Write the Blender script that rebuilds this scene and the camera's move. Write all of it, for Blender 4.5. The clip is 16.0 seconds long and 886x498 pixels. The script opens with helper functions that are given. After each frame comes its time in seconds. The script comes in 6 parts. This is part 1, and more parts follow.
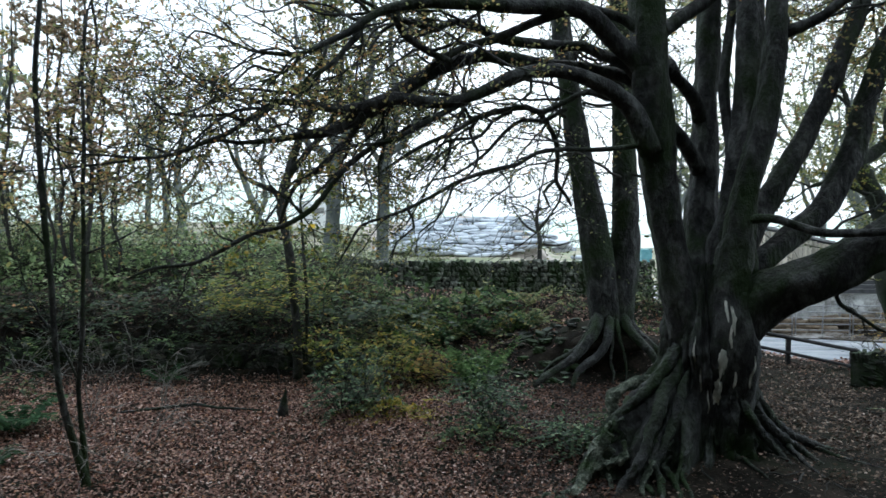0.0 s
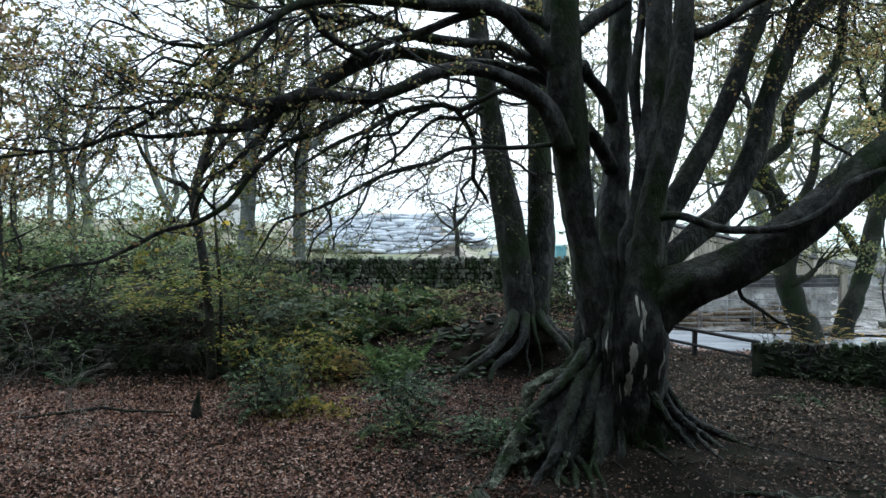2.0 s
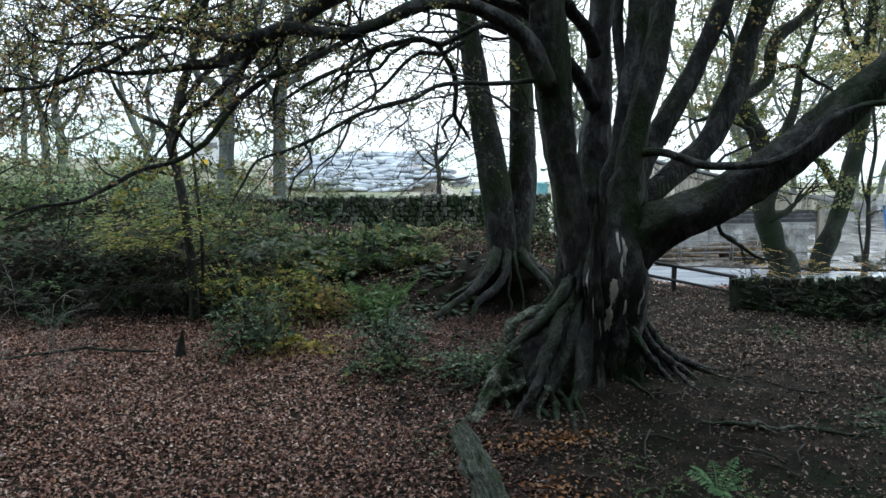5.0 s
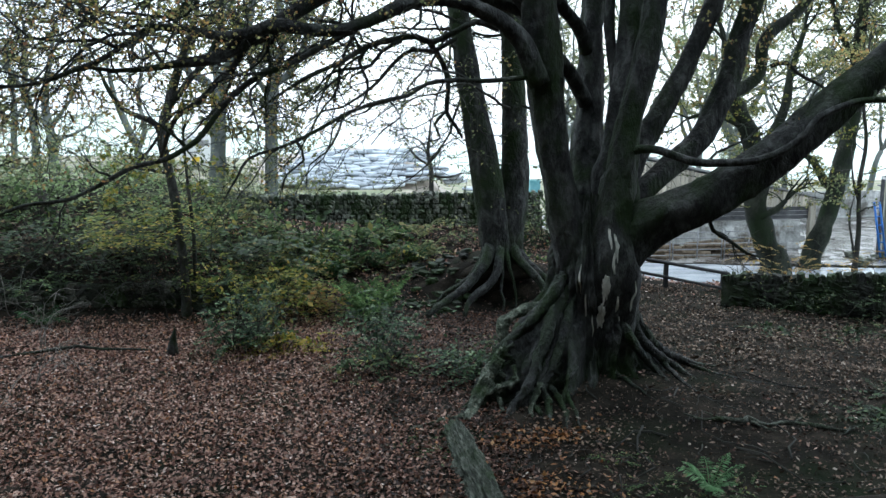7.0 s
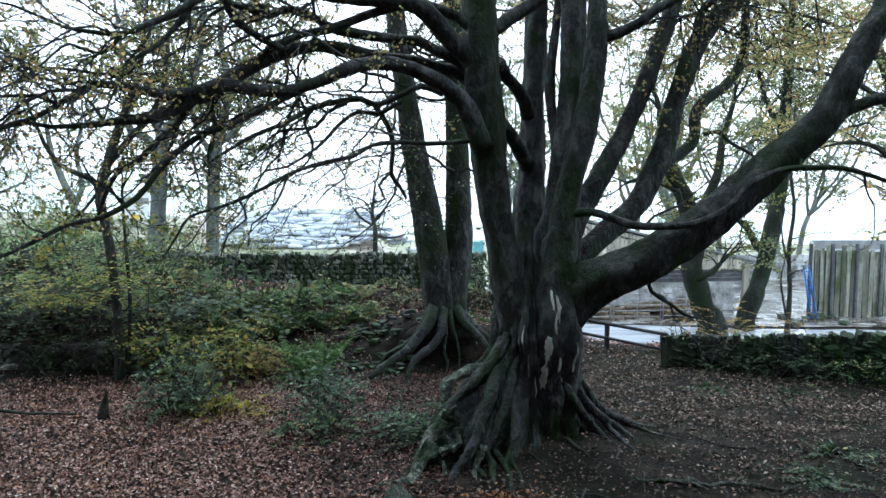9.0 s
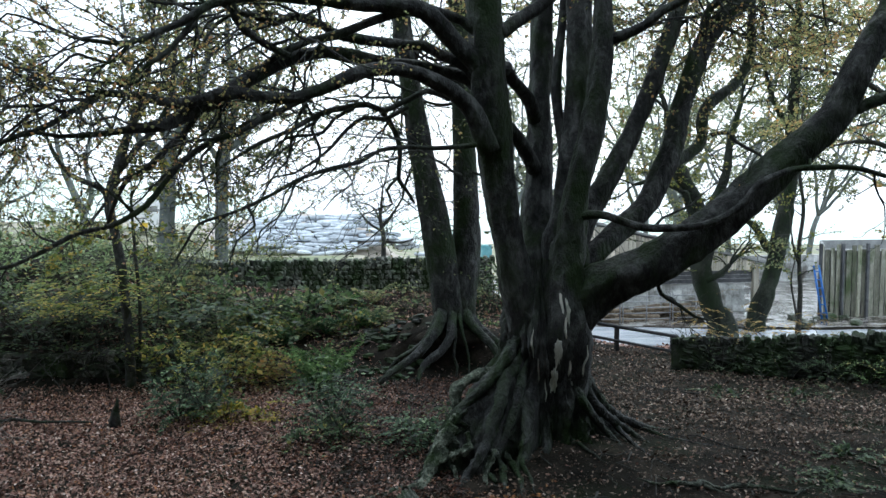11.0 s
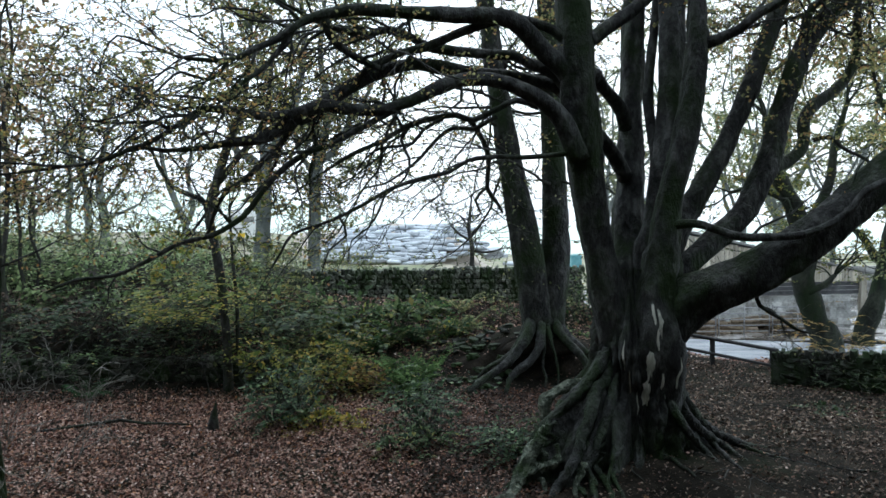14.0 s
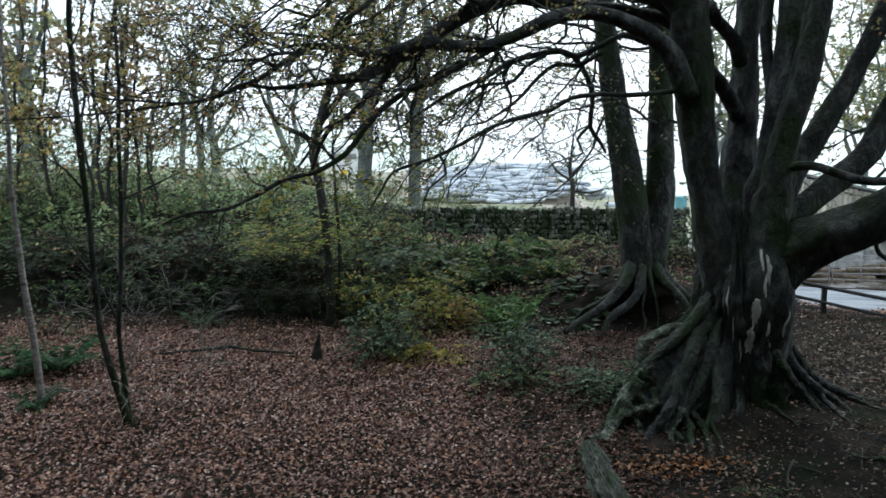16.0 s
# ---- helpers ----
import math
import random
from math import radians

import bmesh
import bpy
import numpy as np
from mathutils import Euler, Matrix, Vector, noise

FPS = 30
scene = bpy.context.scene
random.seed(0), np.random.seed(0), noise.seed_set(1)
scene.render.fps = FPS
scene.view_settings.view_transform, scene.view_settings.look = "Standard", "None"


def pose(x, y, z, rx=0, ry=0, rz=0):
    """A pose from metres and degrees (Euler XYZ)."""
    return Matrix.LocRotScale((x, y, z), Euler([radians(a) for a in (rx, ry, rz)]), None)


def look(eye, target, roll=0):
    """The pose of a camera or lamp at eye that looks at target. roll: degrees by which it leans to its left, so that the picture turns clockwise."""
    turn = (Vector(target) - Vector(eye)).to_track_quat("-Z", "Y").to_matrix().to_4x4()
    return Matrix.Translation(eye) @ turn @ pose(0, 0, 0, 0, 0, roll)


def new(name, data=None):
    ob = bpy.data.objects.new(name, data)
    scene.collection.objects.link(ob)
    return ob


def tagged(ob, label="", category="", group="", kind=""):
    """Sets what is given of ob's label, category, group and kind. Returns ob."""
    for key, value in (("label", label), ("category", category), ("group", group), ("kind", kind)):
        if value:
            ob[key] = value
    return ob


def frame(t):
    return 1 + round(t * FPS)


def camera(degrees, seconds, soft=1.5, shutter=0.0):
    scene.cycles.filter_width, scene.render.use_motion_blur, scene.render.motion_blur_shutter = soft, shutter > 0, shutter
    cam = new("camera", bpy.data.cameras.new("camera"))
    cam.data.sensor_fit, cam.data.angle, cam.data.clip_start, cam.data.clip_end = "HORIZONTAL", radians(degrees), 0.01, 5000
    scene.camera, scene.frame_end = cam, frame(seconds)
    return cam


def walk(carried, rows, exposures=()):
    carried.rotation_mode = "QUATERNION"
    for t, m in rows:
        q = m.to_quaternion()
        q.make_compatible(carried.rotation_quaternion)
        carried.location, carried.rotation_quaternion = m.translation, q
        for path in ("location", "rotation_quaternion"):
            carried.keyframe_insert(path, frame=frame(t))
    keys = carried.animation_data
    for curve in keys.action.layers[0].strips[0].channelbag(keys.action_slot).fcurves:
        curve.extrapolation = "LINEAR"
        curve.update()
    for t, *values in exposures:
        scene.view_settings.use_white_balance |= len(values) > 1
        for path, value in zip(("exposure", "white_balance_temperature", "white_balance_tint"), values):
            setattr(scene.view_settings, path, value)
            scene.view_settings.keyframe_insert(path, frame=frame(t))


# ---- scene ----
from mathutils import bvhtree
cam = camera(58.3, 16.0, 1.5, 0.5)
EYE = 3.3
# seconds, then the turn about x, y and z in degrees: the camera pans where it is held
TURNS = [
    (0.0, 86.50, 0.00, -0.00),
    (0.5, 86.62, -0.31, -1.99),
    (1.0, 86.67, -0.31, -4.52),
    (1.5, 86.46, -0.29, -5.63),
    (2.0, 86.29, -0.23, -5.91),
    (2.5, 86.06, -0.12, -5.67),
    (3.0, 85.85, -0.01, -5.53),
    (3.5, 85.46, 0.19, -5.83),
    (4.0, 83.05, 0.15, -6.65),
    (4.5, 81.80, 0.17, -7.38),
    (5.0, 81.81, 0.03, -7.25),
    (7.3, 81.52, 0.09, -7.83),
    (7.5, 81.15, -0.22, -6.46),
    (8.0, 81.10, -1.03, -6.63),
    (8.5, 84.66, -0.77, -10.83),
    (8.7, 85.83, -0.73, -11.81),
    (11.0, 86.32, 0.04, -11.25),
    (11.5, 86.43, 0.16, -11.35),
    (12.0, 86.32, 0.26, -11.00),
    (12.5, 86.35, 0.25, -10.20),
    (13.0, 87.14, 0.06, -8.26),
    (13.5, 87.49, 0.34, -6.34),
    (14.0, 87.03, 0.37, -4.88),
    (14.5, 86.17, 0.25, -3.80),
    (15.0, 84.59, -0.25, -1.73),
    (15.5, 83.58, -0.15, 0.35),
    (16.0, 82.65, -0.11, 2.31),
]
walk(cam, [(t, pose(0, 0, EYE, rx, ry, rz)) for t, rx, ry, rz in TURNS], [
    (0.0, 0.35, 5760, 4), (3.0, 0.31, 5760, 4), (5.2, 0.46, 5780, 4), (7.3, 0.7, 5680, 3), (8.0, 0.97, 5480, 3), (8.7, 0.94, 5430, 3), (10.8, 0.56, 5730, 4), (12.5, 0.44, 5760, 4), (13.5, 0.36, 5770, 4), (16.0, 0.34, 5810, 4)])

# ---- light: a white overcast sky ----
world = bpy.data.worlds.new("overcast")
scene.world = world
world.use_nodes = True
wn = world.node_tree
sky = wn.nodes.new("ShaderNodeTexSky")
sky.sky_type = "NISHITA"
sky.sun_disc = False
sky.sun_elevation, sky.sun_rotation = radians(38), radians(20)
sky.air_density, sky.dust_density = 1.0, 4.0
veil = wn.nodes.new("ShaderNodeMix")
veil.data_type = "RGBA"
veil.inputs[0].default_value = 0.8
wn.links.new(sky.outputs[0], veil.inputs[6])
veil.inputs[7].default_value = (13.0, 13.6, 14.2, 1)
wn.links.new(veil.outputs[2], wn.nodes["Background"].inputs[0])
wn.nodes["Background"].inputs[1].default_value = 0.11
sun = new("sun", bpy.data.lights.new("sun", "SUN"))
sun.data.energy, sun.data.angle, sun.data.color = 0.6, radians(30), (1.0, 0.97, 0.93)
sun.matrix_world = look((6, 30, 40), (0, 8, 0))


# ---- materials ----
def nodes_of(name):
    m = bpy.data.materials.new(name)
    m.use_nodes = True
    return m, m.node_tree.nodes, m.node_tree.links, m.node_tree.nodes["Principled BSDF"]


def ramp_of(nd, stops):
    r = nd.new("ShaderNodeValToRGB")
    while len(r.color_ramp.elements) < len(stops):
        r.color_ramp.elements.new(0.5)
    for e, (p, c) in zip(r.color_ramp.elements, stops):
        e.position, e.color = p, (*c, 1)
    return r


def noise_of(nd, lk, scale, stretch=(1, 1, 1), detail=4.0, rough=0.6):
    co = nd.new("ShaderNodeNewGeometry")
    mp = nd.new("ShaderNodeMapping")
    mp.inputs["Scale"].default_value = stretch
    n = nd.new("ShaderNodeTexNoise")
    n.inputs["Scale"].default_value, n.inputs["Detail"].default_value, n.inputs["Roughness"].default_value = scale, detail, rough
    lk.new(co.outputs["Position"], mp.inputs[0])
    lk.new(mp.outputs[0], n.inputs["Vector"])
    return n


def surface(name, dark, mid, light, scale=6.0, stretch=(1, 1, 1), rough=0.85, bump=0.4, fine=60.0, tint=None, tint_scale=1.5,
            tint_from=0.52, tint_to=0.66, spec=0.3, vary=0.0, metal=0.0):
    """Two scales of colour noise, a bump of both, and a stain of another colour in patches."""
    m, nd, lk, b = nodes_of(name)
    big = noise_of(nd, lk, scale, stretch)
    small = noise_of(nd, lk, fine, stretch, 3.0, 0.7)
    add = nd.new("ShaderNodeMath")
    add.operation = "MULTIPLY_ADD"
    add.inputs[1].default_value = 0.45
    lk.new(small.outputs[0], add.inputs[0])
    sub = nd.new("ShaderNodeMath")
    sub.operation = "MULTIPLY_ADD"
    sub.inputs[1].default_value, sub.inputs[2].default_value = 0.85, -0.13
    lk.new(big.outputs[0], sub.inputs[0])
    lk.new(sub.outputs[0], add.inputs[2])
    r = ramp_of(nd, [(0.3, dark), (0.5, mid), (0.72, light)])
    lk.new(add.outputs[0], r.inputs[0])
    out = r.outputs[0]
    if tint:
        tn = noise_of(nd, lk, tint_scale, (1, 1, 0.6), 5.0, 0.65)
        tr = ramp_of(nd, [(tint_from, (0, 0, 0)), (tint_to, (1, 1, 1))])
        lk.new(tn.outputs[0], tr.inputs[0])
        mix = nd.new("ShaderNodeMix")
        mix.data_type = "RGBA"
        lk.new(tr.outputs[0], mix.inputs[0])
        lk.new(out, mix.inputs[6])
        mix.inputs[7].default_value = (*tint, 1)
        out = mix.outputs[2]
    if vary:
        oi = nd.new("ShaderNodeObjectInfo")
        hs = nd.new("ShaderNodeHueSaturation")
        mr = nd.new("ShaderNodeMapRange")
        mr.inputs[3].default_value, mr.inputs[4].default_value = 1 - vary, 1 + vary
        lk.new(oi.outputs["Random"], mr.inputs[0])
        lk.new(mr.outputs[0], hs.inputs["Value"])
        lk.new(out, hs.inputs["Color"])
        out = hs.outputs[0]
    lk.new(out, b.inputs["Base Color"])
    bp = nd.new("ShaderNodeBump")
    bp.inputs["Strength"].default_value, bp.inputs["Distance"].default_value = min(1.0, bump), 0.03 * max(1.0, bump)
    lk.new(add.outputs[0], bp.inputs["Height"])
    lk.new(bp.outputs[0], b.inputs["Normal"])
    b.inputs["Roughness"].default_value, b.inputs["Specular IOR Level"].default_value = rough, spec
    b.inputs["Metallic"].default_value = metal
    return m


def leaf_material(name, stops, rough=0.55, through_light=0.55, spec=0.3):
    """Each leaf takes its own colour from the ramp; some light passes through the blade."""
    m, nd, lk, b = nodes_of(name)
    ge = nd.new("ShaderNodeNewGeometry")
    r = ramp_of(nd, stops)
    lk.new(ge.outputs["Random Per Island"], r.inputs[0])
    oi = nd.new("ShaderNodeObjectInfo")
    mr = nd.new("ShaderNodeMapRange")
    mr.inputs[3].default_value, mr.inputs[4].default_value = 0.65, 1.35
    hs = nd.new("ShaderNodeHueSaturation")
    lk.new(oi.outputs["Random"], mr.inputs[0])
    lk.new(mr.outputs[0], hs.inputs["Value"])
    lk.new(r.outputs[0], hs.inputs["Color"])
    r = hs
    lk.new(r.outputs[0], b.inputs["Base Color"])
    b.inputs["Roughness"].default_value, b.inputs["Specular IOR Level"].default_value = rough, spec
    if through_light:
        tr = nd.new("ShaderNodeBsdfTranslucent")
        lk.new(r.outputs[0], tr.inputs[0])
        ms = nd.new("ShaderNodeMixShader")
        ms.inputs[0].default_value = through_light
        lk.new(b.outputs[0], ms.inputs[1])
        lk.new(tr.outputs[0], ms.inputs[2])
        lk.new(ms.outputs[0], nd["Material Output"].inputs[0])
    return m


BARK = surface("wet_beech_bark", (0.007, 0.0072, 0.007), (0.03, 0.0307, 0.0296), (0.108, 0.11, 0.104), 6.0, (1, 1, 0.55), 0.68, 2.6, 17.0,
               (0.02, 0.034, 0.011), 1.6, 0.47, 0.63, 0.22)
ROOT = surface("mossy_root_bark", (0.007, 0.0074, 0.007), (0.028, 0.0292, 0.028), (0.1, 0.102, 0.097), 8.0, (1, 1, 0.8), 0.66, 2.6, 26.0,
               (0.02, 0.036, 0.011), 2.2, 0.44, 0.62, 0.25)
LICHEN = surface("lichened_root", (0.02, 0.026, 0.018), (0.07, 0.084, 0.06), (0.36, 0.39, 0.31), 9.0, (1, 1, 1), 0.85, 2.6, 30.0,
                 (0.03, 0.055, 0.016), 3.0, 0.53, 0.66)
PALE = surface("peeled_pale_wood", (0.3, 0.3, 0.25), (0.56, 0.56, 0.49), (0.74, 0.73, 0.66), 14.0, (1, 1, 0.4), 0.9, 0.3, 70.0)
IVY_BARK = surface("ivy_dark_bark", (0.005, 0.006, 0.005), (0.017, 0.019, 0.014), (0.045, 0.05, 0.036), 3.0, (1, 1, 0.6), 0.8, 1.6, 16.0,
                   (0.016, 0.026, 0.01), 1.4, 0.46, 0.62, 0.2)
BARK_FAR = surface("grey_bark", (0.016, 0.016, 0.014), (0.04, 0.039, 0.035), (0.085, 0.082, 0.073), 4.0, (1, 1, 0.4), 0.85, 0.4, 30.0,
                   (0.035, 0.045, 0.024), 1.2, 0.5, 0.7)
# bark for distant trees, its colour paled to stand in for haze
BARK_PALE = surface("haze_paled_bark", (0.09, 0.1, 0.094), (0.17, 0.185, 0.175), (0.26, 0.275, 0.262), 3.0, (1, 1, 0.4), 0.9, 0.4, 25.0,
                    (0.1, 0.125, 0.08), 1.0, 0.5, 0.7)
BIRCH = surface("birch_bark", (0.06, 0.05, 0.045), (0.26, 0.24, 0.22), (0.42, 0.4, 0.37), 9.0, (1, 1, 2.5), 0.8, 0.3, 40.0)
DEAD = surface("bare_grey_twig", (0.12, 0.11, 0.1), (0.22, 0.21, 0.19), (0.34, 0.33, 0.3), 12.0, (1, 1, 1), 0.9, 0.3, 60.0)
SOIL = surface("leafy_soil", (0.0055, 0.0048, 0.0036), (0.0145, 0.0123, 0.0094), (0.042, 0.034, 0.0255), 3.0, (1, 1, 1), 0.95, 0.9, 28.0,
               (0.009, 0.015, 0.006), 0.7, 0.52, 0.68, spec=0.08)
STONE = surface("mossy_gritstone", (0.026, 0.029, 0.023), (0.115, 0.122, 0.1), (0.27, 0.28, 0.235), 5.0, (1, 1, 1), 0.9, 0.6, 40.0,
                (0.04, 0.058, 0.026), 1.8, 0.46, 0.62, vary=0.45)
STONE_DARK = surface("dark_gritstone", (0.009, 0.01, 0.009), (0.026, 0.028, 0.024), (0.075, 0.077, 0.068), 5.0, (1, 1, 1), 0.9, 0.6, 40.0,
                     (0.024, 0.042, 0.014), 1.8, 0.4, 0.58, vary=0.5)
# near-white tarmac tones stand in for sky reflected on the wet lane
ROADM = surface("wet_tarmac_sky_sheen", (0.2, 0.215, 0.24), (0.52, 0.55, 0.6), (0.76, 0.79, 0.83), 0.9, (0.5, 2.4, 1), 0.07, 0.06, 40.0, spec=0.9)
# mud, with pale patches coloured as puddles that reflect the sky
YARD = surface("muddy_yard_painted_puddles", (0.09, 0.08, 0.07), (0.27, 0.25, 0.23), (0.62, 0.62, 0.62), 0.7, (1, 1.6, 1), 0.22, 0.3, 5.0, (0.06, 0.048, 0.04), 1.3, 0.46, 0.56, spec=0.5)
BOARD = surface("weathered_boards", (0.22, 0.185, 0.14), (0.6, 0.545, 0.44), (0.76, 0.7, 0.6), 4.0, (3, 3, 0.25), 0.9, 0.4, 40.0, vary=0.34)
BOARD_DARK = surface("dark_boards", (0.04, 0.04, 0.042), (0.08, 0.08, 0.084), (0.13, 0.13, 0.135), 4.0, (1, 1, 1), 0.8, 0.3, 40.0, vary=0.2)
RENDERED = surface("limewashed_blockwork", (0.16, 0.155, 0.14), (0.42, 0.42, 0.4), (0.68, 0.68, 0.66), 2.6, (1, 1, 1), 0.9, 0.4, 14.0, (0.13, 0.115, 0.095), 1.4, 0.48, 0.64, vary=0.2)
ROOFM = surface("fibre_cement_sheet", (0.16, 0.16, 0.16), (0.26, 0.26, 0.255), (0.36, 0.36, 0.35), 2.0, (1, 1, 1), 0.9, 0.3, 30.0)
IRON = surface("painted_iron", (0.012, 0.012, 0.013), (0.025, 0.025, 0.027), (0.05, 0.05, 0.05), 8.0, (1, 1, 1), 0.6, 0.2, 60.0)
GALV = surface("galvanised_steel", (0.22, 0.22, 0.23), (0.34, 0.34, 0.35), (0.46, 0.46, 0.47), 6.0, (1, 1, 1), 0.5, 0.2, 60.0, metal=0.5)
# bag greys are lifted towards the sky's blue to suggest distance haze
WRAP = surface("hazed_grey_bags", (0.27, 0.29, 0.32), (0.44, 0.47, 0.51), (0.6, 0.63, 0.67), 1.5, (1, 1, 1), 0.7, 0.4, 12.0, vary=0.35)
HEAP = surface("sandy_earth", (0.3, 0.26, 0.22), (0.44, 0.39, 0.34), (0.56, 0.52, 0.46), 1.2, (1, 1, 1), 0.95, 0.5, 12.0)
BLUE = surface("blue_plastic", (0.02, 0.09, 0.3), (0.03, 0.14, 0.45), (0.06, 0.2, 0.55), 3.0, (1, 1, 1), 0.5, 0.1, 30.0)
TEAL = surface("teal_sheet", (0.14, 0.36, 0.4), (0.2, 0.46, 0.5), (0.3, 0.56, 0.6), 3.0, (1, 1, 1), 0.5, 0.1, 30.0)
BOARD_OLD = surface("old_shed_boards", (0.09, 0.09, 0.065), (0.3, 0.29, 0.225), (0.5, 0.48, 0.4), 2.5, (3, 3, 0.3), 0.9, 0.6, 20.0, (0.1, 0.13, 0.06), 1.2, 0.5, 0.66, vary=0.45)
TIMBER = surface("cut_timber", (0.1, 0.075, 0.05), (0.2, 0.155, 0.11), (0.34, 0.28, 0.21), 6.0, (1, 1, 1), 0.9, 0.4, 40.0, vary=0.3)
OLD_LOG = surface("lichened_log_bark", (0.018, 0.02, 0.016), (0.062, 0.07, 0.054), (0.19, 0.205, 0.165), 8.0, (3, 0.7, 3), 0.9, 2.0, 24.0, (0.03, 0.05, 0.018), 2.5, 0.5, 0.66)
FIELD = surface("far_pasture", (0.2, 0.18, 0.14), (0.32, 0.29, 0.22), (0.42, 0.38, 0.31), 0.05, (1, 1, 1), 0.95, 0.1, 0.4,
                (0.16, 0.2, 0.1), 0.08, 0.45, 0.6)
TRUCK = surface("white_painted_steel", (0.6, 0.6, 0.6), (0.78, 0.78, 0.78), (0.85, 0.85, 0.85), 2.0, (1, 1, 1), 0.4, 0.1, 30.0)
SIGNAL = surface("yellow_painted_steel", (0.5, 0.33, 0.02), (0.7, 0.48, 0.04), (0.8, 0.58, 0.08), 2.0, (1, 1, 1), 0.5, 0.1, 30.0)

AUTUMN = leaf_material("beech_leaves", [(0.0, (0.26, 0.3, 0.14)), (0.4, (0.42, 0.43, 0.19)), (0.65, (0.55, 0.47, 0.2)), (0.85, (0.64, 0.42, 0.15)), (0.94, (0.56, 0.31, 0.19)), (1.0, (0.66, 0.33, 0.1))], 0.6, 0.8, 0.15)
OLIVE = leaf_material("olive_leaves", [(0.0, (0.072, 0.096, 0.048)), (0.5, (0.22, 0.26, 0.13)), (0.85, (0.352, 0.363, 0.176)), (1.0, (0.5, 0.413, 0.163))], 0.6, 0.6, 0.2)
YELLOW = leaf_material("yellowing_leaves", [(0.0, (0.037, 0.062, 0.017)), (0.4, (0.17, 0.22, 0.055)), (0.75, (0.313, 0.302, 0.07)), (1.0, (0.504, 0.36, 0.084))], 0.5, 0.5, 0.2)
DULL = leaf_material("dull_brown_leaves", [(0.0, (0.19, 0.19, 0.12)), (0.4, (0.33, 0.29, 0.19)), (0.75, (0.45, 0.33, 0.23)), (1.0, (0.52, 0.33, 0.2))], 0.6, 0.75, 0.15)
RUSSET = leaf_material("yellow_brown_leaves", [(0.0, (0.12, 0.11, 0.045)), (0.4, (0.24, 0.19, 0.07)), (0.75, (0.36, 0.25, 0.08)), (1.0, (0.42, 0.22, 0.07))], 0.6, 0.5, 0.2)
SHRUB = leaf_material("floor_shrub_leaves", [(0.0, (0.016, 0.027, 0.012)), (0.6, (0.085, 0.13, 0.058)), (0.9, (0.168, 0.224, 0.101)), (1.0, (0.416, 0.364, 0.104))], 0.5, 0.45, 0.2)
HOLLY = leaf_material("dark_holly_leaves", [(0.0, (0.007, 0.015, 0.008)), (0.5, (0.042, 0.078, 0.036)), (0.85, (0.105, 0.167, 0.081)), (1.0, (0.272, 0.352, 0.192))], 0.5, 0.3, 0.2)
GREEN = leaf_material("bramble_leaves", [(0.0, (0.016, 0.029, 0.013)), (0.5, (0.085, 0.14, 0.055)), (0.88, (0.192, 0.264, 0.108)), (1.0, (0.42, 0.345, 0.12))], 0.5, 0.45, 0.2)
LUSH = leaf_material("bright_green_leaves", [(0.0, (0.05, 0.077, 0.029)), (0.6, (0.213, 0.297, 0.13)), (1.0, (0.439, 0.523, 0.278))], 0.5, 0.5, 0.2)
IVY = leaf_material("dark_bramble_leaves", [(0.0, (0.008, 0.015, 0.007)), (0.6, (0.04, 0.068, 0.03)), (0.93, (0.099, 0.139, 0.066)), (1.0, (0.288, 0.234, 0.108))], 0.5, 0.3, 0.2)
BRACKEN = leaf_material("dead_bracken_fronds", [(0.0, (0.018, 0.013, 0.011)), (0.5, (0.09, 0.065, 0.055)), (1.0, (0.255, 0.188, 0.143))], 0.8, 0.3, 0.1)
FERN = leaf_material("fern_fronds", [(0.0, (0.035, 0.075, 0.022)), (0.6, (0.11, 0.19, 0.06)), (1.0, (0.22, 0.32, 0.11))], 0.65, 0.5, 0.15)
GOLD = leaf_material("golden_low_leaves", [(0.0, (0.1, 0.14, 0.03)), (0.5, (0.3, 0.27, 0.045)), (1.0, (0.52, 0.36, 0.05))], 0.6, 0.5, 0.2)
FERN_DARK = leaf_material("dark_fern_fronds", [(0.0, (0.02, 0.05, 0.022)), (0.6, (0.05, 0.105, 0.045)), (1.0, (0.09, 0.155, 0.07))], 0.7, 0.4, 0.12)
FERN_PALE = leaf_material("pale_fern_fronds", [(0.0, (0.09, 0.19, 0.08)), (0.6, (0.17, 0.3, 0.14)), (1.0, (0.27, 0.4, 0.22))], 0.7, 0.4, 0.12)
LITTER = leaf_material("fallen_brown_leaves", [(0.0, (0.05, 0.022, 0.016)), (0.25, (0.155, 0.07, 0.05)), (0.55, (0.3, 0.163, 0.12)), (0.8, (0.46, 0.31, 0.25)), (0.9, (0.38, 0.165, 0.065)), (1.0, (0.75, 0.62, 0.55))], 0.6, 0.0, 0.25)
TAN = leaf_material("fallen_tan_leaves", [(0.0, (0.045, 0.03, 0.022)), (0.4, (0.13, 0.087, 0.064)), (0.75, (0.25, 0.175, 0.13)), (0.93, (0.38, 0.28, 0.21)), (1.0, (0.58, 0.5, 0.42))], 0.7, 0.0, 0.2)
# russet leaves darkened in colour to paint the shade near the beech
SHADE_RUSSET = leaf_material("shade_dark_russet_leaves", [(0.0, (0.02, 0.011, 0.008)), (0.45, (0.065, 0.03, 0.02)), (0.8, (0.15, 0.065, 0.036)), (1.0, (0.3, 0.15, 0.09))], 0.5, 0.0, 0.3)
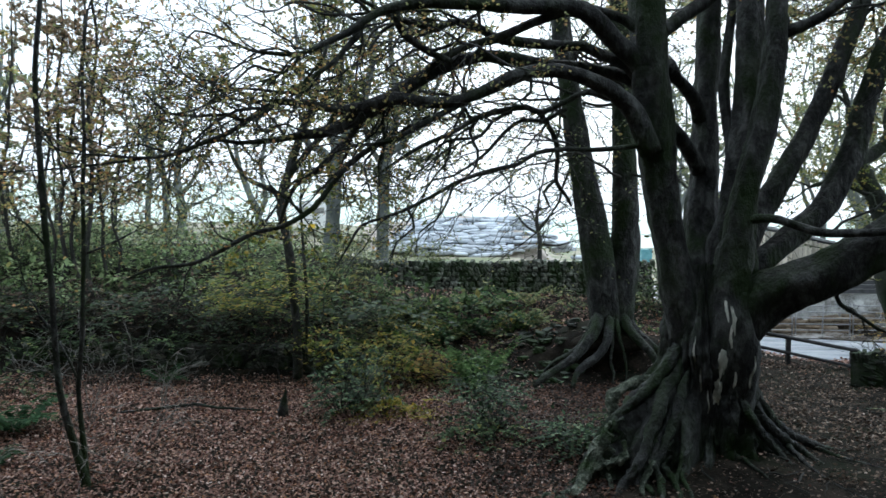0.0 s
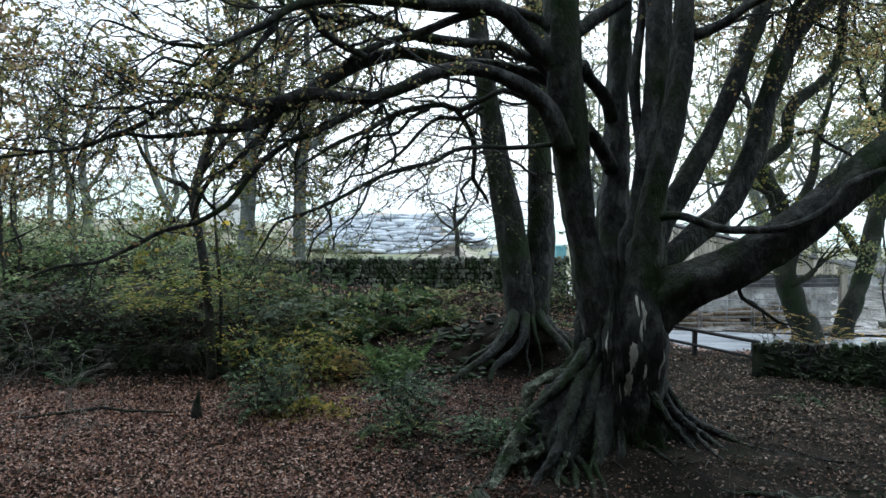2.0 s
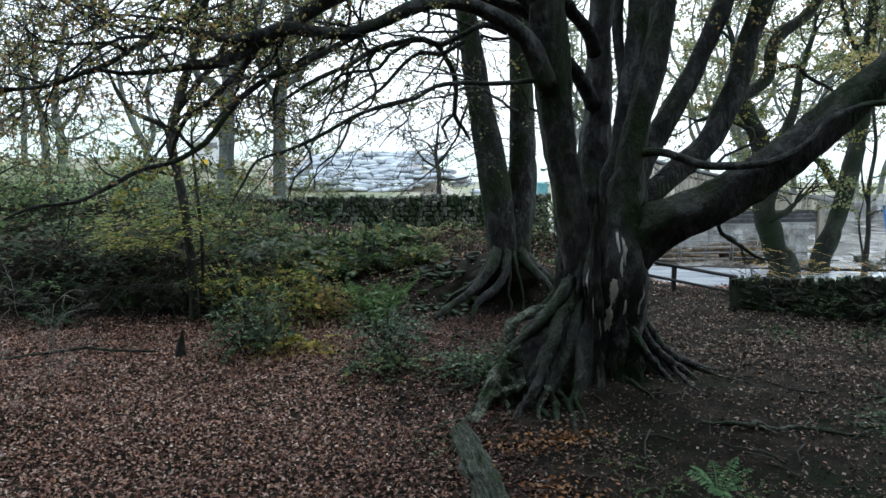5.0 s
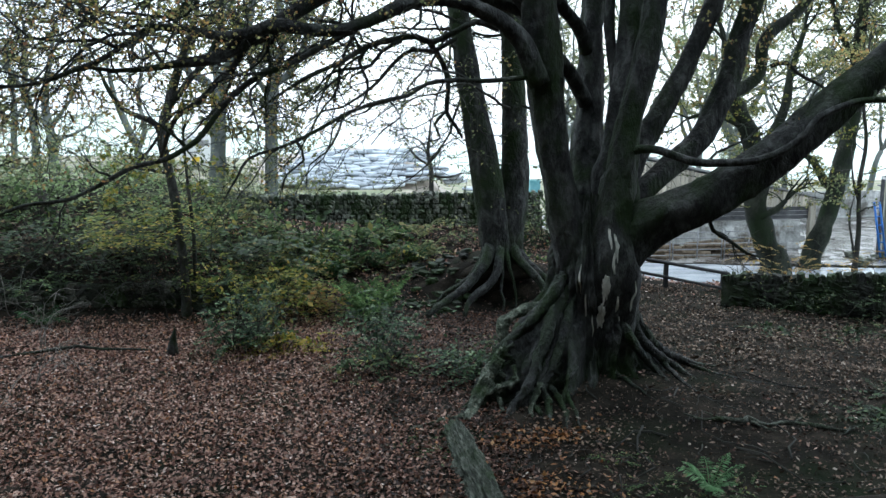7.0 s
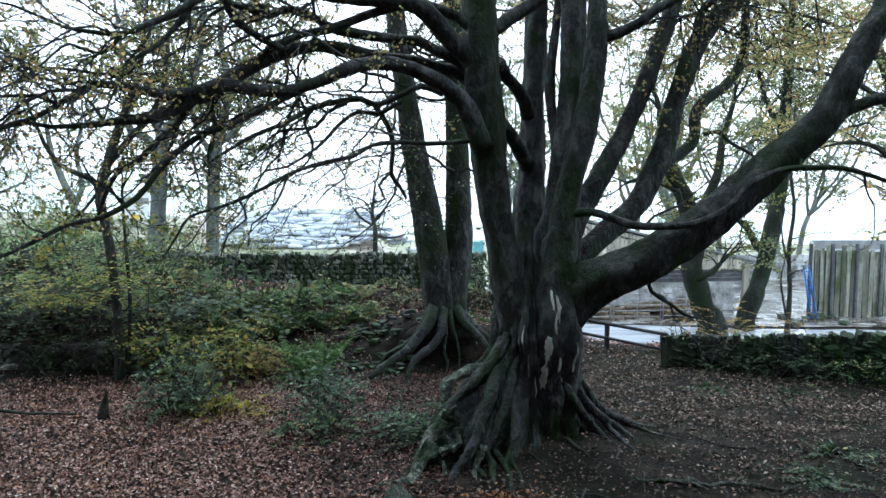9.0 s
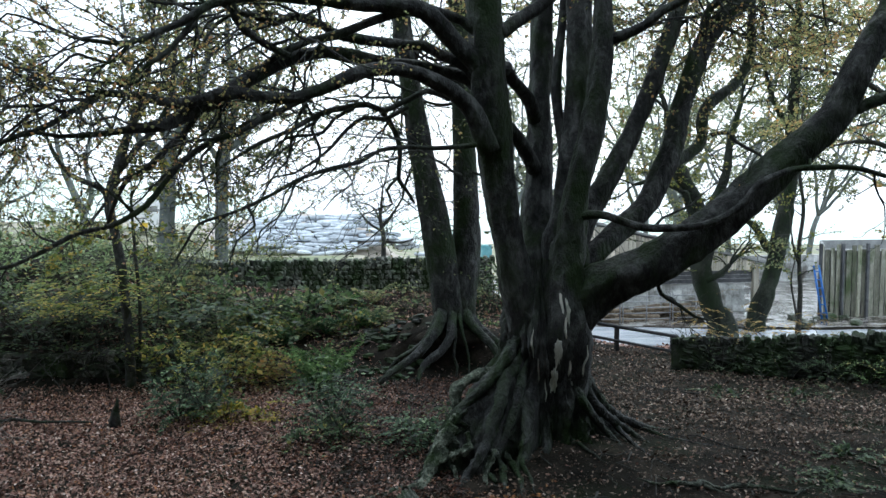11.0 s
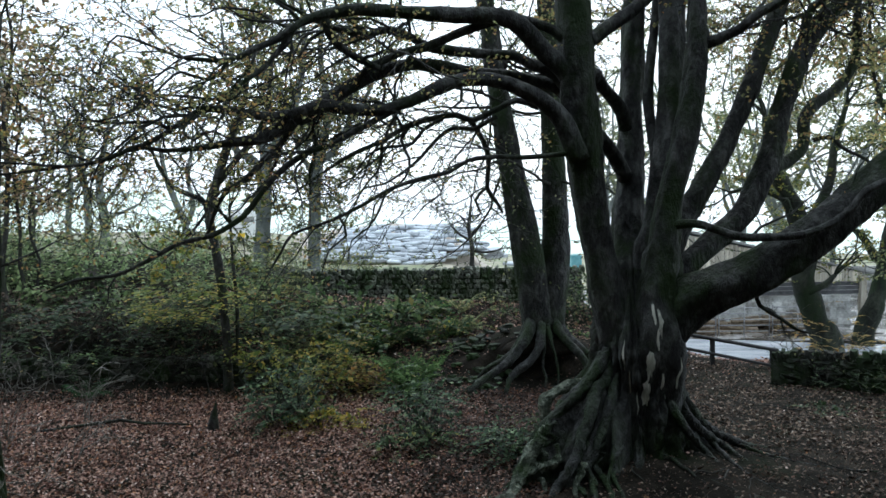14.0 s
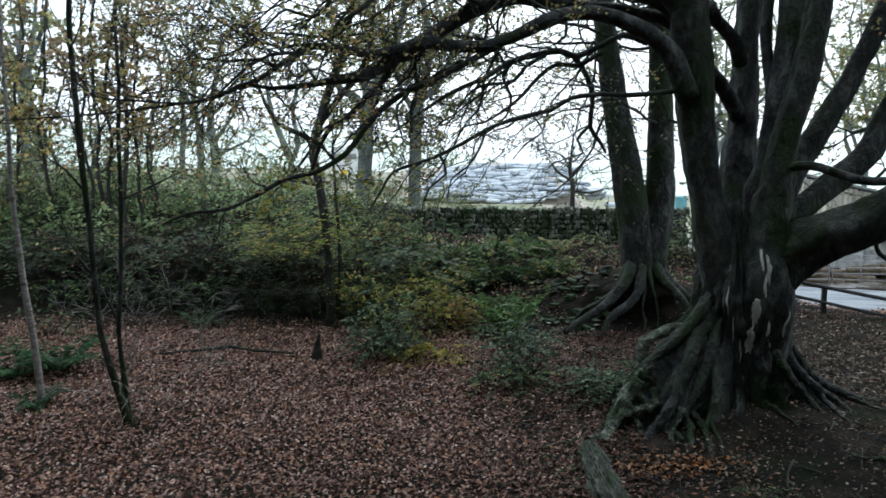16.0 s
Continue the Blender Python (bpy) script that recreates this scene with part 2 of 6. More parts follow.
ORANGE = leaf_material("fallen_orange_leaves", [(0.0, (0.17, 0.06, 0.022)), (0.5, (0.36, 0.14, 0.035)), (0.85, (0.48, 0.22, 0.06)), (1.0, (0.55, 0.34, 0.16))], 0.5, 0.0, 0.4)


# ---- builders ----
class Geo:
    """Vertices and faces gathered for one mesh, in world metres."""

    def __init__(self):
        self.v, self.f = [], []

    def tube(self, path, sides=8, knobs=0.0, seed=0.0, flute=0):
        """A tapered tube through (place, radius) rings, with uneven swellings."""
        n0 = len(self.v)
        up = Vector((0.31, 0.9, 0.2))
        last = None
        for i, (p, r) in enumerate(path):
            d = (path[min(i + 1, len(path) - 1)][0] - path[max(i - 1, 0)][0])
            if d.length < 1e-6:
                d = Vector((0, 0, 1))
            d.normalize()
            a = (last - d * last.dot(d)) if last else up.cross(d)
            if a.length < 1e-4:
                a = d.orthogonal()
            a.normalize()
            last = a
            b = d.cross(a)
            for k in range(sides):
                th = 2 * math.pi * k / sides
                q = a * math.cos(th) + b * math.sin(th)
                s = r
                if knobs:
                    w = p * (0.55 / max(r, 0.02)) * 0.35 + q * 1.1
                    s *= 1 + knobs * noise.noise(w + Vector((seed, 0, seed))) + 0.5 * knobs * noise.noise(p * 9 + q * 2)
                    if flute:
                        s *= 1 + 0.07 * math.sin(flute * th + 1.5 * noise.noise(p * 1.2) + seed)
                self.v.append(p + q * s)
        m = len(path)
        for i in range(m - 1):
            for k in range(sides):
                a0, a1 = n0 + i * sides + k, n0 + i * sides + (k + 1) % sides
                self.f.append((a0, a1, a1 + sides, a0 + sides))
        for ring, flip in ((0, True), (m - 1, False)):
            face = [n0 + ring * sides + k for k in range(sides)]
            self.f.append(tuple(reversed(face)) if flip else tuple(face))

    def box(self, c, s, rot=0.0, tilt=0.0, lean=0.0):
        m = Matrix.Translation(c) @ Matrix.Rotation(rot, 4, "Z") @ Matrix.Rotation(tilt, 4, "X") @ Matrix.Rotation(lean, 4, "Y")
        n = len(self.v)
        for x in (-0.5, 0.5):
            for y in (-0.5, 0.5):
                for z in (-0.5, 0.5):
                    self.v.append(m @ Vector((x * s[0], y * s[1], z * s[2])))
        for q in ((0, 1, 3, 2), (4, 6, 7, 5), (0, 4, 5, 1), (2, 3, 7, 6), (0, 2, 6, 4), (1, 5, 7, 3)):
            self.f.append(tuple(n + k for k in q))


def mesh_of(name, verts, faces, material, origin=(0, 0, 0), smooth=True):
    me = bpy.data.meshes.new(name)
    o = Vector(origin)
    me.from_pydata([tuple(Vector(v) - o) for v in verts], [], faces)
    me.materials.append(material)
    if smooth:
        me.shade_smooth()
    me.update()
    return me


def thing(name, at, label, category, group="", kind=""):
    e = new(name)
    e.location = at
    e.empty_display_size = 0.2
    return tagged(e, label, category, group, kind)


def part(name, geo, material, parent, label="", smooth=True, kind=""):
    """Links gathered geometry as one mesh under a thing, or under a part of it."""
    root = parent.parent if parent.parent else parent
    ob = new(name, mesh_of(name, geo.v, geo.f, material, root.location, smooth))
    ob.parent = parent
    return tagged(ob, label, "", "", kind)


def whole(name, geo, material, label, category, group="", kind="", smooth=True, origin=(0, 0, 0)):
    """One mesh that is a thing by itself."""
    ob = new(name, mesh_of(name, geo.v, geo.f, material, origin, smooth))
    ob.location = origin
    return tagged(ob, label, category, group, kind)


def spline(pts, step=0.12):
    """A smooth run of (place, radius) through (x, y, z, r) knots."""
    k = [np.array(p, float) for p in pts]
    k = [2 * k[0] - k[1]] + k + [2 * k[-1] - k[-2]]
    out = []
    for i in range(1, len(k) - 2):
        a, b, c, d = k[i - 1:i + 3]
        n = max(2, int(np.linalg.norm(c[:3] - b[:3]) / step))
        for j in range(n):
            t = j / n
            q = 0.5 * (2 * b + (c - a) * t + (2 * a - 5 * b + 4 * c - d) * t * t + (3 * b - a - 3 * c + d) * t ** 3)
            out.append((Vector(q[:3]), max(q[3], 0.003)))
    out.append((Vector(k[-2][:3]), max(k[-2][3], 0.003)))
    return out


class Leaves:
    """Leaf blades gathered for one mesh: each a folded diamond of two triangles."""

    def __init__(self):
        self.p, self.d, self.s = [], [], []

    def add(self, p, d, s):
        self.p.append(tuple(p)), self.d.append(tuple(d)), self.s.append(s)

    def build(self, name, material, parent=None, seed=1, flat=0.6, label="", kind="stuff", category="", wide=0.34):
        rs = np.random.RandomState(seed)
        p, d, s = np.array(self.p).reshape(-1, 3), np.array(self.d).reshape(-1, 3), np.array(self.s).reshape(-1, 1)
        n = len(p)
        d = d / (np.linalg.norm(d, axis=1)[:, None] + 1e-9)
        nrm = rs.normal(0, 1 - flat, (n, 3)) + np.array([0, 0, flat])
        side = np.cross(d, nrm)
        side /= np.linalg.norm(side, axis=1)[:, None] + 1e-9
        nrm = np.cross(side, d)
        w = s * (wide + 0.1 * rs.rand(n, 1))
        fold = 0.25 * w * rs.uniform(-0.6, 1.4, (n, 1))
        mid = p + d * s * 0.5
        v = np.stack([p, mid + side * w + nrm * fold, p + d * s, mid - side * w + nrm * fold], 1).reshape(-1, 3)
        root = None
        if parent is not None:
            root = parent.parent if parent.parent else parent
            v = v - np.array(root.location)
        me = bpy.data.meshes.new(name)
        me.vertices.add(4 * n), me.loops.add(6 * n), me.polygons.add(2 * n)
        me.vertices.foreach_set("co", v.astype(np.float32).ravel())
        i = np.arange(n)[:, None] * 4
        me.loops.foreach_set("vertex_index", np.hstack([i, i + 1, i + 2, i, i + 2, i + 3]).astype(np.int32).ravel())
        me.polygons.foreach_set("loop_start", np.arange(0, 6 * n, 3, dtype=np.int32))
        me.materials.append(material)
        me.update()
        me.validate()
        ob = new(name, me)
        if parent is not None:
            ob.parent = parent
        return tagged(ob, label, category, "", kind)


def rand_dir(r):
    return Vector((r.gauss(0, 1), r.gauss(0, 1), r.gauss(0, 1))).normalized()


def grow(geo, lv, p, d, length, rad, depth, r, leafy=1.0, lift=0.02, bend=0.28, leaf=0.06, spread=0.8, thin=0.0025):
    """A crooked branch with side shoots, down to leafy twigs."""
    n = max(3, int(length / (0.11 if depth < 2 else 0.16)))
    st = length / n
    path = [(p.copy(), rad)]
    side = 1
    for i in range(n):
        d = (d + rand_dir(r) * bend + Vector((0, 0, lift))).normalized()
        p = p + d * st
        k = (i + 1) / n
        ri = max(thin, rad * (1 - 0.8 * k))
        path.append((p.copy(), ri))
        if depth > 0 and k > 0.15 and r.random() < 0.75:
            side = -side
            out = d.cross(Vector((0, 0, 1)) + rand_dir(r) * 0.5) * side
            nd = (d * 0.75 + out.normalized() * spread + rand_dir(r) * 0.25).normalized()
            grow(geo, lv, p, nd, length * r.uniform(0.28, 0.5) * (1.15 - 0.5 * k), ri * 0.62, depth - 1, r, leafy, lift, bend, leaf, spread, thin)
        for _ in range(int(leafy * (0.5 if depth else 1.5) + r.random()) if depth == 0 or (depth == 1 and k > 0.5) else 0):
            lv.add(p, (d + rand_dir(r) * 1.1 + Vector((0, 0, -0.25))), leaf * r.uniform(0.7, 1.25))
    geo.tube(path, 3 if rad < 0.02 else 5)


def gh(x, y):
    """Height of the ground: a leafy hollow, a mound under the beech, a bank behind, a yard beyond."""
    s = lambda a, b, v: (lambda t: t * t * (3 - 2 * t))(min(1, max(0, (v - a) / (b - a))))
    left = 1 - s(-7 - 0.12 * max(0, y - 25), 2 - 0.12 * max(0, y - 25), x)
    right = s(4.5, 8.5, x)
    z = 0.36 * math.exp(-(((x - 3.4) / 2.1) ** 2 + ((y - 9.7) / 2.0) ** 2))
    z += 0.72 * math.exp(-((x - 3.15) / 1.15) ** 2) * s(14.85, 15.15, y) * (1 - s(15.6, 17.6, y))
    bank = s(13.6, 20.5, y) * (0.95 + 0.75 * left)
    bank *= 1 - s(24, 44, y) * (1.35 - 1.3 * left)
    z += bank * (1 - right)
    z += right * (-0.12 * s(12, 16, y) - 0.8 * s(16.2, 20.5, y)) * (1 - 0.3 * s(40, 90, y))
    z -= max(0, y - 62) * 0.03 + right * min(24, max(0, y - 40) * 0.09)
    z += (1.72 + 0.0 * x) * (1 - s(2.6, 6.1, y))
    z += 0.12 * right * s(5, 9, x) * (1 - s(9, 12, y))
    k = 1 - s(30, 60, y)
    return z + k * (0.05 * noise.noise(Vector((x * 0.7, y * 0.7, 0))) + 0.025 * noise.noise(Vector((x * 2.3, y * 2.3, 4))))


# ---- the ground: one sheet to the horizon ----
def build_ground():
    g = Geo()
    xs = [13 * math.sinh(3.6 * (i / 110 - 1)) / math.sinh(0.9) for i in range(221)]
    ys = [-40, -25, -15, -8, -4, -2, 0] + [1 + 0.14 * i for i in range(150)]
    while ys[-1] < 2500:
        ys.append(ys[-1] + max(0.16, (ys[-1] - 20) * 0.07))
    nx = len(xs)
    for y in ys:
        for x in xs:
            g.v.append(Vector((x * max(1.0, y / 30), y, gh(x * max(1.0, y / 30), y))))
    for j in range(len(ys) - 1):
        for i in range(nx - 1):
            a = j * nx + i
            g.f.append((a, a + 1, a + nx + 1, a + nx))
    ob = whole("ground", g, SOIL, "dark damp woodland soil with moss patches", "ground", "", "structure")
    ob.data.materials.append(FIELD)
    for pl in ob.data.polygons:
        if pl.center.y > 30:
            pl.material_index = 1


build_ground()

# ---- the great beech ----
beech = thing("beech_tree", (3.3, 9.55, 0.3), "huge old multi-stemmed beech with dark wet bark and gnarled roots", "tree")
rb = random.Random(5)
AX, AY = 3.22, 9.55
# buttress roots: direction in degrees, reach, height where it leaves the trunk, width
LOBES = ((184, 0.7, 1.35, 0.3, 1.0), (205, 1.3, 1.5, 0.2, 1.0), (222, 1.2, 1.35, 0.14, 1.2), (237, 0.95, 1.1, 0.12, 1.6), (256, 0.3, 0.5, 0.14, 1.5), (281, 0.28, 0.5, 0.15, 1.5),
         (303, 0.4, 0.6, 0.13, 1.5), (322, 0.6, 0.75, 0.13, 1.7), (340, 0.8, 0.85, 0.15, 1.8), (358, 1.0, 0.95, 0.15, 1.9), (20, 0.8, 0.85, 0.2, 1.7), (60, 0.8, 0.8, 0.3, 1.5),
         (110, 0.9, 0.9, 0.3, 1.5), (155, 0.9, 1.3, 0.25, 1.1))


def trunk_radius(th, z):
    """Distance of the bark from the trunk's axis: a fluted bole that spreads into buttress roots."""
    r = 0.545 + 0.03 * math.sin(3 * th + 1.0) + 0.035 * math.sin(7 * th + 0.8 * z + 2) + 0.02 * math.sin(13 * th - z)
    for a, reach, top, w, e in LOBES:
        d = (th - radians(a) + math.pi) % (2 * math.pi) - math.pi
        h = max(0, 1 - max(z, -0.1) / top)
        r += reach * h ** e * math.exp(-(d / (w * (0.8 + 0.5 * max(0, z)))) ** 2)
    q = Vector((math.cos(th), math.sin(th), 0))
    gnarl = 1.0 + 1.2 * max(0, 1 - z / 1.3)
    r += gnarl * (0.05 * noise.noise(q * 2.2 + Vector((0, 0, z * 1.1))) + 0.055 * noise.noise(q * 6 + Vector((5, 0, z * 2.2))) + 0.19 * (0.25 - abs(noise.noise(q * 7.5 + Vector((1, 3, z * 1.3))))) + 0.034 * noise.noise(q * 17 + Vector((1, 3, z * 8))) + 0.018 * noise.noise(q * 34 + Vector((7, 3, z * 16))))
    r -= 0.06 * max(0, noise.noise(q * 5 + Vector((9, 2, z * 0.7)))) * 2
    for a, zc, w, h, deep in ((253, 0.78, 0.12, 0.34, 0.4), (272, 0.95, 0.05, 0.55, 0.12), (296, 0.7, 0.07, 0.45, 0.16), (232, 1.5, 0.05, 0.5, 0.1), (262, 1.7, 0.06, 0.4, 0.08)):
        d = (th - radians(a) + math.pi) % (2 * math.pi) - math.pi
        r -= deep * math.exp(-(d / w) ** 2 - ((z - zc) / h) ** 4)
    d = (th - radians(172) + math.pi) % (2 * math.pi) - math.pi
    r -= 0.12 * math.exp(-(d / 0.6) ** 2) * min(1, max(0, (z - 0.7) / 0.6))
    t = min(1, max(0, (z - 1.5) / 1.1))
    return max(0.12, r * (1 - 0.5 * t * t * (3 - 2 * t)))


core = Geo()
NS, NZ = 320, 120
for jz in range(NZ):
    z = -0.35 + 2.9 * jz / (NZ - 1)
    for k in range(NS):
        th = 2 * math.pi * k / NS
        rr = trunk_radius(th, z)
        core.v.append(Vector((AX + rr * math.cos(th) - 0.03 * z, AY + rr * math.sin(th), z + 0.03 * noise.noise(Vector((k * 0.3, z * 3, 0))))))
for jz in range(NZ - 1):
    for k in range(NS):
        a, c = jz * NS + k, jz * NS + (k + 1) % NS
        core.f.append((a, c, c + NS, a + NS))
trunk = part("trunk", core, BARK, beech, "dark wet bark stained green with algae")
STEMS, BOLES = [], []


def stem(name, knots, sides=14, knobs=0.16, mat=BARK, step=0.1, flute=0):
    g = Geo()
    path = spline(knots, step)
    g.tube(path, sides, knobs, rb.uniform(0, 50), flute)
    part(name, g, mat, beech)
    STEMS.append((name, path))
    if name in ("stem", "root"):
        BOLES.append(g)
    return path


stem("stem", [(3.23, 9.55, 0.05, 0.272), (3.08, 9.4, 0.69, 0.3), (2.97, 9.4, 1.41, 0.225), (2.79, 9.4, 2.26, 0.205), (2.65, 9.4, 2.96, 0.194), (2.54, 9.4, 3.65, 0.207), (2.44, 9.35, 4.32, 0.22), (2.39, 9.3, 4.98, 0.205), (2.34, 9.3, 5.64, 0.192), (2.26, 9.2, 6.58, 0.151), (2.25, 9.1, 7.68, 0.097)], 26, 0.2, flute=5)
stem("stem", [(3.38, 9.75, 0.05, 0.277), (3.36, 9.8, 1.17, 0.314), (3.25, 9.8, 2.21, 0.251), (3.21, 9.9, 2.94, 0.211), (3.28, 10.0, 3.67, 0.178), (3.27, 10.0, 4.41, 0.149), (3.32, 10.1, 5.15, 0.144), (3.38, 10.2, 5.91, 0.134), (3.49, 10.3, 7.11, 0.11), (3.41, 10.4, 8.38, 0.074)], 26, 0.2, flute=5)
stem("stem", [(3.4, 9.6, 0.1, 0.307), (3.38, 9.55, 0.78, 0.323), (3.36, 9.5, 1.37, 0.338), (3.42, 9.5, 2.38, 0.287), (3.48, 9.5, 3.02, 0.23), (3.58, 9.55, 3.66, 0.204), (3.66, 9.6, 4.37, 0.178), (3.65, 9.6, 5.08, 0.164), (3.67, 9.7, 5.8, 0.159), (3.66, 9.8, 6.88, 0.125), (3.78, 9.9, 8.18, 0.077)], 26, 0.2, flute=5)
stem("limb", [(3.52, 9.62, 3.59, 0.082), (3.47, 9.7, 4.09, 0.069), (3.43, 9.8, 4.6, 0.066), (3.45, 9.8, 5.03, 0.063), (3.53, 9.9, 5.48, 0.056), (3.61, 10.0, 6.16, 0.053), (3.57, 10.0, 7.01, 0.043)], 10, 0.15)
stem("stem", [(3.44, 9.55, 0.11, 0.272), (3.42, 9.4, 0.88, 0.301), (3.36, 9.2, 1.57, 0.327), (3.34, 9.2, 2.27, 0.249), (3.41, 9.2, 2.82, 0.177), (3.51, 9.2, 3.44, 0.151), (3.65, 9.2, 3.99, 0.151), (3.76, 9.2, 4.6, 0.137), (3.81, 9.2, 5.15, 0.131), (3.81, 9.2, 5.69, 0.105), (3.84, 9.2, 6.69, 0.085), (3.94, 9.2, 7.68, 0.059)], 26, 0.2, flute=5)
stem("limb", [(3.86, 9.2, 5.2, 0.072), (4.04, 9.1, 5.26, 0.065), (4.25, 9.0, 5.36, 0.058), (4.45, 8.9, 5.53, 0.054), (4.65, 8.8, 5.63, 0.047), (5.03, 8.6, 5.99, 0.037)], 10, 0.15)
stem("stem", [(3.5, 9.7, 2.07, 0.207), (3.75, 9.8, 2.86, 0.167), (4.03, 9.9, 3.3, 0.148), (4.34, 10.0, 3.75, 0.135), (4.66, 10.1, 4.29, 0.122), (4.99, 10.2, 5.0, 0.116), (5.24, 10.3, 5.56, 0.114), (5.46, 10.4, 6.05, 0.104), (5.84, 10.6, 7.06, 0.083), (6.1, 10.8, 8.41, 0.054)], 26, 0.2, flute=5)
stem("stem", [(3.54, 9.6, 2.08, 0.19), (3.88, 9.7, 2.52, 0.15), (4.31, 9.8, 2.86, 0.142), (4.71, 9.9, 3.17, 0.148), (4.93, 9.95, 3.53, 0.148), (5.15, 10.0, 3.99, 0.142), (5.32, 10.1, 4.53, 0.137), (5.48, 10.1, 5.0, 0.129), (5.69, 10.2, 5.4, 0.131), (6.0, 10.2, 5.8, 0.123), (6.34, 10.2, 6.08, 0.109), (6.82, 10.2, 6.84, 0.087), (7.14, 10.2, 8.02, 0.051)], 26, 0.2, flute=5)
stem("limb", [(5.7, 10.2, 5.36, 0.08), (5.67, 10.15, 5.66, 0.065), (5.74, 10.1, 5.9, 0.054), (5.9, 10.0, 6.04, 0.046), (6.04, 9.9, 6.41, 0.035)], 10, 0.15)
stem("limb", [(5.11, 10.2, 3.75, 0.094), (5.58, 10.4, 3.9, 0.089), (5.86, 10.5, 4.12, 0.086), (5.92, 10.6, 4.46, 0.083), (6.14, 10.7, 4.72, 0.084), (6.54, 10.8, 4.97, 0.077), (6.85, 10.9, 5.41, 0.07), (6.92, 11.0, 5.93, 0.063), (7.01, 11.1, 6.8, 0.047)], 10, 0.15)
stem("limb", [(6.0, 10.5, 4.19, 0.03), (6.18, 10.4, 4.23, 0.03), (6.3, 10.3, 4.08, 0.026), (6.6, 10.2, 3.9, 0.022), (6.8, 10.1, 3.7, 0.014)], 10, 0.15)
stem("stem", [(3.17, 9.6, 0.11, 0.239), (3.17, 9.6, 1.07, 0.273), (3.33, 9.42, 1.67, 0.355), (3.76, 9.2, 2.15, 0.31), (4.34, 8.95, 2.46, 0.26), (5.0, 8.8, 2.91, 0.24), (5.6, 8.7, 3.42, 0.226), (6.13, 8.6, 3.9, 0.214), (6.5, 8.5, 4.31, 0.2), (6.7, 8.4, 4.84, 0.173), (6.95, 8.35, 5.3, 0.154), (7.26, 8.3, 5.96, 0.13), (7.36, 8.2, 6.9, 0.093)], 26, 0.2, flute=5)
stem("limb", [(6.46, 8.5, 4.28, 0.103), (6.72, 8.4, 4.37, 0.081), (7.0, 8.3, 4.48, 0.074), (7.47, 8.2, 4.58, 0.058), (8.04, 8.0, 4.82, 0.034)], 10, 0.15)
stem("branch", [(3.4, 9.15, 3.06, 0.062), (3.7, 9.0, 3.1, 0.053), (3.85, 8.85, 3.05, 0.05), (4.13, 8.75, 2.95, 0.05), (4.4, 8.65, 2.94, 0.048), (4.83, 8.5, 2.99, 0.044), (5.2, 8.4, 3.2, 0.044), (5.41, 8.35, 3.46, 0.047), (5.77, 8.3, 3.62, 0.04), (6.1, 8.25, 3.65, 0.036), (6.51, 8.2, 3.65, 0.033), (6.87, 8.1, 3.55, 0.028), (7.34, 8.0, 3.37, 0.014)], 7, 0.18)
stem("branch", [(4.39, 8.9, 2.41, 0.03), (4.42, 8.88, 2.28, 0.026), (4.45, 8.85, 2.14, 0.026), (4.65, 8.8, 2.01, 0.023), (4.84, 8.75, 1.87, 0.02), (5.0, 8.7, 1.83, 0.01)], 7, 0.18)
stem("limb", [(2.63, 9.4, 4.89, 0.087), (2.76, 9.55, 4.76, 0.082), (2.93, 9.7, 4.66, 0.083), (3.11, 9.85, 4.49, 0.091), (3.19, 9.95, 4.29, 0.092)], 10, 0.12)
stem("limb", [(2.68, 9.4, 4.16, 0.08), (2.84, 9.55, 4.04, 0.085), (2.99, 9.7, 3.89, 0.09), (3.16, 9.85, 3.67, 0.105)], 10, 0.12)
stem("limb", [(2.52, 9.4, 5.24, 0.087), (2.85, 9.5, 5.48, 0.084), (3.17, 9.6, 5.7, 0.082), (3.54, 9.6, 6.05, 0.061)], 10, 0.12)
stem("limb", [(2.4, 9.3, 4.64, 0.129), (2.22, 9.25, 4.92, 0.119), (1.98, 9.2, 5.1, 0.114), (1.69, 9.1, 5.37, 0.107), (1.43, 9.05, 5.46, 0.099), (0.92, 9.0, 5.46, 0.096), (0.41, 8.95, 5.47, 0.076), (-0.15, 8.8, 5.46, 0.07), (-0.51, 8.7, 5.38, 0.058), (-0.75, 8.6, 5.27, 0.047), (-0.98, 8.5, 5.08, 0.039), (-1.2, 8.4, 4.95, 0.034), (-1.48, 8.3, 4.81, 0.026), (-1.87, 8.2, 4.81, 0.019), (-2.01, 8.1, 4.84, 0.015), (-2.21, 8.0, 4.91, 0.013), (-2.43, 7.9, 4.96, 0.01), (-2.56, 7.9, 4.79, 0.008), (-2.61, 7.9, 4.58, 0.005)], 10, 0.16)
stem("limb", [(2.32, 9.3, 5.22, 0.075), (2.09, 9.3, 5.38, 0.062), (1.84, 9.2, 5.44, 0.054), (1.57, 9.1, 5.49, 0.04)], 10, 0.16)
stem("limb", [(2.36, 9.4, 4.65, 0.089), (2.15, 9.4, 4.88, 0.072), (1.9, 9.45, 4.99, 0.066), (1.67, 9.5, 5.11, 0.063), (1.44, 9.5, 5.12, 0.063), (0.97, 9.5, 5.16, 0.058), (0.63, 9.4, 5.19, 0.055), (0.43, 9.3, 5.28, 0.044), (0.23, 9.25, 5.34, 0.043), (0.04, 9.2, 5.31, 0.043), (-0.1, 9.1, 5.23, 0.043), (-0.28, 9.0, 5.27, 0.042), (-0.46, 8.9, 5.28, 0.034), (-0.76, 8.8, 5.41, 0.022), (-1.12, 8.7, 5.58, 0.015)], 10, 0.16)
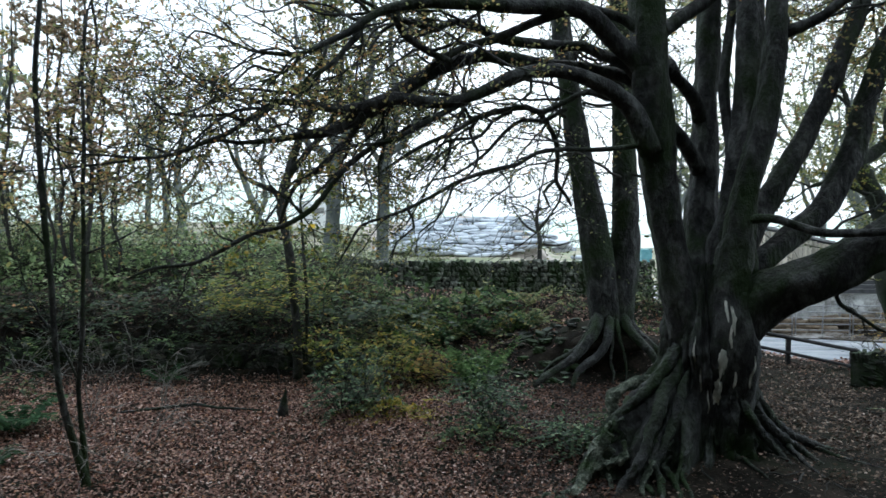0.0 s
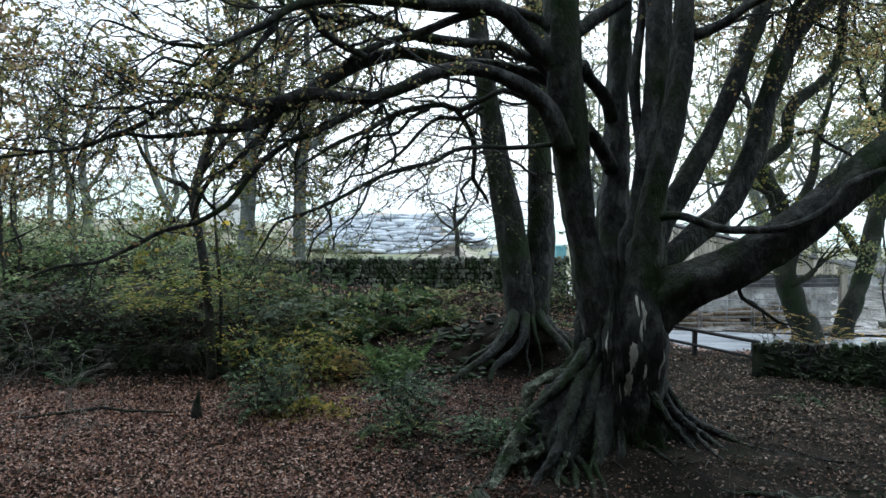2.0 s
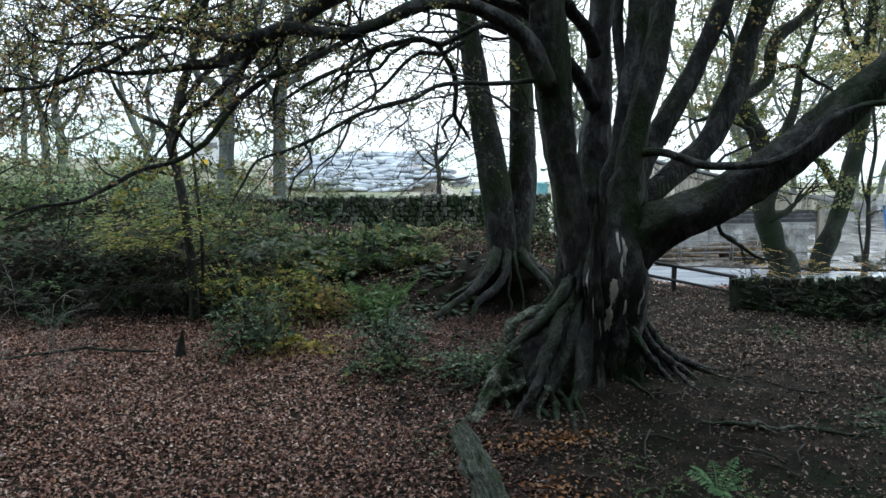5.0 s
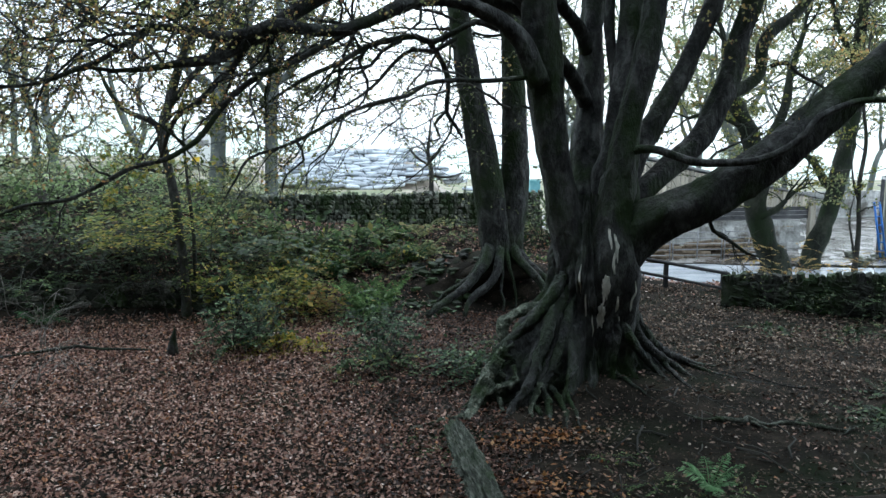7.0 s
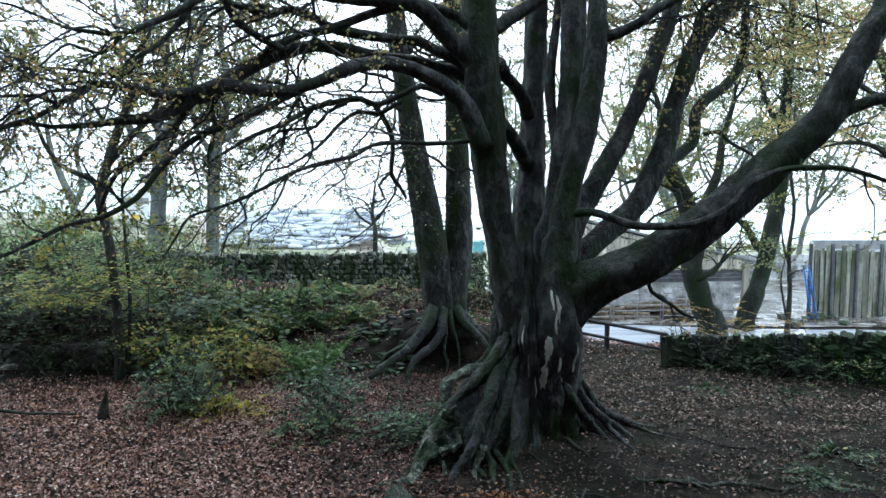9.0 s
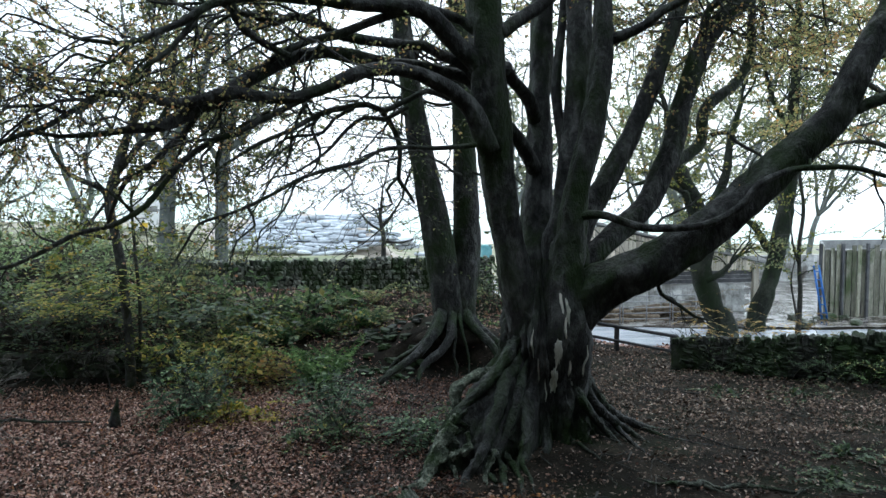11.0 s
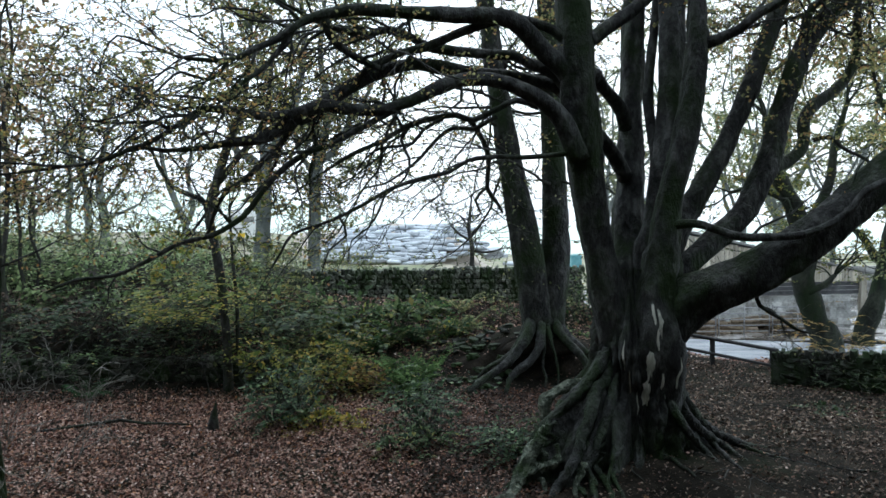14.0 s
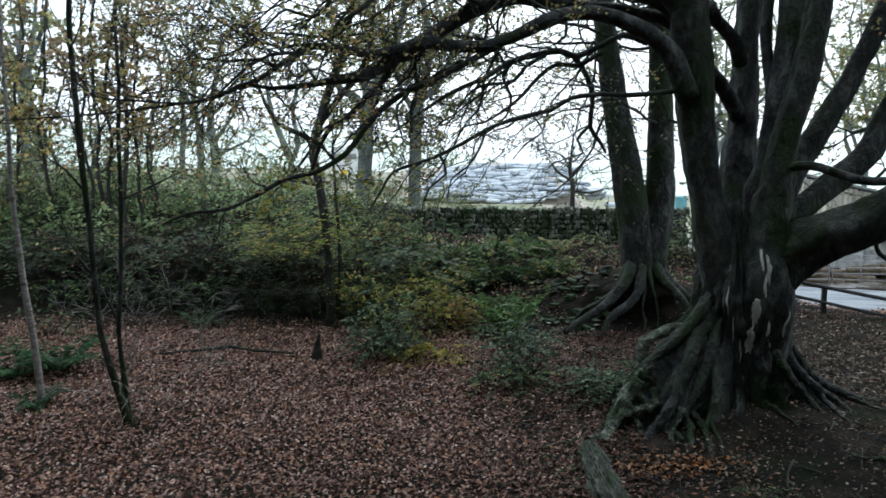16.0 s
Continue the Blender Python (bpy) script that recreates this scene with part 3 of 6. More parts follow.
stem("limb", [(1.43, 9.05, 5.42, 0.047), (1.12, 9.1, 5.34, 0.05), (0.87, 9.1, 5.24, 0.05), (0.61, 9.1, 5.13, 0.054), (0.29, 9.05, 5.04, 0.042), (0.04, 9.0, 4.91, 0.042), (-0.18, 8.95, 4.76, 0.04)], 10, 0.16)
stem("limb", [(-0.52, 8.7, 5.37, 0.047), (-0.48, 8.75, 5.2, 0.047), (-0.36, 8.8, 5.06, 0.044), (-0.15, 8.85, 4.93, 0.042), (0.07, 8.9, 4.84, 0.036)], 10, 0.16)
stem("limb", [(2.45, 9.5, 4.54, 0.104), (2.19, 9.55, 4.76, 0.08), (1.93, 9.6, 4.82, 0.078), (1.59, 9.6, 4.88, 0.081), (1.18, 9.5, 4.9, 0.083), (0.77, 9.4, 4.95, 0.082), (0.43, 9.3, 4.96, 0.074), (0.1, 9.2, 4.86, 0.079), (-0.15, 9.1, 4.74, 0.081), (-0.4, 8.95, 4.56, 0.085), (-0.64, 8.8, 4.38, 0.088), (-0.88, 8.7, 4.23, 0.084), (-1.12, 8.6, 4.09, 0.076), (-1.28, 8.5, 4.02, 0.058), (-1.51, 8.4, 3.98, 0.042), (-1.78, 8.3, 3.92, 0.031), (-2.11, 8.2, 3.89, 0.022), (-2.28, 8.1, 3.91, 0.018), (-2.51, 8.0, 3.83, 0.015), (-2.71, 7.9, 3.75, 0.014), (-3.0, 7.8, 3.7, 0.014), (-3.29, 7.7, 3.65, 0.013), (-3.68, 7.6, 3.6, 0.01), (-4.17, 7.5, 3.56, 0.007), (-4.53, 7.4, 3.53, 0.006)], 10, 0.16)
stem("limb", [(2.4, 9.2, 3.85, 0.135), (2.18, 9.15, 4.31, 0.12), (1.93, 9.1, 4.53, 0.099), (1.63, 9.05, 4.67, 0.089), (1.3, 9.0, 4.75, 0.082), (0.98, 8.95, 4.73, 0.078), (0.66, 8.9, 4.61, 0.078), (0.41, 8.85, 4.48, 0.067), (0.1, 8.8, 4.38, 0.066), (-0.15, 8.75, 4.37, 0.066), (-0.45, 8.7, 4.4, 0.068), (-0.63, 8.65, 4.38, 0.067), (-0.87, 8.6, 4.3, 0.058), (-1.1, 8.5, 4.26, 0.052), (-1.33, 8.4, 4.29, 0.047), (-1.66, 8.3, 4.32, 0.038), (-1.82, 8.2, 4.24, 0.034), (-2.02, 8.1, 4.08, 0.028), (-2.17, 8.0, 3.96, 0.024), (-2.37, 7.9, 3.87, 0.021), (-2.5, 7.8, 3.79, 0.018), (-2.8, 7.7, 3.71, 0.014), (-3.25, 7.6, 3.73, 0.01), (-3.58, 7.5, 3.76, 0.007), (-3.73, 7.4, 3.9, 0.005)], 10, 0.16)
stem("branch", [(2.28, 9.2, 3.93, 0.033), (1.76, 9.0, 3.87, 0.028), (1.36, 8.9, 3.87, 0.028), (1.03, 8.8, 3.82, 0.024), (0.81, 8.7, 3.69, 0.024), (0.59, 8.65, 3.64, 0.024), (0.34, 8.6, 3.57, 0.021), (0.1, 8.5, 3.47, 0.021), (-0.14, 8.4, 3.33, 0.021), (-0.38, 8.35, 3.21, 0.018), (-0.61, 8.3, 3.12, 0.015), (-0.85, 8.25, 3.04, 0.015), (-0.96, 8.2, 2.86, 0.013), (-1.1, 8.2, 2.63, 0.008)], 7, 0.18)
stem("branch", [(1.96, 9.4, 4.49, 0.045), (1.69, 9.4, 4.57, 0.037), (1.46, 9.4, 4.47, 0.034), (1.15, 9.3, 4.32, 0.037), (0.95, 9.2, 4.37, 0.037), (0.68, 9.1, 4.32, 0.033), (0.42, 9.0, 4.24, 0.033), (0.23, 8.9, 4.13, 0.03), (0.07, 8.8, 4.03, 0.026), (-0.27, 8.7, 3.87, 0.022), (-0.63, 8.6, 3.63, 0.015), (-0.87, 8.5, 3.45, 0.01)], 7, 0.18)
stem("branch", [(0.41, 8.85, 4.48, 0.043), (0.1, 8.8, 4.31, 0.037), (-0.06, 8.75, 4.22, 0.037), (-0.27, 8.7, 4.1, 0.034), (-0.48, 8.65, 3.97, 0.034), (-0.69, 8.6, 3.91, 0.034), (-0.99, 8.5, 3.69, 0.033), (-1.19, 8.4, 3.45, 0.033), (-1.35, 8.3, 3.22, 0.03), (-1.66, 8.2, 3.03, 0.028), (-1.93, 8.1, 2.97, 0.025), (-2.19, 8.0, 2.82, 0.022), (-2.5, 7.9, 2.67, 0.019), (-2.86, 7.8, 2.63, 0.017), (-3.08, 7.7, 2.53, 0.01)], 7, 0.18)
stem("branch", [(1.12, 9.3, 4.32, 0.034), (1.23, 9.4, 4.18, 0.032), (1.33, 9.4, 4.0, 0.032), (1.35, 9.4, 3.77, 0.029), (1.33, 9.4, 3.53, 0.029), (1.44, 9.4, 3.37, 0.023), (1.52, 9.4, 3.23, 0.014)], 7, 0.18)
stem("branch", [(-0.78, 8.6, 5.27, 0.026), (-0.98, 8.5, 4.97, 0.023), (-1.14, 8.4, 4.74, 0.021), (-1.34, 8.3, 4.58, 0.021), (-1.52, 8.2, 4.4, 0.02), (-1.79, 8.1, 4.41, 0.014), (-2.11, 8.0, 4.41, 0.012), (-2.25, 7.9, 4.3, 0.01), (-2.41, 7.8, 4.18, 0.01), (-2.63, 7.7, 4.12, 0.007)], 7, 0.18)
stem("branch", [(-0.61, 8.7, 4.38, 0.022), (-0.66, 8.7, 4.16, 0.019), (-0.63, 8.7, 3.94, 0.017), (-0.7, 8.7, 3.7, 0.017), (-0.69, 8.7, 3.45, 0.01)], 7, 0.18)
stem("branch", [(-3.62, 7.7, 3.6, 0.008), (-3.73, 7.6, 3.86, 0.008), (-3.88, 7.6, 4.13, 0.008), (-3.72, 7.5, 4.38, 0.006), (-3.63, 7.5, 4.77, 0.006), (-3.8, 7.4, 4.93, 0.006), (-3.93, 7.3, 5.11, 0.004)], 7, 0.18)
stem("branch", [(0.43, 9.0, 4.25, 0.019), (0.3, 8.95, 4.06, 0.017), (0.39, 8.9, 3.85, 0.017), (0.34, 8.85, 3.64, 0.013), (0.11, 8.8, 3.44, 0.011), (-0.02, 8.8, 3.36, 0.006)], 7, 0.18)
stem("branch", [(1.44, 9.35, 4.37, 0.029), (1.16, 9.3, 4.22, 0.025), (0.92, 9.25, 4.23, 0.025), (0.7, 9.2, 4.07, 0.022), (0.54, 9.15, 3.89, 0.02), (0.37, 9.1, 3.74, 0.017), (0.1, 9.0, 3.57, 0.013), (-0.1, 8.95, 3.53, 0.011), (-0.28, 8.9, 3.39, 0.006)], 7, 0.18)
stem("branch", [(0.78, 9.1, 4.31, 0.025), (0.56, 9.05, 4.19, 0.022), (0.42, 9.0, 4.02, 0.019), (0.14, 8.95, 3.98, 0.017), (-0.04, 8.9, 3.91, 0.013), (-0.18, 8.85, 3.74, 0.008)], 7, 0.18)
stem("branch", [(-0.87, 8.7, 4.23, 0.043), (-1.0, 8.75, 4.01, 0.037), (-1.2, 8.8, 3.83, 0.035), (-1.4, 8.85, 3.63, 0.033), (-1.65, 8.9, 3.46, 0.028), (-1.77, 8.9, 3.22, 0.024), (-1.85, 8.95, 3.0, 0.017)], 7, 0.18)
stem("branch", [(0.11, 8.5, 3.47, 0.015), (0.04, 8.45, 3.27, 0.013), (-0.08, 8.4, 3.09, 0.01), (-0.25, 8.4, 2.96, 0.008), (-0.29, 8.4, 2.73, 0.006)], 7, 0.18)
stem("branch", [(-0.37, 8.35, 3.21, 0.015), (-0.3, 8.3, 3.02, 0.013), (-0.48, 8.3, 2.87, 0.01), (-0.56, 8.3, 2.62, 0.006)], 7, 0.18)
stem("branch", [(-2.01, 8.1, 4.09, 0.022), (-2.17, 8.05, 4.16, 0.018), (-2.44, 8.0, 4.14, 0.014), (-2.7, 7.95, 4.16, 0.012), (-2.8, 7.9, 4.22, 0.01), (-2.96, 7.9, 4.38, 0.007)], 7, 0.18)
stem("branch", [(-1.47, 8.3, 4.8, 0.021), (-1.64, 8.25, 4.6, 0.018), (-1.91, 8.2, 4.67, 0.015), (-2.03, 8.15, 4.58, 0.012), (-2.18, 8.1, 4.41, 0.01), (-2.26, 8.1, 4.31, 0.008)], 7, 0.18)
stem("branch", [(1.34, 9.4, 3.55, 0.02), (1.19, 9.4, 3.39, 0.018), (1.26, 9.4, 3.23, 0.014), (1.11, 9.4, 3.19, 0.009)], 7, 0.18)
stem("branch", [(0.98, 8.95, 4.71, 0.019), (0.97, 8.9, 4.49, 0.017), (0.85, 8.9, 4.4, 0.013), (0.97, 8.9, 4.3, 0.011)], 7, 0.18)
stem("branch", [(0.6, 8.65, 3.64, 0.013), (0.72, 8.6, 3.46, 0.01), (0.54, 8.6, 3.33, 0.008), (0.4, 8.6, 3.16, 0.006)], 7, 0.18)
stem("branch", [(-2.71, 7.9, 3.75, 0.01), (-2.96, 7.85, 3.85, 0.01), (-3.22, 7.8, 3.81, 0.008), (-3.47, 7.75, 3.9, 0.006), (-3.72, 7.7, 3.87, 0.004)], 7, 0.18)
stem("branch", [(-1.82, 8.2, 4.24, 0.012), (-1.97, 8.15, 4.36, 0.01), (-2.19, 8.1, 4.42, 0.008), (-2.42, 8.1, 4.37, 0.006), (-2.61, 8.0, 4.45, 0.006)], 7, 0.18)
stem("branch", [(-0.86, 8.55, 5.07, 0.021), (-1.1, 8.5, 4.82, 0.018), (-1.28, 8.5, 4.67, 0.015), (-1.42, 8.45, 4.46, 0.013), (-1.65, 8.4, 4.38, 0.01)], 7, 0.18)
stem("root", [(2.9, 9.45, 1.18, 0.067), (2.67, 9.55, 1.14, 0.068), (2.39, 9.6, 1.07, 0.072), (2.17, 9.55, 1.01, 0.075), (2.06, 9.5, 0.9, 0.074), (2.05, 9.45, 0.75, 0.061), (2.11, 9.4, 0.63, 0.04)], 14, 0.6, LICHEN, 0.03)
stem("root", [(2.86, 9.37, 1.71, 0.043), (2.71, 9.26, 1.49, 0.074), (2.62, 9.19, 1.38, 0.08), (2.42, 9.08, 1.16, 0.07), (2.22, 9.02, 1.0, 0.062), (2.02, 9.05, 0.82, 0.058), (1.86, 9.06, 0.64, 0.055), (1.78, 9.04, 0.45, 0.047)], 14, 0.5, ROOT, 0.03)
stem("root", [(2.85, 9.3, 1.49, 0.041), (2.7, 9.14, 1.27, 0.069), (2.55, 9.02, 1.13, 0.075), (2.43, 8.8, 0.93, 0.069), (2.32, 8.74, 0.72, 0.063), (2.25, 8.64, 0.57, 0.057), (2.12, 8.52, 0.4, 0.051), (1.97, 8.5, 0.2, 0.047), (1.82, 8.3, 0.06, 0.04)], 14, 0.5, ROOT, 0.03)
stem("root", [(2.89, 9.25, 1.37, 0.033), (2.77, 9.06, 1.15, 0.055), (2.67, 8.9, 0.97, 0.058), (2.59, 8.8, 0.81, 0.053), (2.49, 8.7, 0.65, 0.048), (2.4, 8.63, 0.49, 0.042), (2.3, 8.57, 0.36, 0.037)], 14, 0.5, ROOT, 0.03)
stem("root", [(2.32, 8.58, 0.44, 0.04), (2.21, 8.5, 0.28, 0.034), (2.14, 8.38, 0.17, 0.03), (2.16, 8.2, 0.1, 0.024)], 12, 0.7, LICHEN, 0.03)
stem("root", [(2.3, 8.58, 0.4, 0.047), (2.37, 8.5, 0.26, 0.044), (2.33, 8.26, 0.17, 0.037), (2.26, 7.92, 0.06, 0.03)], 12, 0.7, ROOT, 0.03)
stem("root", [(2.44, 8.66, 0.36, 0.039), (2.52, 8.5, 0.25, 0.034), (2.51, 8.22, 0.18, 0.03), (2.42, 7.86, 0.1, 0.023), (2.39, 7.62, 0.02, 0.016)], 12, 0.7, ROOT, 0.03)
stem("root", [(1.9, 8.92, 0.66, 0.069), (1.76, 8.88, 0.48, 0.068), (1.64, 8.82, 0.32, 0.07), (1.55, 8.7, 0.18, 0.068), (1.42, 8.42, 0.08, 0.06)], 14, 0.9, LICHEN, 0.03)
stem("root", [(1.82, 8.98, 0.58, 0.037), (1.72, 8.86, 0.46, 0.036), (1.78, 8.76, 0.37, 0.032), (1.66, 8.72, 0.25, 0.029)], 12, 0.9, LICHEN, 0.02)
stem("root", [(2.09, 8.66, 0.3, 0.044), (1.96, 8.48, 0.18, 0.034), (1.78, 8.25, 0.08, 0.023)], 12, 0.7, ROOT, 0.03)
stem("root", [(1.48, 8.51, 0.12, 0.043), (1.4, 8.47, 0.12, 0.038), (1.19, 8.48, 0.1, 0.031), (0.98, 8.41, 0.08, 0.024), (0.75, 8.33, 0.06, 0.016)], 12, 0.7, LICHEN, 0.03)
stem("root", [(2.08, 8.72, 0.46, 0.043), (1.98, 8.72, 0.42, 0.047), (1.9, 8.7, 0.39, 0.044), (1.82, 8.7, 0.33, 0.034)], 12, 1.0, LICHEN, 0.02)
stem("root", [(2.03, 8.8, 0.6, 0.025), (2.05, 8.78, 0.48, 0.025), (2.01, 8.74, 0.37, 0.02)], 10, 0.9, LICHEN, 0.02)
stem("root", [(1.84, 8.7, 0.24, 0.027), (1.85, 8.55, 0.16, 0.025), (1.76, 8.36, 0.1, 0.019)], 10, 0.9, LICHEN, 0.02)
stem("root", [(1.94, 9.0, 0.76, 0.029), (1.84, 8.92, 0.66, 0.034), (1.86, 8.86, 0.54, 0.031), (1.94, 8.8, 0.46, 0.024)], 10, 0.9, LICHEN, 0.02)
stem("root", [(3.56, 9.47, 1.27, 0.039), (3.72, 9.42, 1.05, 0.066), (3.85, 9.42, 0.8, 0.072), (4.1, 9.5, 0.54, 0.061), (4.5, 9.6, 0.33, 0.043), (4.8, 9.68, 0.22, 0.033), (5.2, 9.76, 0.12, 0.02), (5.7, 9.7, 0.08, 0.011)], 14, 0.5, ROOT, 0.03)
stem("root", [(3.54, 9.4, 1.17, 0.035), (3.68, 9.31, 0.95, 0.059), (3.75, 9.22, 0.77, 0.062), (4.0, 9.3, 0.52, 0.055), (4.28, 9.36, 0.33, 0.043), (4.42, 9.1, 0.22, 0.028), (4.6, 8.86, 0.14, 0.016)], 14, 0.5, ROOT, 0.03)
stem("root", [(3.39, 9.26, 1.2, 0.029), (3.47, 9.07, 0.98, 0.049), (3.54, 9.0, 0.79, 0.053), (3.8, 9.15, 0.5, 0.048), (3.94, 9.14, 0.35, 0.041), (4.0, 8.86, 0.24, 0.028), (4.1, 8.6, 0.16, 0.014)], 14, 0.5, ROOT, 0.03)
stem("root", [(4.1, 9.7, 0.5, 0.047), (4.45, 9.75, 0.32, 0.039), (4.7, 9.45, 0.23, 0.031), (5.11, 9.2, 0.15, 0.023), (5.59, 9.05, 0.1, 0.016), (6.05, 9.0, 0.07, 0.008)], 10, 0.5, ROOT, 0.04)
stem("root", [(4.1, 9.35, 0.4, 0.031), (4.2, 8.85, 0.25, 0.023), (4.33, 8.4, 0.18, 0.017), (4.57, 8.15, 0.14, 0.009)], 10, 0.5, ROOT, 0.04)

# thin roots creeping down the buttresses and out over the soil
for k in range(8):
    th = radians(170 + 85 * (k + rb.uniform(-0.4, 0.4)) / 7 if k < 7 else 285 + 80 * (k - 7 + rb.uniform(-0.4, 0.4)) / 5)
    z = rb.uniform(0.35, 1.15)
    path = []
    while z > 0.05 and len(path) < 40:
        rr = trunk_radius(th, z) + 0.01
        x, y = AX + rr * math.cos(th) - 0.03 * z, AY + rr * math.sin(th)
        if gh(x, y) > z - 0.04:
            break
        path.append((Vector((x, y, z)), 0.032 * rb.uniform(0.7, 1.3)))
        z -= 0.06
        th += rb.gauss(0, 0.03)
    d = Vector((math.cos(th), math.sin(th), 0))
    p = path[-1][0].copy() if path else Vector((AX + 0.9 * d.x, AY + 0.9 * d.y, 0))
    n = rb.randint(3, 6)
    for i in range(n):
        d = (d + Vector((rb.gauss(0, 0.25), rb.gauss(0, 0.25), 0))).normalized()
        p = p + d * 0.11
        path.append((Vector((p.x, p.y, gh(p.x, p.y) + 0.012)), 0.03 * (1 - i / n) + 0.005))
    s0 = rb.uniform(0.5, 1.25)
    g = Geo()
    g.tube([(q, w * s0) for q, w in path], 8, 0.35, k * 1.7)
    part("root", g, ROOT, beech)

g = Geo()
crooks = ((3.75, 7.95, 0.008), (3.95, 7.86, 0.016), (4.15, 7.85, 0.022), (4.35, 7.75, 0.027), (4.47, 7.86, 0.028), (4.62, 7.74, 0.026), (4.82, 7.8, 0.024), (5.01, 7.7, 0.024), (5.25, 7.74, 0.02), (5.5, 7.66, 0.016), (5.75, 7.7, 0.008))
g.tube(spline([(x, y, gh(x, y) + 0.035 + 0.02 * math.sin(9 * x), r) for x, y, r in crooks], 0.05), 9, 0.5, 3.3)
for x, dx, dy in ((4.47, 0.16, -0.24), (5.01, 0.2, 0.2), (4.15, -0.12, 0.22)):
    g.tube([(Vector((x + dx * k / 3, 7.8 + dy * k / 3, gh(x + dx * k / 3, 7.8 + dy * k / 3) + 0.03)), 0.02 - 0.005 * k) for k in range(4)], 7, 0.4, x)
part("root", g, OLD_LOG, beech, "crooked bare root lying over the soil")

# side shoots, twigs and leaves of the beech
tw, bl = Geo(), Leaves()
for name, path in STEMS:
    if name == "root":
        continue
    for i, (p, r) in enumerate(path):
        if name == "stem" and p.z < (4.3 if p.x > 4.4 else 6.2):
            continue
        chance = {"stem": 0.16, "limb": 0.27, "branch": 0.23}[name] * (1.3 if p.x < 0.6 else 0.6 if p.x < 1.6 else 0.14 if p.x < 4.2 else 1.4 if p.z > 5.2 else 0.5)
        full = min(1.0, max(0.0, (p.z - 3.8) / 0.8))
        chance *= 0.8 + 1.1 * full
        chance *= 1.0 if r < 0.045 else 0.4 if r < 0.065 else 0.1
        if rb.random() < chance and r < 0.15:
            d = path[min(i + 1, len(path) - 1)][0] - path[max(i - 1, 0)][0]
            out = Vector((-0.35 if p.x < 3.2 else 0.3, 0.4, 0.04))
            d = d.normalized() * 0.6 + rand_dir(rb) * 0.75 + out
            d.y = max(d.y, 0.25) if p.x > 3.2 else d.y
            d.normalize()
            grow(tw, bl, p, d, rb.uniform(0.8, 1.5) + 0.8 * full, min(0.02, r * 0.6), 2, rb, 0.08 + 1.5 * full, -0.012 + 0.014 * full, 0.44, 0.033 + 0.004 * full, thin=0.0036)
for name, path in STEMS:
    for p, r in path:
        if name in ("stem", "limb") and p.z > 7.0 and r < 0.13 and rb.random() < 0.7:
            d = rand_dir(rb) + Vector((0, 0, 0.5))
            d.y = abs(d.y)
            grow(tw, bl, p, d.normalized(), rb.uniform(1.6, 3.4), 0.03, 2, rb, 2.2, 0.05, 0.22, 0.06, thin=0.006)
for name, path in STEMS:
    for p, r in path:
        if name in ("stem", "limb") and p.x > 3.2 and 5.6 < p.z < 7.8 and rb.random() < (0.55 if p.x > 4.2 else 0.2):
            d = (rand_dir(rb) * 0.8 + Vector((0.3, 0.7, 0.0))).normalized()
            d.y = abs(d.y)
            grow(tw, bl, p, d, rb.uniform(1.2, 2.4), 0.018, 2, rb, 2.2, -0.004, 0.42, 0.04, thin=0.004)
part("spray", tw, BARK, beech, "tangle of thin dark twigs", True, "stuff")
bl.build("foliage", AUTUMN, beech, 3, 0.55, "sparse yellow-green and orange autumn leaves")

# ---- the beech behind it, on the bank ----
rear = thing("bank_beech", (3.0, 14.6, 0.7), "twin-stemmed grey beech with exposed roots on the bank", "tree")
STEMS, main_stems = [], STEMS


def rear_stem(name, knots, sides=14, knobs=0.15, mat=BARK):
    g = Geo()
    path = spline(knots, 0.15)
    g.tube(path, sides, knobs, rb.uniform(0, 50))
    part(name, g, mat, rear)
    STEMS.append((name, path))


rear_stem("stem", [(3.11, 14.75, 0.75, 0.336), (3.03, 14.7, 1.15, 0.314), (2.9, 14.6, 2.0, 0.28), (2.71, 14.6, 3.04, 0.26), (2.54, 14.6, 3.87, 0.229), (2.37, 14.6, 4.89, 0.208), (2.22, 14.6, 5.81, 0.197), (2.11, 14.6, 6.62, 0.177), (1.94, 14.6, 7.72, 0.145), (1.78, 14.6, 9.11, 0.093)])
rear_stem("stem", [(3.28, 14.85, 0.74, 0.317), (3.29, 14.75, 1.35, 0.283), (3.39, 14.8, 2.19, 0.284), (3.39, 14.8, 3.04, 0.253), (3.37, 14.8, 3.88, 0.232), (3.32, 14.8, 4.92, 0.211), (3.26, 14.8, 5.95, 0.195), (3.22, 14.8, 6.97, 0.174), (3.09, 14.8, 8.99, 0.105)])
lip = Geo()
for j in range(9):
    for i in range(36):
        a, q = 2 * math.pi * i / 36, (j + 0.5) / 4 if j < 4 else (8.5 - j) / 4.5
        edge = 1 + 0.22 * noise.noise(Vector((math.cos(a) * 2, math.sin(a) * 2, 4)))
        top = 0.94 - 0.3 * q * q + 0.05 * noise.noise(Vector((a * 2, q * 3, 1)))
        lip.v.append(Vector((3.2 + 0.86 * q * edge * math.cos(a), 14.72 + 0.6 * q * edge * math.sin(a), top if j < 4 else top - 0.2 * (1 - q * q) - 0.05)))
for j in range(8):
    for i in range(36):
        lip.f.append((j * 36 + i, j * 36 + (i + 1) % 36, j * 36 + 36 + (i + 1) % 36, j * 36 + 36 + i))
lip.f += [tuple(reversed(range(36))), tuple(range(288, 324))]
part("root_plate", lip, SOIL, rear, "dark root-bound lip of earth over a hollow")
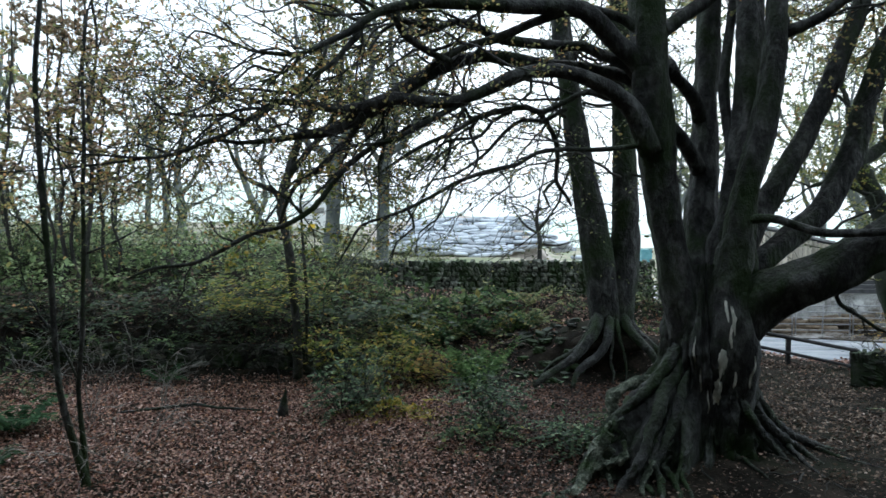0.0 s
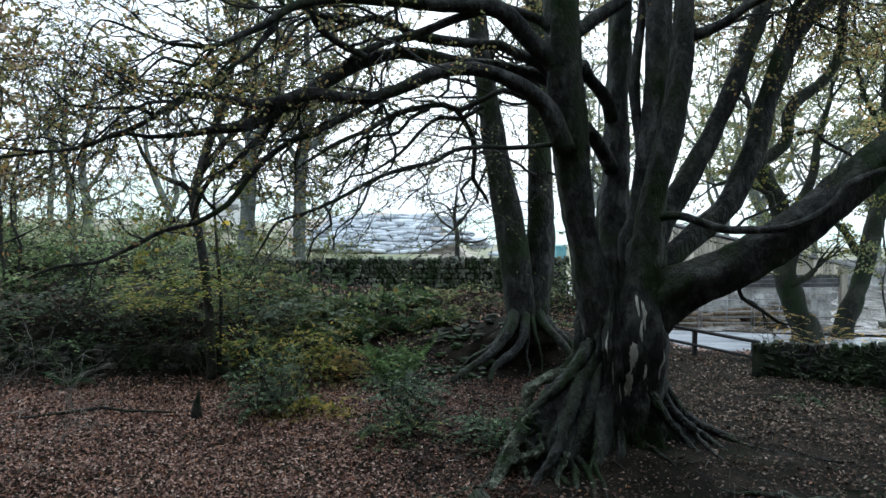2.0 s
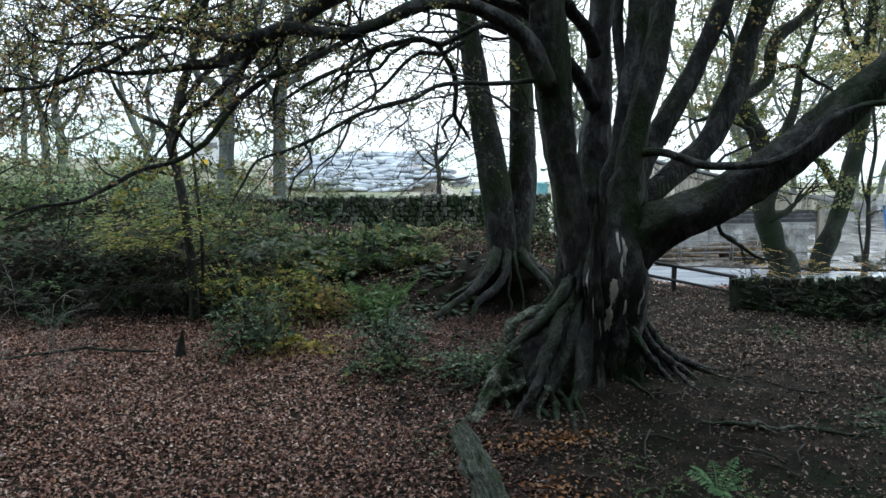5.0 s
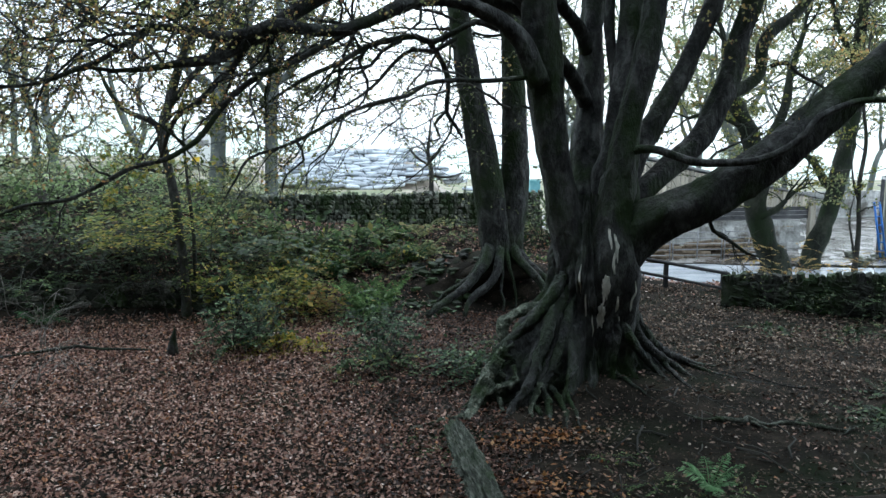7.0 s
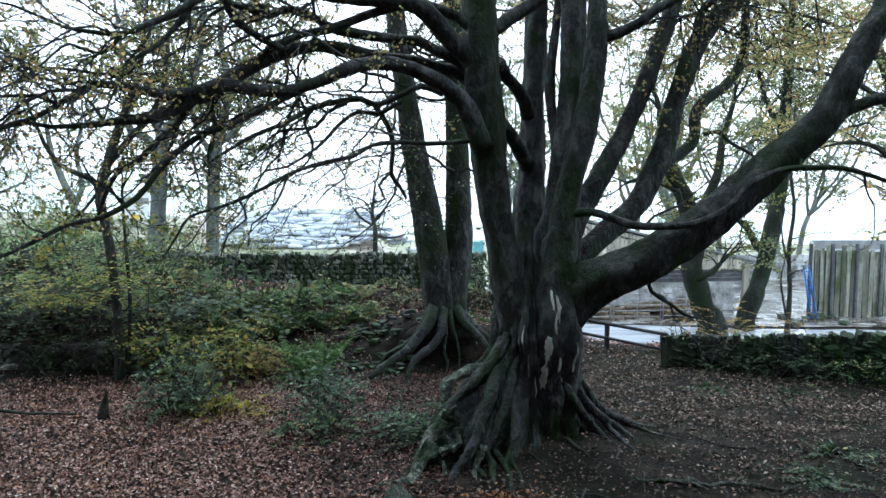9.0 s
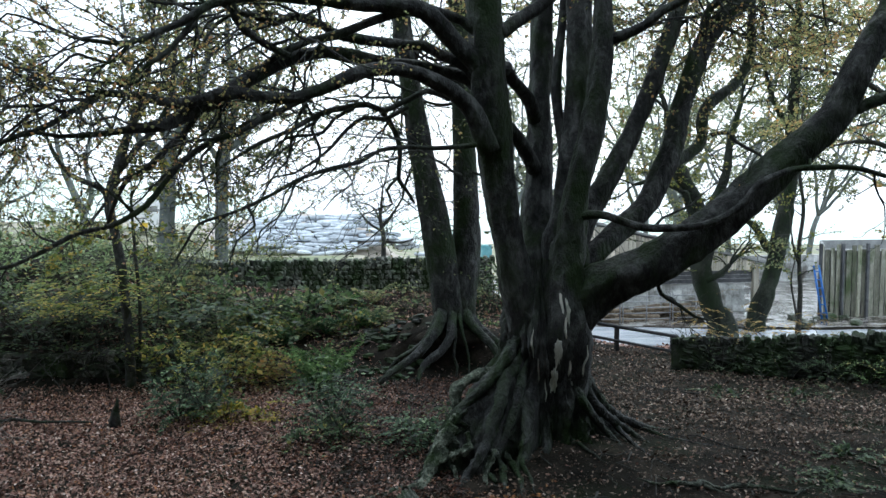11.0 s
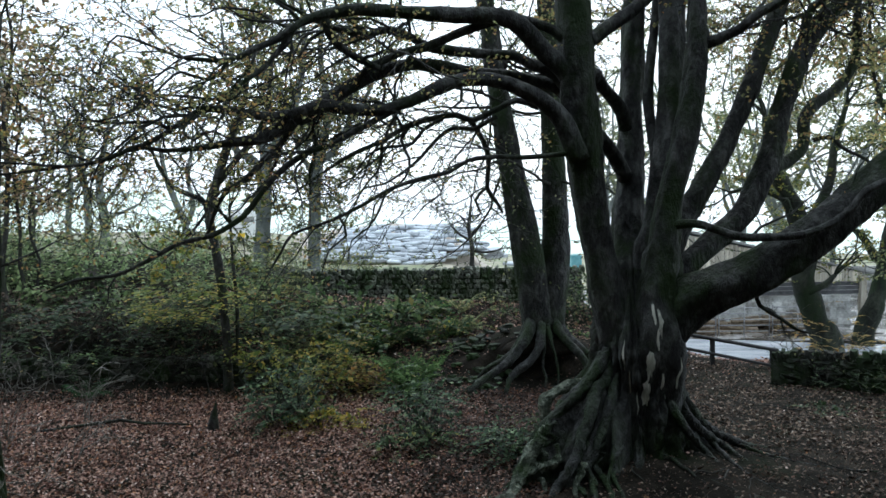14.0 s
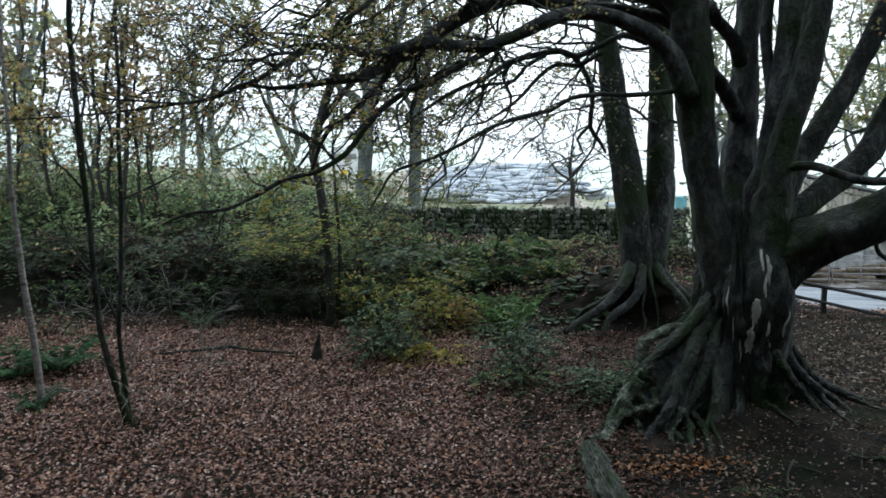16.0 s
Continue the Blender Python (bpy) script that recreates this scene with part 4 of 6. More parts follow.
rear_stem("root", [(2.93, 14.67, 1.38, 0.062), (2.86, 14.46, 1.14, 0.111), (2.78, 14.27, 1.0, 0.107), (2.58, 14.13, 0.74, 0.095), (2.37, 14.0, 0.53, 0.081), (2.06, 13.87, 0.36, 0.073), (1.77, 13.73, 0.21, 0.062), (1.58, 13.6, 0.08, 0.044)], 12, 0.35, ROOT)
rear_stem("root", [(3.06, 14.57, 1.28, 0.053), (3.03, 14.36, 1.05, 0.096), (2.97, 14.18, 0.86, 0.087), (2.87, 14.07, 0.65, 0.078), (2.68, 13.95, 0.48, 0.07), (2.48, 13.83, 0.4, 0.062), (2.32, 13.72, 0.24, 0.053), (2.25, 13.6, 0.05, 0.041)], 12, 0.35, ROOT)
rear_stem("root", [(3.06, 14.25, 0.9, 0.037), (3.05, 14.18, 0.68, 0.031), (3.0, 14.1, 0.4, 0.025), (3.05, 14.0, 0.23, 0.021), (3.0, 13.9, 0.05, 0.015)], 8, 0.35, ROOT)
rear_stem("root", [(3.28, 14.64, 1.3, 0.058), (3.33, 14.46, 1.08, 0.1), (3.45, 14.28, 0.87, 0.085), (3.71, 14.12, 0.61, 0.074), (3.82, 14.0, 0.34, 0.063), (3.73, 13.88, 0.04, 0.052)], 12, 0.35, ROOT)
rear_stem("root", [(3.4, 14.82, 1.3, 0.053), (3.45, 14.64, 1.08, 0.092), (3.6, 14.48, 0.84, 0.081), (3.96, 14.36, 0.52, 0.07), (4.08, 14.25, 0.28, 0.059), (3.97, 14.1, 0.04, 0.044)], 12, 0.35, ROOT)
rear_stem("root", [(3.18, 14.52, 1.18, 0.031), (3.17, 14.36, 1.04, 0.05), (3.19, 14.22, 0.8, 0.037), (3.26, 14.15, 0.54, 0.028), (3.29, 14.08, 0.25, 0.019), (3.26, 14.0, 0.04, 0.013)], 8, 0.35, ROOT)
rear_stem("root", [(2.82, 14.77, 1.28, 0.044), (2.8, 14.56, 1.13, 0.071), (2.66, 14.4, 0.89, 0.059), (2.46, 14.3, 0.64, 0.049), (2.2, 14.2, 0.49, 0.038), (1.96, 14.1, 0.4, 0.028), (1.8, 14.0, 0.25, 0.018)], 10, 0.35, ROOT)
tw, bl = Geo(), Leaves()
for name, path in STEMS:
    for p, r in path:
        if name == "stem" and p.z > 3.6 and rb.random() < 0.6:
            d = (rand_dir(rb) + Vector((0.45 * rb.choice((-1, 1, 1)), 0.3, 0.05))).normalized()
            grow(tw, bl, p, d, rb.uniform(1.6, 4.0), 0.032, 2, rb, 0.5, 0.0, 0.36, 0.055, thin=0.0055)
part("spray", tw, BARK_FAR, rear, "", True, "stuff")
bl.build("foliage", OLIVE, rear, 4, 0.5, "sparse olive and yellow leaves")


# ---- other trees ----
def tree(name, label, at, height, rad, lean=(0, 0), fork=2.0, forks=3, seed=1, leafy=0.6, mat=BARK_FAR, lmat=OLIVE, shoots=1.0, leaf=0.07, first=0.3,
         crook=0.1, depth=2, group=""):
    """A tapered, crooked trunk that forks into limbs, with side shoots and leaves."""
    r = random.Random(seed)
    base = Vector((at[0], at[1], gh(*at) - 0.08))
    t = thing(name, base, label, "tree", group)
    tw, lv = Geo(), Leaves()
    runs = []

    def run(p, d, length, r0, r1, crooked):
        n = max(4, int(length / 0.35))
        path = [(p.copy(), r0)]
        for i in range(n):
            d = (d + rand_dir(r) * crooked + Vector((0, 0, 0.04))).normalized()
            p = p + d * (length / n)
            path.append((p.copy(), r0 + (r1 - r0) * (i + 1) / n))
        return path, d

    d0 = Vector((lean[0], lean[1], 1)).normalized()
    path, d = run(base.copy(), d0, fork, rad * 1.25, rad * 0.85, crook)
    path[0] = (path[0][0], rad * 1.7)
    g = Geo()
    g.tube(path, 10, 0.15, seed)
    part("trunk", g, mat, t)
    runs.append(path)
    for k in range(forks):
        a = 2 * math.pi * k / forks + r.uniform(-0.5, 0.5)
        dd = (d + Vector((math.cos(a), math.sin(a), 0)) * r.uniform(0.25, 0.6)).normalized() if forks > 1 else d
        q, _ = run(path[-1][0].copy(), dd, (height - fork) * r.uniform(0.75, 1.0), rad * (0.62 if forks > 1 else 0.85), 0.02, crook * 1.5)
        g = Geo()
        g.tube(q, 8, 0.12, seed + k)
        part("limb", g, mat, t)
        runs.append(q)
    for q in runs:
        for i, (p, rr) in enumerate(q):
            if p.z - base.z < first * height:
                continue
            for _ in range(2):
                if r.random() < 0.42 * shoots:
                    dd = (rand_dir(r) + Vector((0, 0, 0.25))).normalized()
                    grow(tw, lv, p, dd, r.uniform(0.14, 0.3) * height * 0.6, max(0.008, rr * 0.35), depth, r, leafy, 0.015, 0.25, leaf, thin=0.004)
    if tw.v:
        part("spray", tw, mat, t, "", True, "stuff")
    if lv.p:
        lv.build("foliage", lmat, t, seed, 0.5)
    return t


def spline_knots(knots):
    """The knots with one more between each two."""
    out = [knots[0]]
    for a, b in zip(knots, knots[1:]):
        out += [tuple((p + q) / 2 for p, q in zip(a, b)), b]
    return out


def knotted_tree(name, label, runs, seed, leafy=1.0, mat=BARK_FAR, lmat=OLIVE, shoots=1.0, leaf=0.07, low=2.0, long=1.2, depth=2, group="", wobble=0.0):
    """A tree with a trunk and limbs through given knots, and side shoots with leaves."""
    r = random.Random(seed)
    x, y, z, _ = runs[0][0]
    t = thing(name, (x, y, z), label, "tree", group)
    tw, lv = Geo(), Leaves()
    for k, knots in enumerate(runs):
        if k == 0:
            x, y, z, rr = knots[0]
            knots = [(x, y, min(z, gh(x, y)) - 0.12, rr * 1.35), *knots]
        if wobble:
            knots = [(a + r.gauss(0, wobble), b + r.gauss(0, wobble), c, q * 0.85) for a, b, c, q in spline_knots(knots)]
        path = spline(knots, 0.22)
        g = Geo()
        g.tube(path, 12 if knots[0][3] > 0.05 else 6, 0.3 if name == "lane_tree" else 0.18, seed + 7.3 * k)
        part("limb" if k else "trunk", g, mat, t)
        tip = (path[-1][0] - path[-3][0]).normalized()
        for _ in range(3):
            grow(tw, lv, path[-1][0], (tip + rand_dir(r) * 0.5).normalized(), long * r.uniform(0.6, 1.2), max(0.006, path[-1][1] * 0.7), depth, r, leafy, 0.015, 0.26, leaf, thin=0.0035)
        for i, (p, rr) in enumerate(path):
            if p.z > z + low and r.random() < 0.34 * shoots:
                d = (path[min(i + 1, len(path) - 1)][0] - path[max(i - 1, 0)][0]).normalized()
                d = (d * 0.5 + rand_dir(r) + Vector((0, 0, 0.1))).normalized()
                grow(tw, lv, p, d, long * r.uniform(0.5, 1.3), max(0.006, min(0.03, rr * 0.4)), depth, r, leafy, 0.015, 0.26, leaf, thin=0.0035)
    if tw.v:
        part("spray", tw, mat, t, "", True, "stuff")
    if lv.p:
        lv.build("foliage", lmat, t, seed, 0.5)
    return t


knotted_tree("hedgerow_tree", "crooked dark tree with sparse yellow leaves in the thicket", [[(-2.66, 14.4, 0.67, 0.077), (-2.72, 14.4, 1.6, 0.077), (-2.79, 14.4, 2.33, 0.077), (-2.89, 14.4, 2.84, 0.077), (-2.93, 14.4, 3.3, 0.086), (-2.8, 14.4, 3.76, 0.082), (-2.67, 14.4, 4.16, 0.073), (-2.53, 14.4, 4.57, 0.064), (-2.27, 14.4, 5.27, 0.046), (-2.16, 14.4, 6.27, 0.028)], [(-2.89, 14.4, 2.94, 0.054), (-2.98, 14.3, 3.4, 0.049), (-3.21, 14.2, 3.55, 0.046), (-3.51, 14.2, 3.7, 0.040), (-3.71, 14.2, 4.0, 0.036), (-3.81, 14.2, 4.25, 0.026), (-4.05, 14.2, 4.85, 0.018)], [(-2.78, 14.4, 3.74, 0.060), (-2.38, 14.4, 4.25, 0.054), (-2.07, 14.4, 4.62, 0.049), (-1.87, 14.4, 5.17, 0.041), (-1.76, 14.4, 6.27, 0.023)], [(-2.5, 14.5, 0.7, 0.038), (-2.5, 14.5, 1.6, 0.036), (-2.56, 14.5, 2.5, 0.031), (-2.6, 14.5, 3.3, 0.024)]], 11, 1.8, BARK, YELLOW, 1.2, 0.075, 1.6, 1.3)
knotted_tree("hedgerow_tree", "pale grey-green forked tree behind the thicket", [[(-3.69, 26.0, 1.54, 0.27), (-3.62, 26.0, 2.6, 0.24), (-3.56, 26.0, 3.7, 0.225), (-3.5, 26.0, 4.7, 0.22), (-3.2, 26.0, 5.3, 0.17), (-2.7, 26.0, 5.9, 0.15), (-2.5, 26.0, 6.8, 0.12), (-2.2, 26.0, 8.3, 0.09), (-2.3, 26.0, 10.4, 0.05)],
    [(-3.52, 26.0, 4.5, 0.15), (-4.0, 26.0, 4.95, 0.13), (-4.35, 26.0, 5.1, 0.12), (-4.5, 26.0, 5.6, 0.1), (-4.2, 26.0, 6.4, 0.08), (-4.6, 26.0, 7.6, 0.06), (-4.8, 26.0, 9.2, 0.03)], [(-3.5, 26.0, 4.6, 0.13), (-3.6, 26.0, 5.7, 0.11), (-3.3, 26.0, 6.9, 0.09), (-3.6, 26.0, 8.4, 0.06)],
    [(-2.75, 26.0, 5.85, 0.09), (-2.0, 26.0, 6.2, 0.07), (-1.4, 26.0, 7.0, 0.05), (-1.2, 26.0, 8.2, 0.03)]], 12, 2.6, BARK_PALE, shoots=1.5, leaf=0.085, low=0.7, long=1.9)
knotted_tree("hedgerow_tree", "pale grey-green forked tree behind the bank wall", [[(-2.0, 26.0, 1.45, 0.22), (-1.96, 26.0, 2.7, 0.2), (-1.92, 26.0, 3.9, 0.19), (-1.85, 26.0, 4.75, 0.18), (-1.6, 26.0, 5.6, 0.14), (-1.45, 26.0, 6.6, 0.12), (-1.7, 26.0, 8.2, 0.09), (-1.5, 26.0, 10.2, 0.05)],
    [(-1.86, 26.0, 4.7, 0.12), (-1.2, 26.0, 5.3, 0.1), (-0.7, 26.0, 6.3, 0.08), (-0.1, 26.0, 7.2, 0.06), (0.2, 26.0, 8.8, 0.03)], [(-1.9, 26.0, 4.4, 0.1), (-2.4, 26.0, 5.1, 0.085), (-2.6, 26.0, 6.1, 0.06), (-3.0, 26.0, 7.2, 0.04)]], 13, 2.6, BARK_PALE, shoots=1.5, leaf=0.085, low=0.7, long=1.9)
knotted_tree("field_tree", "small bare field tree paled in colour for haze", [[(-13.15, 40.0, 1.88, 0.228), (-13.18, 40.0, 3.16, 0.213), (-13.33, 40.0, 4.29, 0.185), (-13.19, 40.0, 5.7, 0.142), (-12.81, 40.0, 7.39, 0.085), (-12.64, 40.0, 9.06, 0.043)], [(-13.26, 40.0, 3.58, 0.114), (-13.87, 40.0, 4.15, 0.085), (-14.28, 40.0, 4.86, 0.057), (-14.54, 40.0, 5.98, 0.043)], [(-13.23, 40.0, 3.44, 0.114), (-12.59, 40.0, 4.29, 0.085), (-12.01, 40.0, 5.14, 0.057), (-11.71, 40.0, 6.26, 0.043)], [(-13.13, 40.0, 2.88, 0.1), (-12.33, 40.0, 3.16, 0.071), (-11.47, 40.0, 3.58, 0.043)]], 14, 0.3, BARK_PALE, leaf=0.1, low=1.0, long=2.0)
knotted_tree("field_tree", "slim bare field tree paled in colour for haze", [[(-14.86, 40.0, 1.88, 0.157), (-14.83, 40.0, 3.16, 0.142), (-14.69, 40.0, 4.29, 0.128), (-14.77, 40.0, 5.7, 0.1), (-14.85, 40.0, 7.39, 0.057)], [(-14.79, 40.0, 3.44, 0.085), (-15.29, 40.0, 4.29, 0.071), (-15.55, 40.0, 5.14, 0.043)], [(-14.73, 40.0, 4.01, 0.085), (-14.14, 40.0, 4.72, 0.057), (-13.92, 40.0, 5.7, 0.043)]], 15, 0.3, BARK_PALE, leaf=0.1, low=1.0, long=2.0)
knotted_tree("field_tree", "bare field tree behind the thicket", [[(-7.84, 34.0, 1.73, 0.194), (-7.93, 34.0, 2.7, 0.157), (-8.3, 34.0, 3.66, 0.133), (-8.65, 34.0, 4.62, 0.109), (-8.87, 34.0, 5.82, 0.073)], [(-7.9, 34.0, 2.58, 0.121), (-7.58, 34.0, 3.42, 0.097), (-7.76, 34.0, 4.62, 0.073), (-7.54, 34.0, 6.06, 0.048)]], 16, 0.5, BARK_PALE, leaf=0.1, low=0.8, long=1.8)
knotted_tree("thorn_tree", "thin bare thorn in front of the stacked bags", [[(3.66, 30.0, 1.1, 0.096), (3.65, 30.0, 1.91, 0.085), (3.54, 30.0, 2.45, 0.075), (3.58, 30.0, 2.98, 0.053), (3.64, 30.0, 3.62, 0.032)], [(3.65, 30.0, 2.02, 0.053), (3.12, 30.0, 2.34, 0.043), (2.79, 30.0, 2.77, 0.021)], [(3.63, 30.0, 2.24, 0.053), (3.97, 30.0, 2.66, 0.032), (4.39, 30.0, 2.94, 0.021)], [(3.65, 30.0, 1.66, 0.053), (4.3, 30.0, 1.59, 0.043), (4.83, 30.0, 1.74, 0.021)], [(3.61, 30.0, 2.34, 0.043), (3.22, 30.0, 2.98, 0.032), (2.58, 30.0, 3.19, 0.021)]], 17, 0.5, leaf=0.06, low=0.3, long=0.9, depth=1)
knotted_tree("young_tree", "slender dark young tree in the clump by the thicket", [[(-8.1, 16.9, 1.92, 0.061), (-8.1, 16.9, 3.0, 0.048), (-8.11, 16.9, 4.2, 0.039), (-8.14, 16.9, 5.73, 0.035), (-8.02, 16.9, 7.49, 0.022)]], 21, 4.6, BARK_FAR, DULL, 2.2, 0.06, 0.8, 1.2, group="clump of young trees", wobble=0.06)
knotted_tree("young_tree", "slender dark young tree in the clump by the thicket", [[(-7.96, 17.1, 1.78, 0.057), (-7.97, 17.1, 3.0, 0.048), (-7.86, 17.1, 4.09, 0.044), (-7.75, 17.1, 5.76, 0.039), (-7.58, 17.1, 7.54, 0.026)]], 22, 4.6, BARK_FAR, DULL, 2.2, 0.06, 0.8, 1.2, group="clump of young trees", wobble=0.06)
knotted_tree("young_tree", "slender dark young tree in the clump by the thicket", [[(-7.59, 17.0, 1.91, 0.065), (-7.6, 17.0, 2.88, 0.057), (-7.51, 17.0, 3.96, 0.052), (-7.42, 17.0, 5.39, 0.044), (-7.29, 17.0, 6.81, 0.035), (-7.34, 17.0, 8.21, 0.022)]], 23, 4.6, BARK_FAR, AUTUMN, 2.2, 0.06, 0.8, 1.2, group="clump of young trees", wobble=0.06)
knotted_tree("young_tree", "slender dark young tree in the clump by the thicket", [[(-7.54, 17.4, 2.12, 0.045), (-7.56, 17.4, 3.24, 0.04), (-7.37, 17.4, 4.59, 0.031), (-7.39, 17.4, 6.17, 0.027), (-7.23, 17.4, 7.61, 0.018)]], 24, 4.6, BARK_FAR, DULL, 2.2, 0.06, 0.8, 1.2, group="clump of young trees", wobble=0.06)
knotted_tree("young_tree", "slender dark young tree in the clump by the thicket", [[(-8.65, 17.4, 1.75, 0.045), (-8.65, 17.4, 2.99, 0.04), (-8.66, 17.4, 4.47, 0.036), (-8.53, 17.4, 6.41, 0.027), (-8.56, 17.4, 7.85, 0.018)]], 25, 4.6, BARK_FAR, DULL, 2.2, 0.06, 0.8, 1.2, group="clump of young trees", wobble=0.06)
knotted_tree("young_tree", "slender dark young tree in the clump by the thicket", [[(-10.04, 18.4, 1.66, 0.057), (-10.06, 18.4, 2.97, 0.047), (-10.07, 18.4, 4.66, 0.038), (-9.87, 18.4, 6.59, 0.028), (-9.89, 18.4, 8.11, 0.019)]], 26, 4.6, BARK_FAR, AUTUMN, 2.2, 0.06, 0.8, 1.2, group="clump of young trees", wobble=0.06)
knotted_tree("young_tree", "slender dark young tree in the clump by the thicket", [[(-7.39, 17.9, 2.22, 0.037), (-7.45, 17.9, 3.11, 0.032), (-7.4, 17.9, 4.25, 0.028), (-7.97, 17.9, 6.5, 0.018)]], 27, 4.6, BARK_FAR, DULL, 2.2, 0.06, 0.8, 1.2, group="clump of young trees", wobble=0.06)
knotted_tree("young_tree", "slender dark young tree in the clump by the thicket", [[(-10.82, 18.4, 1.66, 0.057), (-10.71, 18.4, 2.97, 0.047), (-10.78, 18.4, 4.66, 0.038), (-10.52, 18.4, 6.59, 0.028)]], 28, 4.6, BARK_FAR, DULL, 2.2, 0.06, 0.8, 1.2, group="clump of young trees", wobble=0.06)
knotted_tree("young_tree", "slender dark young tree in the clump by the thicket", [[(-11.42, 17.9, 1.71, 0.055), (-11.25, 17.9, 2.98, 0.046), (-11.31, 17.9, 4.63, 0.037), (-10.99, 17.9, 6.5, 0.028)]], 29, 4.6, BARK_FAR, AUTUMN, 2.2, 0.06, 0.8, 1.2, group="clump of young trees", wobble=0.06)
knotted_tree("sapling", "slim dark sapling rising from the leaf litter", [[(-4.13, 9.0, 0.06, 0.058), (-4.27, 9.0, 0.57, 0.045), (-4.4, 9.0, 1.13, 0.038), (-4.44, 9.0, 1.72, 0.035), (-4.46, 9.0, 2.37, 0.035), (-4.51, 9.0, 3.01, 0.038), (-4.54, 9.0, 3.65, 0.035), (-4.56, 9.0, 4.16, 0.032), (-4.57, 9.0, 4.78, 0.029), (-4.5, 9.0, 5.41, 0.026), (-4.44, 9.0, 6.15, 0.016)], [(-4.44, 9.0, 1.79, 0.016), (-4.6, 9.0, 1.98, 0.013), (-4.65, 9.0, 2.11, 0.01), (-4.73, 9.0, 2.19, 0.006)], [(-4.49, 9.0, 2.76, 0.016), (-4.65, 8.9, 3.02, 0.013), (-4.83, 8.9, 3.14, 0.009)]], 31, 0.15, BARK, AUTUMN, 0.45, 0.05, 1.9, 0.8)
knotted_tree("sapling", "thin crooked sapling stem beside its thicker twin", [[(-4.14, 9.05, 0.09, 0.039), (-4.2, 9.1, 0.64, 0.032), (-4.23, 9.1, 1.11, 0.029), (-4.17, 9.1, 1.7, 0.026), (-4.15, 9.1, 2.23, 0.026), (-4.12, 9.1, 2.75, 0.026), (-4.12, 9.1, 3.4, 0.023), (-4.08, 9.1, 4.04, 0.023), (-4.09, 9.1, 4.67, 0.019), (-4.01, 9.1, 5.43, 0.013)], [(-4.21, 9.1, 1.17, 0.013), (-4.31, 9.1, 1.41, 0.013), (-4.44, 9.1, 1.67, 0.01)], [(-4.13, 9.1, 2.68, 0.013), (-3.83, 9.2, 2.81, 0.013), (-3.56, 9.2, 2.95, 0.007)]], 32, 0.15, BARK, AUTUMN, 0.45, 0.05, 1.9, 0.8)
knotted_tree("birch_sapling", "thin pale birch sapling leaning over the litter", [[(-5.48, 9.55, -0.01, 0.051), (-5.51, 9.55, 0.6, 0.044), (-5.57, 9.55, 1.18, 0.041), (-5.62, 9.55, 1.68, 0.037), (-5.65, 9.55, 2.11, 0.034), (-5.69, 9.55, 2.8, 0.031), (-5.65, 9.5, 3.49, 0.027), (-5.66, 9.5, 4.36, 0.02), (-5.64, 9.5, 5.01, 0.014)]], 33, 1.2, BIRCH, OLIVE, 0.5, 0.06, 1.3, 0.8)
knotted_tree("lane_tree", "ivy-dark tree trunk behind the field wall", [[(12.54, 21.0, -0.63, 0.415), (12.41, 21.0, -0.26, 0.369), (12.2, 21.0, 0.03, 0.323), (11.99, 21.0, 0.68, 0.308), (11.78, 21.0, 1.31, 0.292), (11.86, 21.0, 2.05, 0.262), (11.65, 21.0, 2.85, 0.262), (11.33, 21.0, 3.58, 0.231), (10.97, 21.0, 4.14, 0.185), (10.74, 21.0, 4.78, 0.123), (10.62, 21.0, 5.73, 0.077)], [(11.72, 21.0, 2.52, 0.169), (12.17, 21.0, 3.17, 0.154), (12.51, 21.0, 3.98, 0.123), (12.64, 21.0, 4.96, 0.092), (12.97, 21.0, 6.1, 0.062)], [(11.8, 20.8, 0.9, 0.107), (12.33, 20.8, 1.14, 0.091), (12.59, 20.8, 1.38, 0.061)], [(11.46, 21.0, 3.33, 0.108), (10.81, 21.0, 3.66, 0.092), (10.2, 21.0, 3.78, 0.062), (9.68, 21.0, 3.66, 0.038)]], 41, 1.4, IVY_BARK, YELLOW, 1.0, 0.07, 1.6, 1.6)
knotted_tree("lane_tree", "forked dark tree leaning over the yard", [[(14.51, 22.5, -0.89, 0.354), (14.78, 22.5, 0.0, 0.302), (15.07, 22.5, 0.99, 0.276), (15.32, 22.5, 2.06, 0.263), (15.52, 22.5, 3.12, 0.249), (15.65, 22.5, 4.19, 0.223), (15.65, 22.5, 5.6, 0.184), (15.72, 22.5, 7.18, 0.144), (15.75, 22.5, 8.75, 0.105), (15.84, 22.5, 10.82, 0.064)], [(15.18, 22.5, 1.43, 0.144), (14.73, 22.5, 1.97, 0.131), (14.42, 22.5, 2.42, 0.105), (13.93, 22.5, 2.69, 0.079), (13.34, 22.5, 2.87, 0.046)], [(15.65, 22.5, 4.19, 0.105), (16.43, 22.5, 4.91, 0.085), (17.42, 22.5, 5.37, 0.066), (18.64, 22.5, 5.74, 0.039)], [(15.66, 22.5, 5.25, 0.105), (15.1, 22.5, 6.12, 0.085), (14.68, 22.5, 7.15, 0.066), (14.54, 22.5, 8.7, 0.039)]], 42, 1.9, IVY_BARK, OLIVE, 2.0, 0.075, 2.6, 2.3)
